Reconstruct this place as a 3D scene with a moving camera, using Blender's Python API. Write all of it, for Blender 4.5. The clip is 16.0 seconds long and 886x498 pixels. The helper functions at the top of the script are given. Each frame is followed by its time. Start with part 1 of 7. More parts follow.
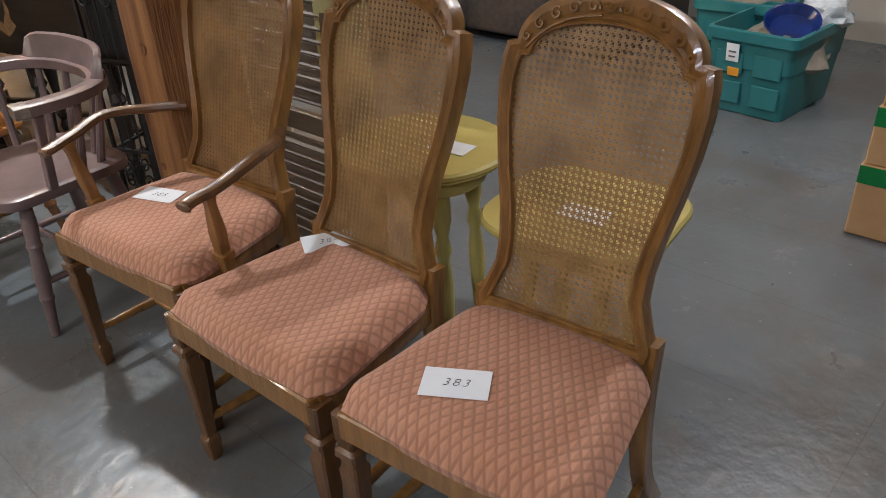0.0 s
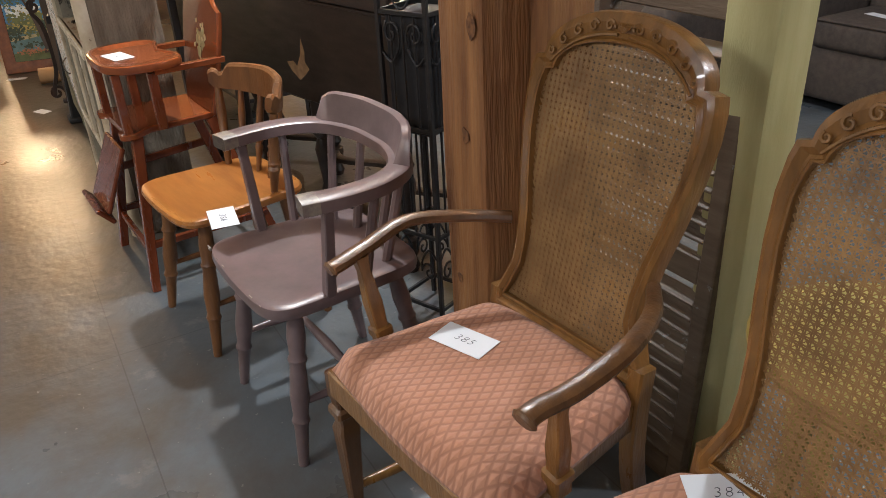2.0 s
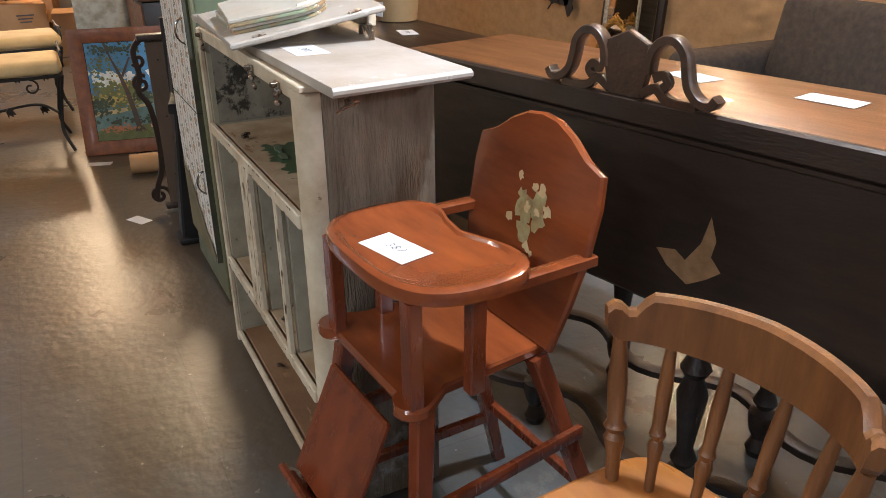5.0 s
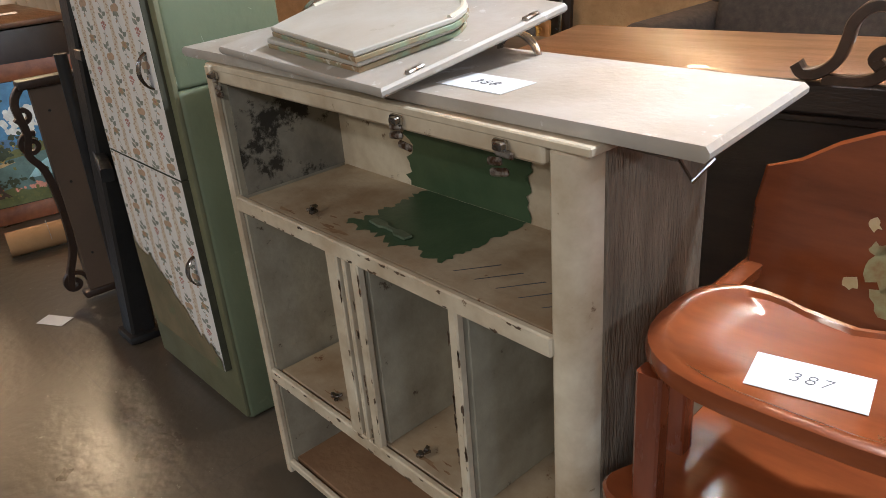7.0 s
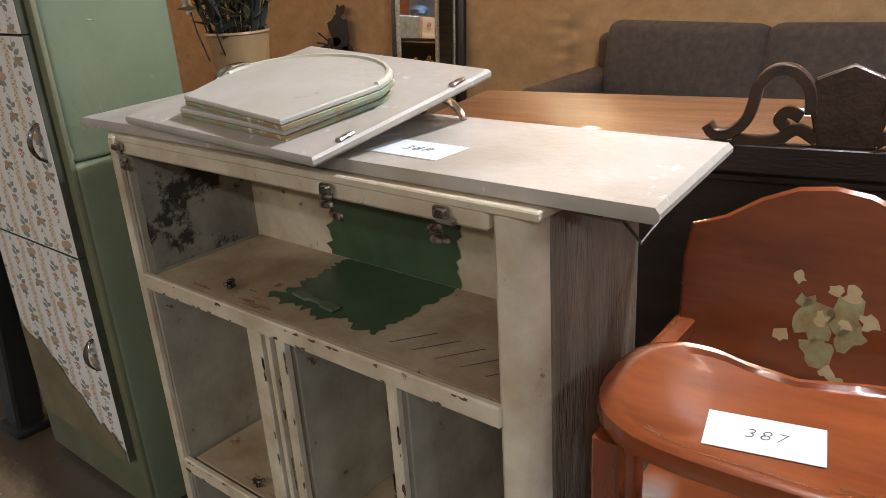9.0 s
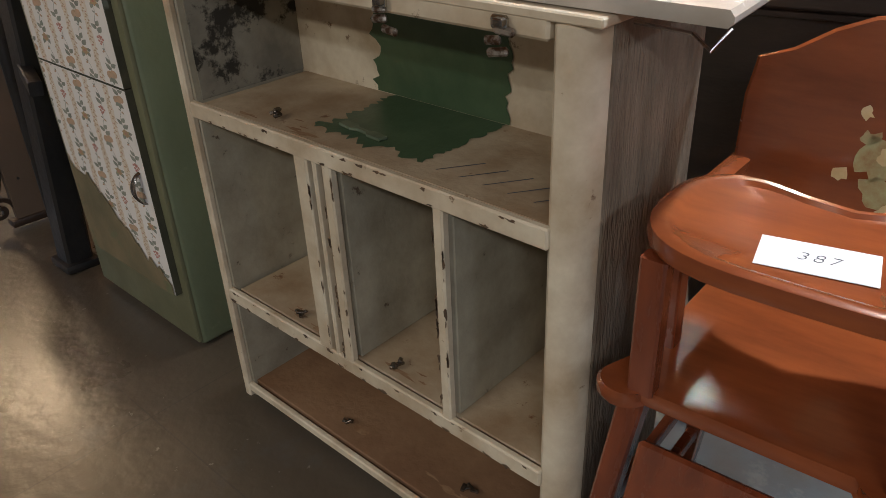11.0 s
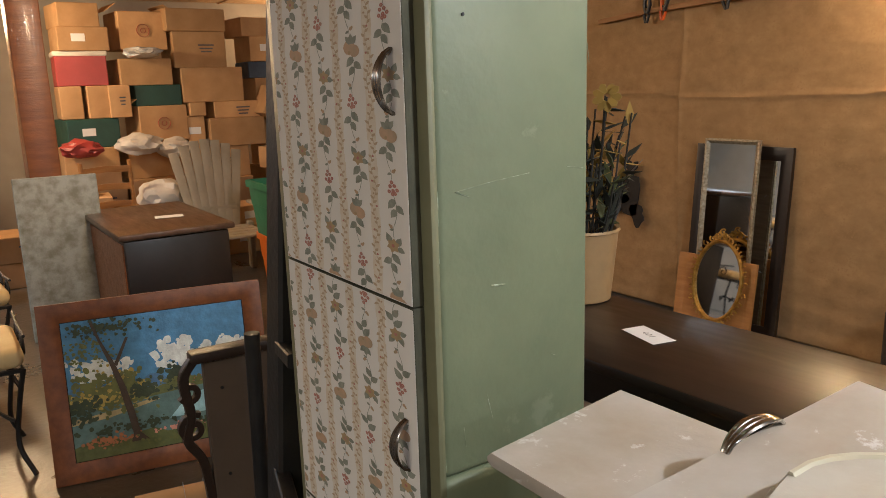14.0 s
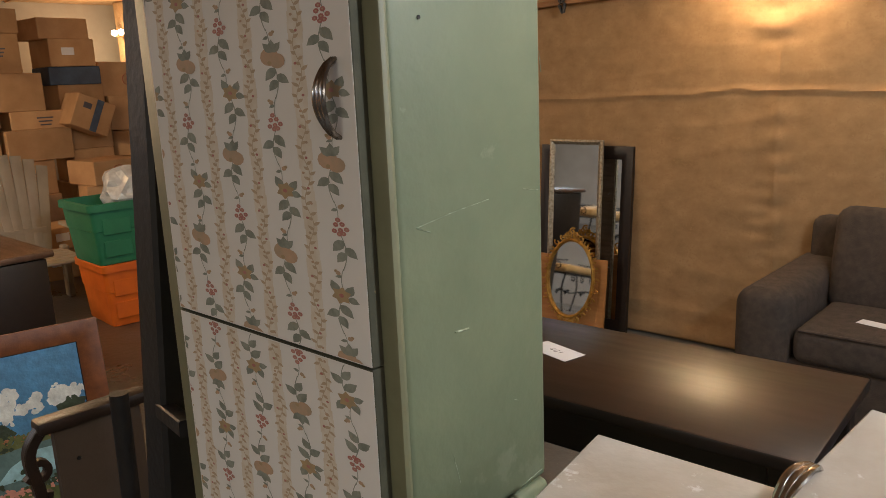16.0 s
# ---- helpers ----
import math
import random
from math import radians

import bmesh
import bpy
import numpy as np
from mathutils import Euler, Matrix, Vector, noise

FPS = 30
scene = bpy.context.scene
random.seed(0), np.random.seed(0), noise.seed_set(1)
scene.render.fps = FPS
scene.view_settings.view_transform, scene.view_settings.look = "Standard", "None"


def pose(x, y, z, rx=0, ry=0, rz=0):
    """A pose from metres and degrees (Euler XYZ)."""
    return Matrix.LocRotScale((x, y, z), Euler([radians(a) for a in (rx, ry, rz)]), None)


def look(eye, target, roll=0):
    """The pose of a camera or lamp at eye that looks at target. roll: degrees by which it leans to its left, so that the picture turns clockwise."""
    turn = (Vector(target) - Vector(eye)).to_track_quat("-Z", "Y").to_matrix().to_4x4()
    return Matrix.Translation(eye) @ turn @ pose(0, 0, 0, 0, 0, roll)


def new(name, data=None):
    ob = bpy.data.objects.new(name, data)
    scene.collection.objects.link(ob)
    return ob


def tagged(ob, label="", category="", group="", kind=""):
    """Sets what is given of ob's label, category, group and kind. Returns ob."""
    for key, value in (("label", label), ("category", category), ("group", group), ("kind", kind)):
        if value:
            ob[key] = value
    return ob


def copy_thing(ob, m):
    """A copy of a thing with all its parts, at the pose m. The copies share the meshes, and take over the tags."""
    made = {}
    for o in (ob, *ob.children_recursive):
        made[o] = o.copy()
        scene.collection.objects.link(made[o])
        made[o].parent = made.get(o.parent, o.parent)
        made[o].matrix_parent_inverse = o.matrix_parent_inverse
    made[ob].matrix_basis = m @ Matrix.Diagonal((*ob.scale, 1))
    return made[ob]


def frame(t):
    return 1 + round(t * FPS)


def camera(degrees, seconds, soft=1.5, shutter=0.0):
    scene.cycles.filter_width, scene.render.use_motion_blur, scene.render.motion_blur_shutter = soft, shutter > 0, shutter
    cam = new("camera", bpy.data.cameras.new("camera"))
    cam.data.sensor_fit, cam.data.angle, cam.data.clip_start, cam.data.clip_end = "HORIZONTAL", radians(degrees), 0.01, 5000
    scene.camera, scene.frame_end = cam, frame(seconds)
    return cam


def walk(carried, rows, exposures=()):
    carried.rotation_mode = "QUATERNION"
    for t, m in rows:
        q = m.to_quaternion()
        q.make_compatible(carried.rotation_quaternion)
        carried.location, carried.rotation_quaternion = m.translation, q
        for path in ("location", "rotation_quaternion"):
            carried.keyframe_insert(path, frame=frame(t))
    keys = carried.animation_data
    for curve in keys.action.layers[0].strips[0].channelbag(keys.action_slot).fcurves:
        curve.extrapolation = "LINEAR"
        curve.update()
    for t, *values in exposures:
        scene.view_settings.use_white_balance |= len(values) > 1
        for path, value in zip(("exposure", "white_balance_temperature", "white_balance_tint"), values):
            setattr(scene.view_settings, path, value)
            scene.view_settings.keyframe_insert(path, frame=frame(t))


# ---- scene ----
cam = camera(59.9, 16.0, soft=0.8)
PATH = [
    (0, (0.208, 0.202, 1.359), (-0.982, 1.451, 0.347), -2.8),
    (0.5, (0.15, 0.206, 1.35), (-1.136, 1.383, 0.37), -2.5),
    (1, (0.0, 0.3, 1.349), (-1.436, 1.33, 0.414), -3.1),
    (1.5, (-0.224, 0.397, 1.364), (-1.749, 1.312, 0.448), -3.3),
    (2, (-0.526, 0.407, 1.343), (-2.079, 1.251, 0.407), -3.1),
    (2.5, (-0.775, 0.371, 1.313), (-2.367, 1.166, 0.4), -2.3),
    (3, (-1.082, 0.361, 1.324), (-2.705, 1.141, 0.454), -2.2),
    (3.5, (-1.316, 0.26, 1.328), (-2.934, 1.086, 0.491), -0.7),
    (4, (-1.542, 0.2, 1.314), (-3.163, 1.026, 0.484), 0.2),
    (4.5, (-1.837, 0.245, 1.31), (-3.477, 1.045, 0.489), -0.3),
    (5, (-2.18, 0.247, 1.299), (-3.807, 1.078, 0.484), -0.6),
    (7.3, (-3.05, -0.023, 1.275), (-4.393, 1.198, 0.437), -5.1),
    (7.5, (-3.051, -0.024, 1.273), (-4.384, 1.223, 0.455), -5.2),
    (8, (-3.06, -0.018, 1.28), (-4.326, 1.338, 0.533), -4.7),
    (8.2, (-3.068, -0.01, 1.289), (-4.296, 1.399, 0.578), -4.5),
    (10.3, (-3.113, -0.05, 1.224), (-4.321, 1.29, 0.361), -3.3),
    (10.5, (-3.109, -0.052, 1.214), (-4.316, 1.254, 0.298), -3.0),
    (11, (-3.098, -0.06, 1.2), (-4.294, 1.197, 0.205), -2.6),
    (11.5, (-3.093, -0.041, 1.203), (-4.347, 1.181, 0.237), -1.7),
    (12, (-3.134, 0.01, 1.239), (-4.527, 1.148, 0.365), -1.2),
    (12.5, (-3.289, 0.108, 1.314), (-4.811, 1.138, 0.524), -0.9),
    (13, (-3.484, 0.088, 1.37), (-5.061, 1.123, 0.706), -0.1),
    (13.5, (-3.652, 0.063, 1.413), (-5.28, 1.095, 0.882), -0.9),
    (14, (-3.827, 0.119, 1.475), (-5.451, 1.207, 1.053), -1.8),
    (14.5, (-3.953, 0.117, 1.539), (-5.513, 1.32, 1.197), -2.7),
    (15, (-4.017, 0.102, 1.584), (-5.5, 1.407, 1.27), -3.2),
    (15.5, (-4.04, 0.099, 1.571), (-5.451, 1.475, 1.232), -3.2),
    (16, (-4.071, 0.098, 1.496), (-5.399, 1.53, 1.062), -2.5),
]
EXPOSURES = [(0.0, 0.35, 5750, 8), (1.5, 0.40, 5700, 8), (3.0, 0.30, 5450, 8), (5.0, 0.34, 5300, 8), (7.5, 0.08, 5350, 8), (11.0, 0.0, 5450, 8), (12.0, 0.18, 5450, 8), (13.0, -0.05, 5700, 8), (14.0, -0.05, 5800, 8), (16.0, -0.25, 5750, 8)]
walk(cam, [(t, look(eye, target, roll)) for t, eye, target, roll in PATH], EXPOSURES)


# ---- world and lights ----
world = bpy.data.worlds.new("world")
scene.world = world
world.use_nodes = True
world.node_tree.nodes["Background"].inputs[0].default_value = (0.9, 0.95, 1.0, 1)
world.node_tree.nodes["Background"].inputs[1].default_value = 0.05


def point_lamp(name, at, watts, colour, radius=0.06):
    l = bpy.data.lights.new(name, "POINT")
    l.energy, l.color, l.shadow_soft_size = watts, colour, radius
    ob = new(name, l)
    ob.location = at
    return ob


def area_lamp(name, at, size, watts, colour):
    l = bpy.data.lights.new(name, "AREA")
    l.shape, l.size, l.size_y, l.energy, l.color = "RECTANGLE", size[0], size[1], watts, colour
    ob = new(name, l)
    ob.location = at
    return ob


WARM, COOL = (1.0, 0.66, 0.34), (0.82, 0.92, 1.0)
point_lamp("fan_bulb_light", (-7.6, 0.95, 1.98), 58, WARM, 0.10)
point_lamp("far_bulb_light", (-10.6, 0.4, 2.06), 95, WARM, 0.10)
point_lamp("ceiling_bulb_light", (-3.08, 1.26, 2.36), 122, (0.98, 0.96, 0.92), 0.05)
point_lamp("ceiling_bulb_light", (-0.35, 2.90, 2.30), 72, (0.95, 0.97, 1.0), 0.06)
point_lamp("ceiling_bulb_light", (-4.10, 2.40, 2.34), 42, (1.0, 0.90, 0.74), 0.05)
point_lamp("sconce_light", (-5.45, 3.82, 1.98), 32, WARM, 0.06)
point_lamp("ceiling_bulb_light", (-0.4, 3.9, 2.24), 6, (1.0, 0.90, 0.76), 0.06)
point_lamp("sconce_light", (-12.0, 3.70, 1.95), 25, WARM, 0.06)
# unseen fills above the aisle, added to brighten the furniture fronts
area_lamp("tube_light", (0.9, -0.9, 2.34), (1.2, 0.20), 34, (0.95, 0.96, 1.0))
area_lamp("tube_light", (-1.7, -1.5, 2.34), (1.2, 0.20), 48, (0.98, 0.90, 0.80))
area_lamp("tube_light", (-4.3, -2.1, 2.34), (1.2, 0.20), 46, (1.0, 0.84, 0.62))
# cool fluorescent tube at the far end, out of view
area_lamp("tube_light", (-9.8, -1.9, 2.34), (1.2, 0.20), 70, COOL)


# ---- building tools ----
def part(name, bm, material, parent=None, label="", smooth=True):
    me = bpy.data.meshes.new(name)
    bmesh.ops.recalc_face_normals(bm, faces=bm.faces)
    bm.to_mesh(me)
    bm.free()
    if smooth:
        me.polygons.foreach_set("use_smooth", [True] * len(me.polygons))
        me.set_sharp_from_angle(angle=radians(35))
    me.materials.append(material)
    ob = new(name, me)
    if parent is not None:
        ob.parent = parent
    if label:
        ob["label"] = label
    return ob


def thing(name, label, category, m=None, group="", kind=""):
    ob = new(name)
    ob.empty_display_size = 0.05
    if m is not None:
        ob.matrix_basis = m
    return tagged(ob, label, category, group, kind)


def box(bm, c, size, bevel=0.004, rot=(0, 0, 0), seg=1):
    g = bmesh.ops.create_cube(bm, size=1.0)
    vs = g["verts"]
    bmesh.ops.scale(bm, vec=size, verts=vs)
    if bevel > 0:
        es = list({e for v in vs for e in v.link_edges})
        r = bmesh.ops.bevel(bm, geom=es, offset=min(bevel, min(size) * 0.45), segments=seg, affect="EDGES", profile=0.5)
        vs = list({v for f in r["faces"] for v in f.verts} | {v for v in vs if v.is_valid})
    bmesh.ops.transform(bm, matrix=pose(*c, *rot), verts=vs)
    return bm


def one_box(c, size, bevel=0.004, rot=(0, 0, 0), seg=1):
    return box(bmesh.new(), c, size, bevel, rot, seg)


def sweep(bm, pts, size, sides=8, closed=False, square=False, up=(0, 0, 1), caps=True):
    """A bar along points. size: a radius, or (width, height) across and along up; one for all or one a point."""
    pts = [Vector(p) for p in pts]
    n = len(pts)
    sizes = size if isinstance(size, list) else [size] * n
    rings, side = [], None
    for i, p in enumerate(pts):
        a = pts[(i - 1) % n] if closed or i else p
        b = pts[(i + 1) % n] if closed or i < n - 1 else p
        d = (b - a).normalized()
        u = Vector(up)
        if abs(d.dot(u)) > 0.95:
            u = Vector((0, 1, 0)) if side is None else side.cross(d)
        s = d.cross(u).normalized()
        if side is not None and s.dot(side) < 0:
            s = -s
        side = s
        w = s.cross(d).normalized()
        z = sizes[i]
        hw, hh = (z, z) if not isinstance(z, tuple) else (z[0] / 2, z[1] / 2)
        ring = []
        if square:
            k = 0.8
            for x, y in ((1, k), (k, 1), (-k, 1), (-1, k), (-1, -k), (-k, -1), (k, -1), (1, -k)):
                ring.append(bm.verts.new(p + s * hw * x + w * hh * y))
        else:
            for j in range(sides):
                t = 2 * math.pi * j / sides
                ring.append(bm.verts.new(p + s * hw * math.cos(t) + w * hh * math.sin(t)))
        rings.append(ring)
    m = len(rings[0])
    for i in range(n if closed else n - 1):
        r0, r1 = rings[i], rings[(i + 1) % n]
        for j in range(m):
            bm.faces.new((r0[j], r0[(j + 1) % m], r1[(j + 1) % m], r1[j]))
    if caps and not closed:
        bm.faces.new(list(reversed(rings[0])))
        bm.faces.new(rings[-1])
    return bm


def bar(pts, size, **kw):
    return sweep(bmesh.new(), pts, size, **kw)


def turned(a, b, profile, sides=12):
    """A turned spindle from a to b; profile: (share of the length, radius)."""
    a, b = Vector(a), Vector(b)
    return sweep(bmesh.new(), [a.lerp(b, f) for f, r in profile], [r for f, r in profile], sides=sides)


def arc(c, r, a0, a1, n, plane="xz", squash=1.0):
    out = []
    for i in range(n + 1):
        t = radians(a0 + (a1 - a0) * i / n)
        u, v = r * math.cos(t), r * squash * math.sin(t)
        p = {"xz": (u, 0, v), "xy": (u, v, 0), "yz": (0, u, v)}[plane]
        out.append(tuple(Vector(c) + Vector(p)))
    return out


def spiral(c, r0, r1, a0, a1, n, plane="xz"):
    out = []
    for i in range(n + 1):
        f = i / n
        t, r = radians(a0 + (a1 - a0) * f), r0 + (r1 - r0) * f
        u, v = r * math.cos(t), r * math.sin(t)
        p = {"xz": (u, 0, v), "xy": (u, v, 0), "yz": (0, u, v)}[plane]
        out.append(tuple(Vector(c) + Vector(p)))
    return out


def smooth_path(pts, n=6):
    """Catmull-Rom through the points."""
    P = [Vector(p) for p in pts]
    P = [P[0] * 2 - P[1]] + P + [P[-1] * 2 - P[-2]]
    out = []
    for i in range(1, len(P) - 2):
        for k in range(n):
            t = k / n
            a, b, c, d = P[i - 1], P[i], P[i + 1], P[i + 2]
            out.append(0.5 * (2 * b + (c - a) * t + (2 * a - 5 * b + 4 * c - d) * t * t + (3 * b - a - 3 * c + d) * t ** 3))
    out.append(P[-2])
    return [tuple(v) for v in out]


def slab(bm, outline, z0, z1, bevel=0.004, m=None):
    """A board: an outline in x and y, from z0 to z1, with softened edges."""
    k = len(outline)
    cx, cy = sum(p[0] for p in outline) / k, sum(p[1] for p in outline) / k
    def shrink(p, d):
        v = Vector((p[0] - cx, p[1] - cy))
        l = max(v.length, 1e-6)
        v *= max(0.0, (l - d) / l)
        return cx + v.x, cy + v.y
    rings = []
    for z, d in ((z0, bevel), (z0 + bevel, 0), (z1 - bevel, 0), (z1, bevel)):
        rings.append([bm.verts.new((*shrink(p, d), z)) for p in outline])
    for r0, r1 in zip(rings, rings[1:]):
        for j in range(k):
            bm.faces.new((r0[j], r0[(j + 1) % k], r1[(j + 1) % k], r1[j]))
    bm.faces.new(list(reversed(rings[0])))
    bm.faces.new(rings[-1])
    if m is not None:
        bmesh.ops.transform(bm, matrix=m, verts=[v for r in rings for v in r])
    return bm


def board(outline, z0, z1, bevel=0.004, m=None):
    return slab(bmesh.new(), outline, z0, z1, bevel, m)


def rounded(hx, hy, r, n=5, cx=0.0, cy=0.0):
    out = []
    for sx, sy, a in ((1, 1, 0), (-1, 1, 90), (-1, -1, 180), (1, -1, 270)):
        for i in range(n + 1):
            t = radians(a + 90 * i / n)
            out.append((cx + sx * (hx - r) + r * math.cos(t), cy + sy * (hy - r) + r * math.sin(t)))
    return out


def lathe(bm, profile, at=(0, 0, 0), n=20):
    """profile: (radius, z) from the bottom up."""
    rings = []
    for r, z in profile:
        rings.append([bm.verts.new((at[0] + r * math.cos(2 * math.pi * j / n), at[1] + r * math.sin(2 * math.pi * j / n), at[2] + z)) for j in range(n)])
    for r0, r1 in zip(rings, rings[1:]):
        for j in range(n):
            bm.faces.new((r0[j], r0[(j + 1) % n], r1[(j + 1) % n], r1[j]))
    bm.faces.new(list(reversed(rings[0])))
    bm.faces.new(rings[-1])
    return bm


# ---- materials ----
def mat(name, colour, rough=0.5, metal=0.0, second=None, scale=8.0, mix=(0.35, 0.65), stretch=(1, 1, 1), bump=0.1, bump_scale=60.0,
        spots=None, spot_scale=14.0, spot_at=0.66, coat=0.0, rough_var=0.12, vary=0.0):
    """A painted, wooden or metal surface: colour drifting into a second one, fine relief, and worn spots."""
    m = bpy.data.materials.new(name)
    m.use_nodes = True
    nt = m.node_tree
    N, L = nt.nodes, nt.links
    b = N["Principled BSDF"]
    co = N.new("ShaderNodeTexCoord")
    mp = N.new("ShaderNodeMapping")
    mp.inputs["Scale"].default_value = stretch
    L.new(co.outputs["Object"], mp.inputs["Vector"])
    n1 = N.new("ShaderNodeTexNoise")
    n1.inputs["Scale"].default_value, n1.inputs["Detail"].default_value = scale, 6
    n1.inputs["Roughness"].default_value = 0.6
    L.new(mp.outputs[0], n1.inputs["Vector"])
    ramp = N.new("ShaderNodeMapRange")
    ramp.inputs[1].default_value, ramp.inputs[2].default_value = mix
    L.new(n1.outputs[0], ramp.inputs[0])
    mixer = N.new("ShaderNodeMix")
    mixer.data_type = "RGBA"
    second = second or tuple(c * 0.72 for c in colour)
    mixer.inputs[6].default_value, mixer.inputs[7].default_value = (*colour, 1), (*second, 1)
    L.new(ramp.outputs[0], mixer.inputs[0])
    out = mixer.outputs[2]
    if spots:
        n2 = N.new("ShaderNodeTexNoise")
        n2.inputs["Scale"].default_value, n2.inputs["Detail"].default_value = spot_scale, 8
        n2.inputs["Roughness"].default_value = 0.7
        L.new(co.outputs["Object"], n2.inputs["Vector"])
        r2 = N.new("ShaderNodeMapRange")
        r2.inputs[1].default_value, r2.inputs[2].default_value = spot_at, spot_at + 0.05
        L.new(n2.outputs[0], r2.inputs[0])
        m2 = N.new("ShaderNodeMix")
        m2.data_type = "RGBA"
        m2.inputs[7].default_value = (*spots, 1)
        L.new(r2.outputs[0], m2.inputs[0])
        L.new(out, m2.inputs[6])
        out = m2.outputs[2]
    if vary:
        oi = N.new("ShaderNodeObjectInfo")
        hv = N.new("ShaderNodeHueSaturation")
        vr = N.new("ShaderNodeMapRange")
        vr.inputs[3].default_value, vr.inputs[4].default_value = 1 - vary, 1 + vary
        L.new(oi.outputs["Random"], vr.inputs[0])
        L.new(vr.outputs[0], hv.inputs["Value"])
        L.new(out, hv.inputs["Color"])
        out = hv.outputs[0]
    L.new(out, b.inputs["Base Color"])
    b.inputs["Metallic"].default_value = metal
    b.inputs["Coat Weight"].default_value = coat
    rr = N.new("ShaderNodeMapRange")
    rr.inputs[3].default_value, rr.inputs[4].default_value = max(0.03, rough - rough_var), min(1, rough + rough_var)
    L.new(n1.outputs[0], rr.inputs[0])
    L.new(rr.outputs[0], b.inputs["Roughness"])
    if bump:
        n3 = N.new("ShaderNodeTexNoise")
        n3.inputs["Scale"].default_value, n3.inputs["Detail"].default_value = bump_scale, 4
        L.new(mp.outputs[0], n3.inputs["Vector"])
        bp = N.new("ShaderNodeBump")
        bp.inputs["Strength"].default_value, bp.inputs["Distance"].default_value = bump, 0.01
        L.new(n3.outputs[0], bp.inputs["Height"])
        L.new(bp.outputs[0], b.inputs["Normal"])
    return m


def wood(name, colour, dark, rough=0.4, grain=(1, 1, 12), scale=6.0, coat=0.0, **kw):
    return mat(name, colour, rough, 0, dark, scale, (0.3, 0.7), grain, kw.pop("bump", 0.15), kw.pop("bump_scale", 30), coat=coat, **kw)


M = {}
M["fruitwood"] = wood("fruitwood", (0.30, 0.140, 0.034), (0.13, 0.060, 0.014), 0.32, (6, 6, 1), 5, 0.35)
M["cane"] = mat("cane", (0.45, 0.26, 0.10), 0.30, 0, (0.24, 0.13, 0.05), 9, bump=0.2, bump_scale=200)
M["mauve_paint"] = mat("mauve_paint", (0.19, 0.132, 0.126), 0.34, 0, (0.125, 0.085, 0.08), 7, spots=(0.30, 0.24, 0.17), spot_scale=20, spot_at=0.67, bump=0.03)
M["fruitwood_dark"] = wood("fruitwood_dark", (0.15, 0.068, 0.022), (0.07, 0.030, 0.010), 0.34, (6, 6, 1), 5, 0.3)
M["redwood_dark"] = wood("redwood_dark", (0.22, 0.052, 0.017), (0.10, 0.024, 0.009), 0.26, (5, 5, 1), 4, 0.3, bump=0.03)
M["maple"] = wood("maple", (0.42, 0.17, 0.035), (0.26, 0.09, 0.018), 0.3, (1, 7, 7), 3, 0.2, bump=0.04)
M["maple_dark"] = wood("maple_dark", (0.22, 0.095, 0.03), (0.11, 0.045, 0.015), 0.36, (6, 6, 1), 5, 0.1)
M["redwood"] = wood("redwood", (0.27, 0.070, 0.018), (0.14, 0.034, 0.010), 0.22, (1, 5, 5), 3, 0.4, bump=0.03)
M["dark_oak"] = wood("dark_oak", (0.036, 0.023, 0.016), (0.018, 0.012, 0.009), 0.42, (2, 8, 8), 4, spots=None, bump=0.12)
M["brown_top"] = wood("brown_top", (0.20, 0.085, 0.03), (0.11, 0.045, 0.016), 0.36, (1.5, 9, 9), 3, 0.1)
M["espresso"] = wood("espresso", (0.020, 0.012, 0.009), (0.012, 0.008, 0.006), 0.36, (1.5, 9, 9), 3, 0.0, bump=0, rough_var=0.12)
M["raw_oak"] = wood("raw_oak", (0.25, 0.20, 0.14), (0.135, 0.098, 0.064), 0.78, (5, 5, 0.9), 7, spots=(0.36, 0.34, 0.30), spot_scale=4, spot_at=0.60, bump=0.9)
M["post_wood"] = wood("post_wood", (0.42, 0.20, 0.068), (0.17, 0.066, 0.021), 0.65, (5, 5, 0.4), 4.5, spots=(0.13, 0.06, 0.025), spot_scale=4.5, spot_at=0.66, bump=0.6)
M["old_white"] = mat("old_white", (0.70, 0.62, 0.47), 0.5, 0, (0.44, 0.34, 0.22), 7, spots=(0.17, 0.10, 0.05), spot_scale=21, spot_at=0.635, bump=0.15, bump_scale=40)
M["slab_white"] = mat("slab_white", (0.47, 0.44, 0.40), 0.5, 0, (0.37, 0.32, 0.26), 5, spots=(0.58, 0.57, 0.55), spot_scale=16, spot_at=0.60, bump=0.08)
M["grey_paint"] = mat("grey_paint", (0.42, 0.38, 0.28), 0.6, 0, (0.24, 0.21, 0.15), 6, spots=(0.09, 0.06, 0.035), spot_scale=24, spot_at=0.64, bump=0.15)
M["dirty_shelf"] = mat("dirty_shelf", (0.50, 0.40, 0.27), 0.6, 0, (0.30, 0.20, 0.11), 6, spots=(0.17, 0.075, 0.025), spot_scale=17, spot_at=0.63, bump=0.15)
M["deep_green"] = mat("deep_green", (0.082, 0.122, 0.062), 0.36, 0, (0.050, 0.086, 0.042), 9, bump=0.08)
M["sage"] = mat("sage", (0.185, 0.215, 0.130), 0.50, 0, (0.150, 0.178, 0.105), 4, spots=(0.205, 0.235, 0.15), spot_scale=9, spot_at=0.62, bump=0.10)
M["olive"] = mat("olive", (0.20, 0.20, 0.115), 0.50, 0, (0.15, 0.15, 0.083), 6, spots=(0.24, 0.25, 0.17), spot_scale=30, spot_at=0.74, bump=0.06)
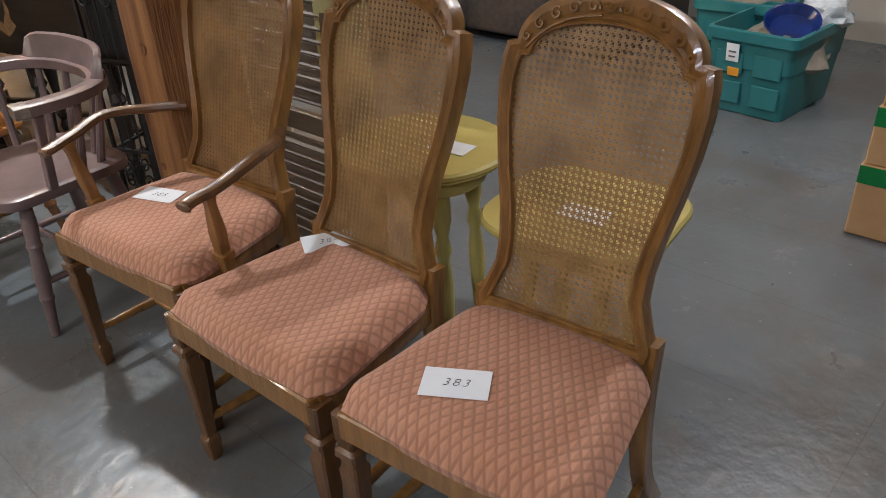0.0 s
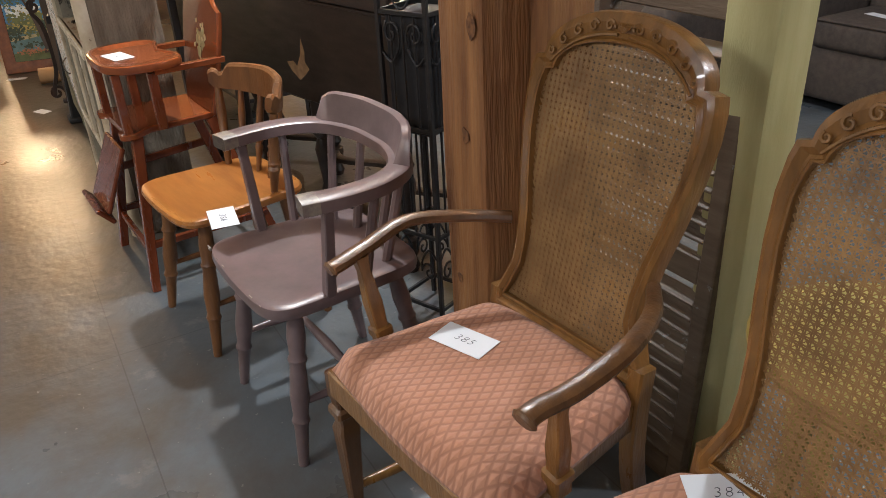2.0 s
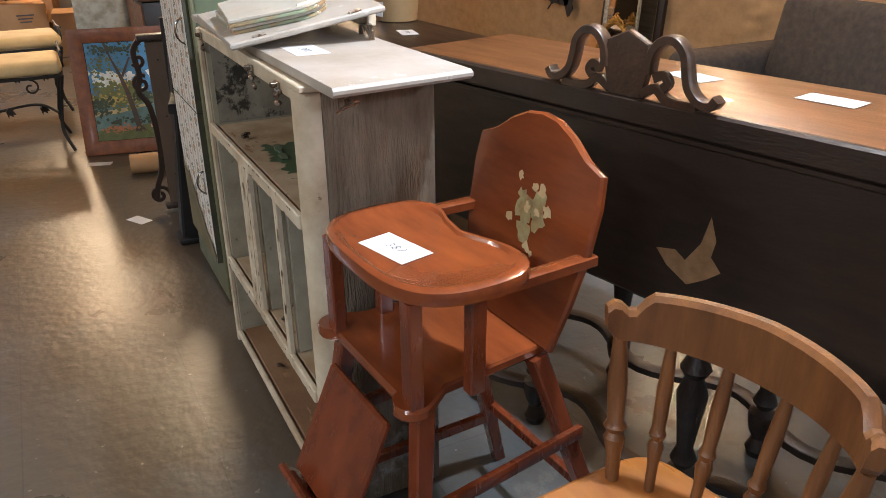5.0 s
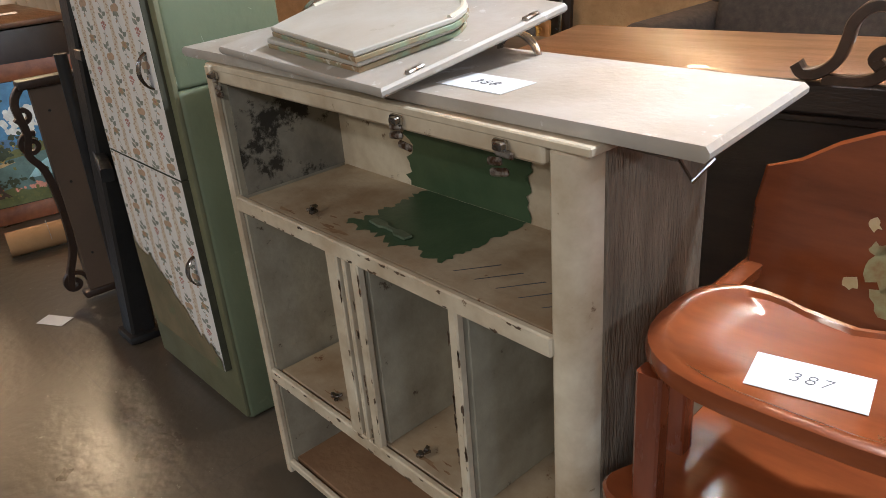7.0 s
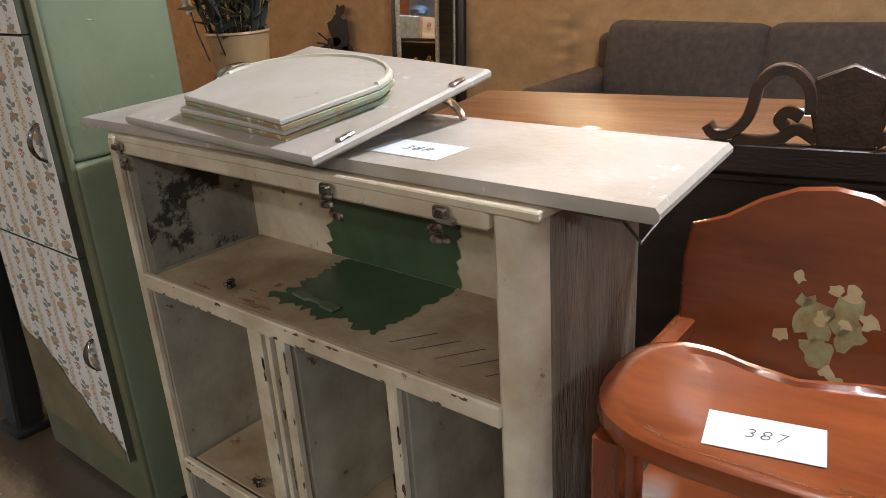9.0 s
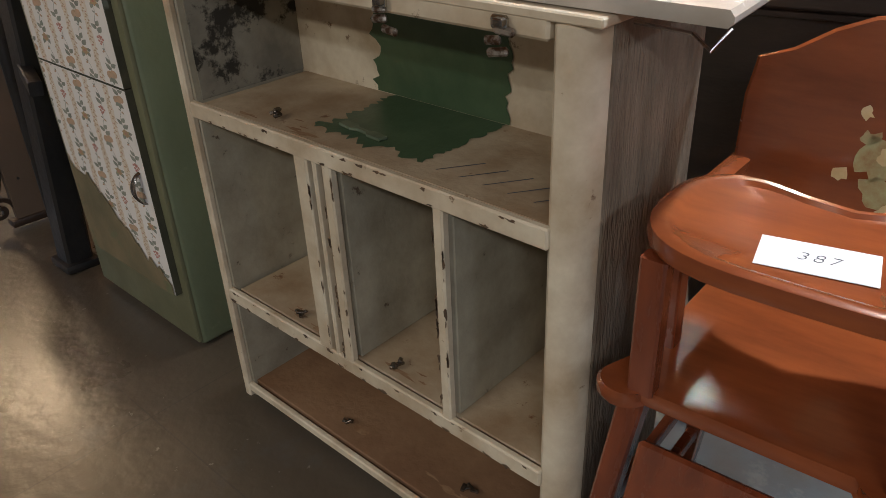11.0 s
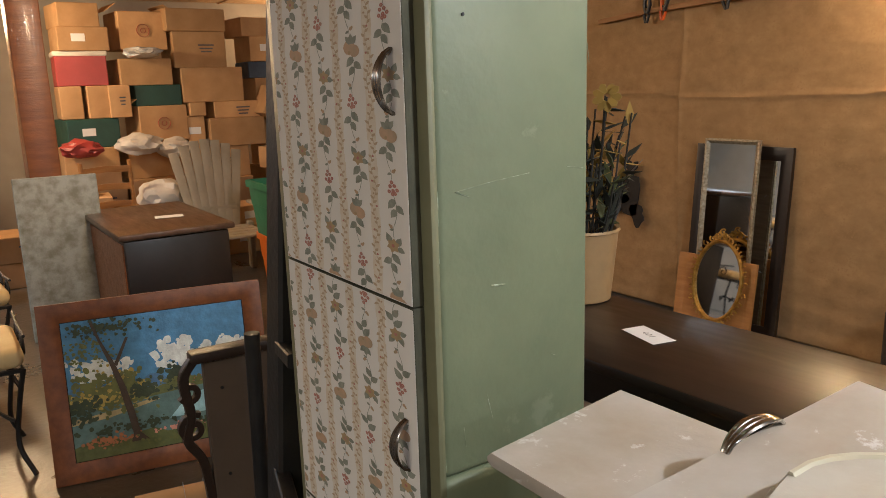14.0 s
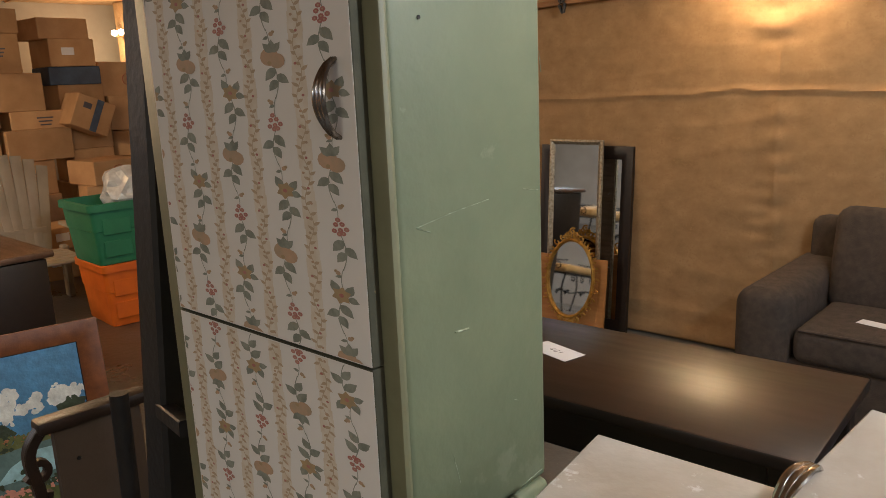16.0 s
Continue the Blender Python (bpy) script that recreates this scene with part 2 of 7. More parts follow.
M["paper"] = mat("paper", (0.78, 0.79, 0.80), 0.7, 0, (0.72, 0.73, 0.75), 6, bump=0.02)
M["ink"] = mat("ink", (0.10, 0.10, 0.12), 0.6, bump=0)
M["black_iron"] = mat("black_iron", (0.014, 0.014, 0.016), 0.5, 0.25, (0.026, 0.024, 0.023), 12, bump=0.15)
M["chrome"] = mat("chrome", (0.55, 0.54, 0.52), 0.22, 1.0, (0.35, 0.33, 0.30), 18, bump=0.04)
M["bronze"] = mat("bronze", (0.34, 0.31, 0.28), 0.24, 0.95, (0.08, 0.06, 0.04), 18, bump=0.04)
M["burlap"] = mat("burlap", (0.395, 0.250, 0.120), 0.92, 0, (0.30, 0.185, 0.084), 9, stretch=(1, 1, 1.3), bump=0.35, bump_scale=380, spots=(0.34, 0.212, 0.099), spot_scale=70, spot_at=0.54)
M["sofa_cloth"] = mat("sofa_cloth", (0.062, 0.047, 0.037), 0.95, 0, (0.040, 0.031, 0.025), 30, bump=0.35, bump_scale=260)
M["teal"] = mat("teal", (0.03, 0.15, 0.16), 0.42, 0, (0.02, 0.135, 0.14), 5, bump=0.05)
M["carton"] = mat("carton", (0.50, 0.31, 0.15), 0.8, 0, (0.40, 0.235, 0.105), 4, bump=0.06, vary=0.22)
M["tape_green"] = mat("tape_green", (0.01, 0.22, 0.05), 0.4, bump=0)
M["yellow_paint"] = mat("yellow_paint", (0.50, 0.42, 0.125), 0.4, 0, (0.43, 0.35, 0.10), 5, bump=0.05)
M["cream"] = mat("cream", (0.72, 0.58, 0.32), 0.8, 0, (0.62, 0.47, 0.24), 6, bump=0.1)
M["ceiling_ply"] = wood("ceiling_ply", (0.58, 0.37, 0.19), (0.42, 0.24, 0.11), 0.45, (1, 6, 1), 2.5)
M["wall_plain"] = mat("wall_plain", (0.40, 0.36, 0.30), 0.8, 0, (0.33, 0.29, 0.24), 2, bump=0.1)


def seat_cloth():
    """Salmon upholstery with a small woven lattice of diamonds."""
    m = mat("seat_cloth", (0.46, 0.225, 0.132), 0.9, 0, (0.41, 0.19, 0.105), 7, bump=0)
    nt = m.node_tree
    N, L = nt.nodes, nt.links
    b = N["Principled BSDF"]
    base = b.inputs["Base Color"].links[0].from_socket
    co = N.new("ShaderNodeTexCoord")
    waves = []
    for a in (32, -32):
        mp = N.new("ShaderNodeMapping")
        mp.inputs["Rotation"].default_value = (0, 0, radians(a))
        L.new(co.outputs["Object"], mp.inputs["Vector"])
        w = N.new("ShaderNodeTexWave")
        w.bands_direction = "X"
        w.inputs["Scale"].default_value, w.inputs["Distortion"].default_value = 17.0, 0.6
        w.inputs["Detail Scale"].default_value = 4.0
        L.new(mp.outputs[0], w.inputs["Vector"])
        waves.append(w)
    mn = N.new("ShaderNodeMath")
    mn.operation = "MINIMUM"
    L.new(waves[0].outputs["Fac"], mn.inputs[0])
    L.new(waves[1].outputs["Fac"], mn.inputs[1])
    r = N.new("ShaderNodeMapRange")
    r.inputs[1].default_value, r.inputs[2].default_value, r.inputs[3].default_value, r.inputs[4].default_value = 0.03, 0.30, 0.42, 0.0
    L.new(mn.outputs[0], r.inputs[0])
    mx = N.new("ShaderNodeMix")
    mx.data_type = "RGBA"
    mx.inputs[7].default_value = (0.15, 0.055, 0.03, 1)
    L.new(r.outputs[0], mx.inputs[0])
    L.new(base, mx.inputs[6])
    L.new(mx.outputs[2], b.inputs["Base Color"])
    bp = N.new("ShaderNodeBump")
    bp.inputs["Strength"].default_value, bp.inputs["Distance"].default_value = 0.5, 0.003
    L.new(mn.outputs[0], bp.inputs["Height"])
    L.new(bp.outputs[0], b.inputs["Normal"])
    b.inputs["Sheen Weight"].default_value = 0.15
    return m


def floor_paint():
    """Blue-grey painted concrete, shiny, with scuffs, brown wear, tinted-in warm light and shade, and hairline cracks.
    """
    m = mat("floor_paint", (0.125, 0.140, 0.150), 0.31, 0, (0.095, 0.105, 0.112), 1.4, spots=(0.165, 0.17, 0.17), spot_scale=3.2, spot_at=0.60, bump=0.22, bump_scale=24, rough_var=0.16)
    nt = m.node_tree
    N, L = nt.nodes, nt.links
    b = N["Principled BSDF"]
    base = b.inputs["Base Color"].links[0].from_socket
    co = N.new("ShaderNodeTexCoord")
    # brown patches: random wear, widened by the far tint below
    n = N.new("ShaderNodeTexNoise")
    n.inputs["Scale"].default_value, n.inputs["Detail"].default_value = 0.9, 9
    n.inputs["Roughness"].default_value = 0.7
    L.new(co.outputs["Object"], n.inputs["Vector"])
    r = N.new("ShaderNodeMapRange")
    r.inputs[1].default_value, r.inputs[2].default_value, r.inputs[4].default_value = 0.48, 0.66, 0.85
    # far aisle turned browner: its warm light and shade put into the colour
    sep = N.new("ShaderNodeSeparateXYZ")
    L.new(co.outputs["Object"], sep.inputs[0])
    far = N.new("ShaderNodeMapRange")
    far.inputs[1].default_value, far.inputs[2].default_value = -2.2, -3.6
    far.inputs[3].default_value, far.inputs[4].default_value = 0.0, 0.20
    slant = N.new("ShaderNodeMath")
    slant.operation = "MULTIPLY_ADD"
    slant.inputs[1].default_value = 1.17
    L.new(sep.outputs["Y"], slant.inputs[0])
    L.new(sep.outputs["X"], slant.inputs[2])
    L.new(slant.outputs[0], far.inputs[0])
    add = N.new("ShaderNodeMath")
    L.new(n.outputs[0], add.inputs[0])
    L.new(far.outputs[0], add.inputs[1])
    L.new(add.outputs[0], r.inputs[0])
    mx = N.new("ShaderNodeMix")
    mx.data_type = "RGBA"
    mx.inputs[7].default_value = (0.084, 0.062, 0.038, 1)
    L.new(r.outputs[0], mx.inputs[0])
    L.new(base, mx.inputs[6])
    # small light chips
    v = N.new("ShaderNodeTexNoise")
    v.inputs["Scale"].default_value, v.inputs["Detail"].default_value, v.inputs["Roughness"].default_value = 38, 3, 0.6
    L.new(co.outputs["Object"], v.inputs["Vector"])
    rv = N.new("ShaderNodeMapRange")
    rv.inputs[1].default_value, rv.inputs[2].default_value, rv.inputs[4].default_value = 0.69, 0.72, 0.5
    L.new(v.outputs[0], rv.inputs[0])
    m3 = N.new("ShaderNodeMix")
    m3.data_type = "RGBA"
    m3.inputs[7].default_value = (0.34, 0.33, 0.30, 1)
    L.new(rv.outputs[0], m3.inputs[0])
    L.new(mx.outputs[2], m3.inputs[6])
    # hairline joints of the old tiles under the paint
    br = N.new("ShaderNodeTexBrick")
    br.offset = 0.0
    br.inputs["Scale"].default_value, br.inputs["Mortar Size"].default_value = 1.1, 0.0022
    br.inputs["Brick Width"].default_value, br.inputs["Row Height"].default_value = 1.0, 0.5
    L.new(co.outputs["Object"], br.inputs["Vector"])
    m4 = N.new("ShaderNodeMix")
    m4.data_type = "RGBA"
    m4.inputs[7].default_value = (0.05, 0.045, 0.04, 1)
    mul = N.new("ShaderNodeMath")
    mul.operation = "MULTIPLY"
    L.new(br.outputs["Fac"], mul.inputs[0])
    L.new(n.outputs[0], mul.inputs[1])
    L.new(mul.outputs[0], m4.inputs[0])
    L.new(m3.outputs[2], m4.inputs[6])
    L.new(m4.outputs[2], b.inputs["Base Color"])
    return m


M["seat_cloth"] = seat_cloth()
M["floor"] = floor_paint()

# ---- the setting ----
X0, X1, Y0, Y1, H = -12.6, 3.2, -4.2, 5.2, 2.42
YB = 4.05  # the burlap


def structure(name, bm, material, label, smooth=True):
    return tagged(part(name, bm, material, None, "", smooth), label, name.split("_")[0], "", "structure")


structure("floor", one_box(((X0 + X1) / 2, (Y0 + Y1) / 2, -0.05), (X1 - X0 + 0.4, Y1 - Y0 + 0.4, 0.1), 0), M["floor"], "shiny blue-grey painted concrete floor with brown wear and warm light tinted in")
structure("wall_west", one_box((X0 - 0.06, (Y0 + Y1) / 2, H / 2), (0.12, Y1 - Y0, H), 0), M["wall_plain"], "plain tan wall behind the stacked boxes")
structure("wall_east", one_box((X1 + 0.06, (Y0 + Y1) / 2, H / 2), (0.12, Y1 - Y0, H), 0), M["wall_plain"], "plain tan wall")
structure("wall_south", one_box(((X0 + X1) / 2, Y0 - 0.06, H / 2), (X1 - X0, 0.12, H), 0), M["wall_plain"], "plain tan wall")
structure("wall_north", one_box(((X0 + X1) / 2, Y1 + 0.10, H / 2), (X1 - X0, 0.12, H), 0), M["wall_plain"], "plain wall behind the burlap")


def make_ceiling():
    bm = one_box(((X0 + X1) / 2, (Y0 + Y1) / 2, H + 0.05), (X1 - X0, Y1 - Y0, 0.1), 0)
    x = X0 + 0.6
    while x < X1:
        box(bm, (x, (Y0 + Y1) / 2, H - 0.008), (0.045, Y1 - Y0, 0.016), 0.003)
        x += 1.22
    for y in (-3.0, -1.78, -0.56, 0.66, 1.88, 3.1):
        box(bm, ((X0 + X1) / 2, y, H - 0.006), (X1 - X0, 0.04, 0.012), 0.003)
    structure("ceiling", bm, M["ceiling_ply"], "varnished plywood ceiling panels with thin battens")


make_ceiling()


def make_burlap():
    """The hung burlap: sags, a sewn seam, and puckers along the upright folds."""
    bm = bmesh.new()
    nx, nz = 560, 190
    xa, xb = X0 + 0.4, -3.25
    grid = []
    for i in range(nx + 1):
        x = xa + (xb - xa) * i / nx
        col = []
        for j in range(nz + 1):
            z = 0.012 + (H - 0.03) * j / nz
            w = 0.010 * noise.noise((x * 1.3, z * 1.1, 0.0)) + 0.003 * noise.noise((x * 5.0, z * 6.0, 3.0))
            seam = 1.36 + 0.012 * math.sin(x * 3.1) + 0.012 * noise.noise((x * 4, 0, 7))
            w += 0.010 * math.exp(-((z - seam) / 0.012) ** 2)
            for fx, s in ((-7.55, 0.6), (-6.55, 0.5), (-5.45, 1.0), (-4.75, 1.0), (-3.2, 0.6), (-1.7, 0.7)):
                near = math.exp(-((x - fx) / 0.10) ** 2)
                w += s * near * 0.022 * noise.noise((x * 5 + fx, z * 14.0, 11.0)) * max(0.0, 0.3 + noise.noise((fx, z * 2.5, 13.0)) * 1.6)
            w += 0.006 * (0.4 + noise.noise((x * 3, z * 5, 61.0)) * 1.3) * math.exp(-((x + 5.0) / 0.55) ** 2) * math.exp(-((z - 1.68) / 0.28) ** 2) * math.sin(z * 26 - (x + 5.0) * 5.5)
            ridge = 1 - abs(noise.noise((x * 1.1 + 4, z * 5.5, 21.0))) * 2.2
            w += 0.003 * max(0.0, ridge) ** 6 * (0.35 + 0.65 * (0.5 + 0.5 * noise.noise((x * 0.8, z * 0.9, 31.0))))
            w += 0.003 * noise.noise((x * 9, z * 11, 41.0))
            for fx in (-6.95, -5.42, -4.62, -4.05, -8.3):
                w += 0.008 * math.exp(-((x - fx - 0.01 * math.sin(z * 4)) / 0.014) ** 2)
            low = max(0.0, 1 - z / 0.55)
            w += 0.009 * low * noise.noise((x * 1.5, z * 14.0, 51.0))
            col.append(bm.verts.new((x, YB - 0.055 - w, z)))
        grid.append(col)
    for i in range(nx):
        for j in range(nz):
            bm.faces.new((grid[i][j], grid[i + 1][j], grid[i + 1][j + 1], grid[i][j + 1]))
    ob = part("wall_hanging", bm, M["burlap"])
    md = ob.modifiers.new("thickness", "SOLIDIFY")
    md.thickness = 0.004
    tagged(ob, "brown burlap hung as a wrinkled wall covering", "burlap", "", "structure")


make_burlap()


# ---- number cards ----
def card(text, m, size=(0.125, 0.085), slope=0.0, label=None, curl=0.0):
    t = thing("number_card", label or ("white paper card with a handwritten number " + text if text else "white paper price card"), "card", m)
    bm = bmesh.new()
    n = 6
    rows = []
    for i in range(n + 1):
        u = -0.5 + i / n
        z = curl * (u * u) * 4
        rows.append([bm.verts.new((u * size[0], -size[1] / 2, z)), bm.verts.new((u * size[0], size[1] / 2, z)), bm.verts.new((u * size[0], size[1] / 2, z + 0.0008)), bm.verts.new((u * size[0], -size[1] / 2, z + 0.0008))])
    for a, b in zip(rows, rows[1:]):
        for j in range(4):
            bm.faces.new((a[j], b[j], b[(j + 1) % 4], a[(j + 1) % 4]))
    bm.faces.new(rows[0])
    bm.faces.new(list(reversed(rows[-1])))
    part("sheet", bm, M["paper"], t)
    if text:
        cu = bpy.data.curves.new("writing", "FONT")
        cu.body, cu.size, cu.align_x, cu.align_y, cu.extrude, cu.shear, cu.space_character = text, size[1] * 0.37, "CENTER", "CENTER", 0.0002, 0.25, 1.25
        cu.offset = -0.0006
        tmp = new("writing", cu)
        me = bpy.data.meshes.new_from_object(tmp)
        bpy.data.objects.remove(tmp)
        bpy.data.curves.remove(cu)
        me.materials.clear()
        me.materials.append(M["ink"])
        w = new("writing", me)
        w.parent = t
        w.location = (0, 0, 0.0012)
        w["label"] = "handwritten grey number " + text
    return t


# ---- cane dining chairs ----
BACK = [(0.0, 0.185), (0.03, 0.190), (0.06, 0.178), (0.11, 0.160), (0.16, 0.160), (0.22, 0.168), (0.30, 0.186), (0.38, 0.200), (0.45, 0.207), (0.50, 0.205), (0.525, 0.200)]


def back_outline(n=14):
    """Right half of the chair back from the bottom up (u, v), then the arch to the top."""
    half = [(w, v) for v, w in BACK]
    half += [(0.178, 0.530)]
    for i in range(1, n + 1):
        t = math.pi / 2 * i / n
        half.append((0.178 * math.cos(t), 0.530 + 0.098 * math.sin(t) ** 1.0))
    return half


def inner_outline(half):
    out = []
    for u, v in half:
        k = min(1, max(0, (v - 0.40) / 0.15))
        uu = max(0.0, u - 0.026 - 0.010 * k)
        if v >= 0.53:
            uu = u * 0.83
        vv = max(v, 0.028)
        if v > 0.45:
            vv = 0.45 + (v - 0.45) * 0.70
        out.append((uu, vv))
    return out


def half_width(half, v):
    best = 0.0
    for (u0, v0), (u1, v1) in zip(half, half[1:]):
        if min(v0, v1) <= v <= max(v0, v1) and abs(v1 - v0) > 1e-6:
            best = max(best, u0 + (u1 - u0) * (v - v0) / (v1 - v0))
    return best


def cane_mesh(half):
    """Woven cane: pairs of strands up and across, and thinner ones on both diagonals."""
    bm = bmesh.new()
    top = max(v for u, v in half) - 0.001

    def inside(u, v):
        return 0.026 < v < top and abs(u) < half_width(half, v) + 0.004

    def strip(p, q, wd, lift):
        steps = 60
        d = Vector((q[0] - p[0], q[1] - p[1]))
        if d.length < 1e-6:
            return
        nrm = Vector((-d.y, d.x)).normalized() * wd / 2
        start = None
        for i in range(steps + 1):
            f = i / steps
            u, v = p[0] + d.x * f, p[1] + d.y * f
            ok = inside(u, v)
            if ok and start is None:
                start = (u, v)
            if start is not None and (not ok or i == steps):
                e = (u, v)
                if (Vector(e) - Vector(start)).length > 0.008:
                    c = [bm.verts.new((a[0] + s * nrm.x, lift, a[1] + s * nrm.y)) for a, s in ((start, 1), (start, -1), (e, -1), (e, 1))]
                    bm.faces.new(c)
                    c2 = [bm.verts.new((a[0] + s * nrm.x, lift + 0.0009, a[1] + s * nrm.y)) for a, s in ((start, 1), (start, -1), (e, -1), (e, 1))]
                    bm.faces.new(list(reversed(c2)))
                start = None

    sp = 0.0125
    for i in range(-17, 18):
        for o in (-0.0016, 0.0016):
            strip((i * sp + o, 0.0), (i * sp + o, 0.62), 0.0022, 0.0)
    for i in range(0, 50):
        for o in (-0.0016, 0.0016):
            strip((-0.21, i * sp + o), (0.21, i * sp + o), 0.0022, -0.0012)
    for i in range(-70, 60):
        strip((i * sp, 0.0), (i * sp + 0.62, 0.62), 0.0015, -0.0022)
        strip((i * sp + 0.006, 0.0), (i * sp - 0.614, 0.62), 0.0015, -0.0030)
    return bm


def dining_chair(m, number, arms=False):
    lab = "carved fruitwood dining %s with cane back and salmon seat" % ("armchair" if arms else "chair")
    t = thing("dining_chair", lab, "chair", m, "cane-back dining chairs in a row")
    fw = 0.51 if not arms else 0.54
    bw = 0.40 if not arms else 0.43
    # seat cushion: domed, wider at the front
    bm = bmesh.new()
    n = 26
    def edge(f):
        return (bw + (fw - bw) * f) / 2
    grid = []
    for i in range(n + 1):
        f = i / n
        y = 0.19 - 0.385 * f
        row = []
        for j in range(n + 1):
            g = -1 + 2 * j / n
            rr = 1 - 0.12 * max(0, abs(f * 2 - 1) - 0.75) / 0.25
            x = edge(f) * g * rr
            yy = y - 0.014 * (1 - g * g) * f + 0.018 * (1 - g * g) * (1 - f)
            e = min(1, (1 - abs(g)) * 4.5) * min(1, (1 - abs(2 * f - 1)) * 4.5)
            z = 0.438 + 0.045 * (e ** 0.45) + 0.006 * (1 - g * g) + 0.002 * noise.noise((x * 9, y * 9, 1.0))
            row.append(bm.verts.new((x, yy, z)))
        grid.append(row)
    for i in range(n):
        for j in range(n):
            bm.faces.new((grid[i][j], grid[i][j + 1], grid[i + 1][j + 1], grid[i + 1][j]))
    low = [grid[0][j] for j in range(n + 1)] + [grid[i][n] for i in range(1, n + 1)] + [grid[n][j] for j in range(n - 1, -1, -1)] + [grid[i][0] for i in range(n - 1, 0, -1)]
    dn = [bm.verts.new((v.co.x * 0.985, v.co.y * 0.985, 0.425)) for v in low]
    for i in range(len(low)):
        k = (i + 1) % len(low)
        bm.faces.new((low[i], dn[i], dn[k], low[k]))
    bm.faces.new(dn)
    part("seat", bm, M["seat_cloth"], t, "salmon upholstered seat with woven diamond lattice")
    wd = M["fruitwood"]
    # rails under the seat
    part("front_rail", one_box((0, -0.190, 0.405), (fw - 0.05, 0.028, 0.062), 0.004), wd, t)
    part("back_rail", one_box((0, 0.185, 0.405), (bw - 0.04, 0.028, 0.062), 0.004), wd, t)
    for s in (-1, 1):
        part("side_rail", bar([(s * (fw / 2 - 0.03), -0.180, 0.405), (s * (bw / 2 - 0.025), 0.18, 0.405)], (0.026, 0.062), square=True), wd, t)
    # front legs: block, collar, tapered shaft, foot
    for s in (-1, 1):
        x = s * (fw / 2 - 0.03)
        prof = [(0.424, 0.046), (0.365, 0.046), (0.360, 0.040), (0.345, 0.036), (0.338, 0.050), (0.325, 0.052), (0.318, 0.038), (0.30, 0.034), (0.285, 0.046), (0.265, 0.044), (0.14, 0.033), (0.075, 0.026), (0.068, 0.036), (0.05, 0.038), (0.0, 0.026)]
        # the darker wood colour here includes shade from under the seat
        part("front_leg", bar([(x, -0.180, z) for z, w in prof], [(w, w) for z, w in prof], square=True), M["fruitwood_dark"], t)
    # rear legs sweep back to the floor
    for s in (-1, 1):
        x = s * (bw / 2 - 0.022)
        pts = smooth_path([(x, 0.205, 0.50), (x, 0.195, 0.40), (x, 0.20, 0.27), (x, 0.235, 0.13), (x, 0.31, 0.0)], 5)
        part("rear_leg", bar(pts, (0.034, 0.042), square=True, up=(0, 1, 0.2)), wd, t)
    # stretchers
    for s in (-1, 1):
        part("stretcher", turned((s * (fw / 2 - 0.03), -0.180, 0.115), (s * (bw / 2 - 0.022), 0.235, 0.125), [(0, 0.009), (0.2, 0.012), (0.5, 0.015), (0.8, 0.012), (1, 0.009)]), wd, t)
    part("stretcher", turned((-(fw + bw) / 4 + 0.03, 0.0, 0.12), ((fw + bw) / 4 - 0.03, 0.0, 0.12), [(0, 0.009), (0.3, 0.013), (0.5, 0.016), (0.7, 0.013), (1, 0.009)]), wd, t)
    # back, built upright in u (x), v (z), then leaned
    lean = pose(0, 0.185, 0.462, -14.5, 0, 0) if not arms else pose(0, 0.195, 0.462, -14.0, 0, 0)
    half = [(u * (bw / 0.415), v) for u, v in back_outline()]
    inner = inner_outline(half)
    ring_o = half + [(-u, v) for u, v in reversed(half[:-1])]
    ring_i = inner + [(-u, v) for u, v in reversed(inner[:-1])]
    bm = bmesh.new()
    k = len(ring_o)
    def loop(pts, y):
        return [bm.verts.new((u, y, v)) for u, v in pts]
    def mixl(a, b, f):
        return [(p[0] * (1 - f) + q[0] * f, p[1] * (1 - f) + q[1] * f) for p, q in zip(a, b)]
    loops = [loop(ring_i, 0.006), loop(ring_i, -0.010), loop(mixl(ring_i, ring_o, 0.12), -0.016), loop(mixl(ring_i, ring_o, 0.30), -0.012), loop(mixl(ring_i, ring_o, 0.62), -0.020), loop(mixl(ring_i, ring_o, 0.92), -0.016), loop(ring_o, -0.006), loop(ring_o, 0.020)]
    for a, b in zip(loops, loops[1:] + loops[:1]):
        for j in range(k):
            bm.faces.new((a[j], a[(j + 1) % k], b[(j + 1) % k], b[j]))
    bm.transform(lean)
    fr = part("back_frame", bm, wd, t, "carved balloon-shaped wooden back frame")
    # carved scrolls on the crest
    bm = bmesh.new()
    for s in (-1, 1):
        for cx, cz, r, a0 in ((0.030, 0.599, 0.012, 200), (0.064, 0.594, 0.012, 160), (0.097, 0.581, 0.012, 120), (0.127, 0.561, 0.011, 90), (0.150, 0.537, 0.008, 60)):
            cx *= bw / 0.40
            sweep(bm, [(s * p[0], -0.0185, p[2]) for p in spiral((cx, 0, cz), r, 0.003, a0, a0 - 400, 16)], [0.0035 - 0.0015 * i / 16 for i in range(17)], sides=5)
        sweep(bm, [(s * p[0] * bw / 0.40, -0.018, p[2]) for p in smooth_path([(0.012, 0, 0.586), (0.05, 0, 0.580), (0.09, 0, 0.566), (0.125, 0, 0.542), (0.150, 0, 0.516)], 4)], 0.003, sides=5)
    for a in (-40, -20, 0, 20, 40):
        c, r = math.cos(radians(90 + a)), math.sin(radians(90 + a))
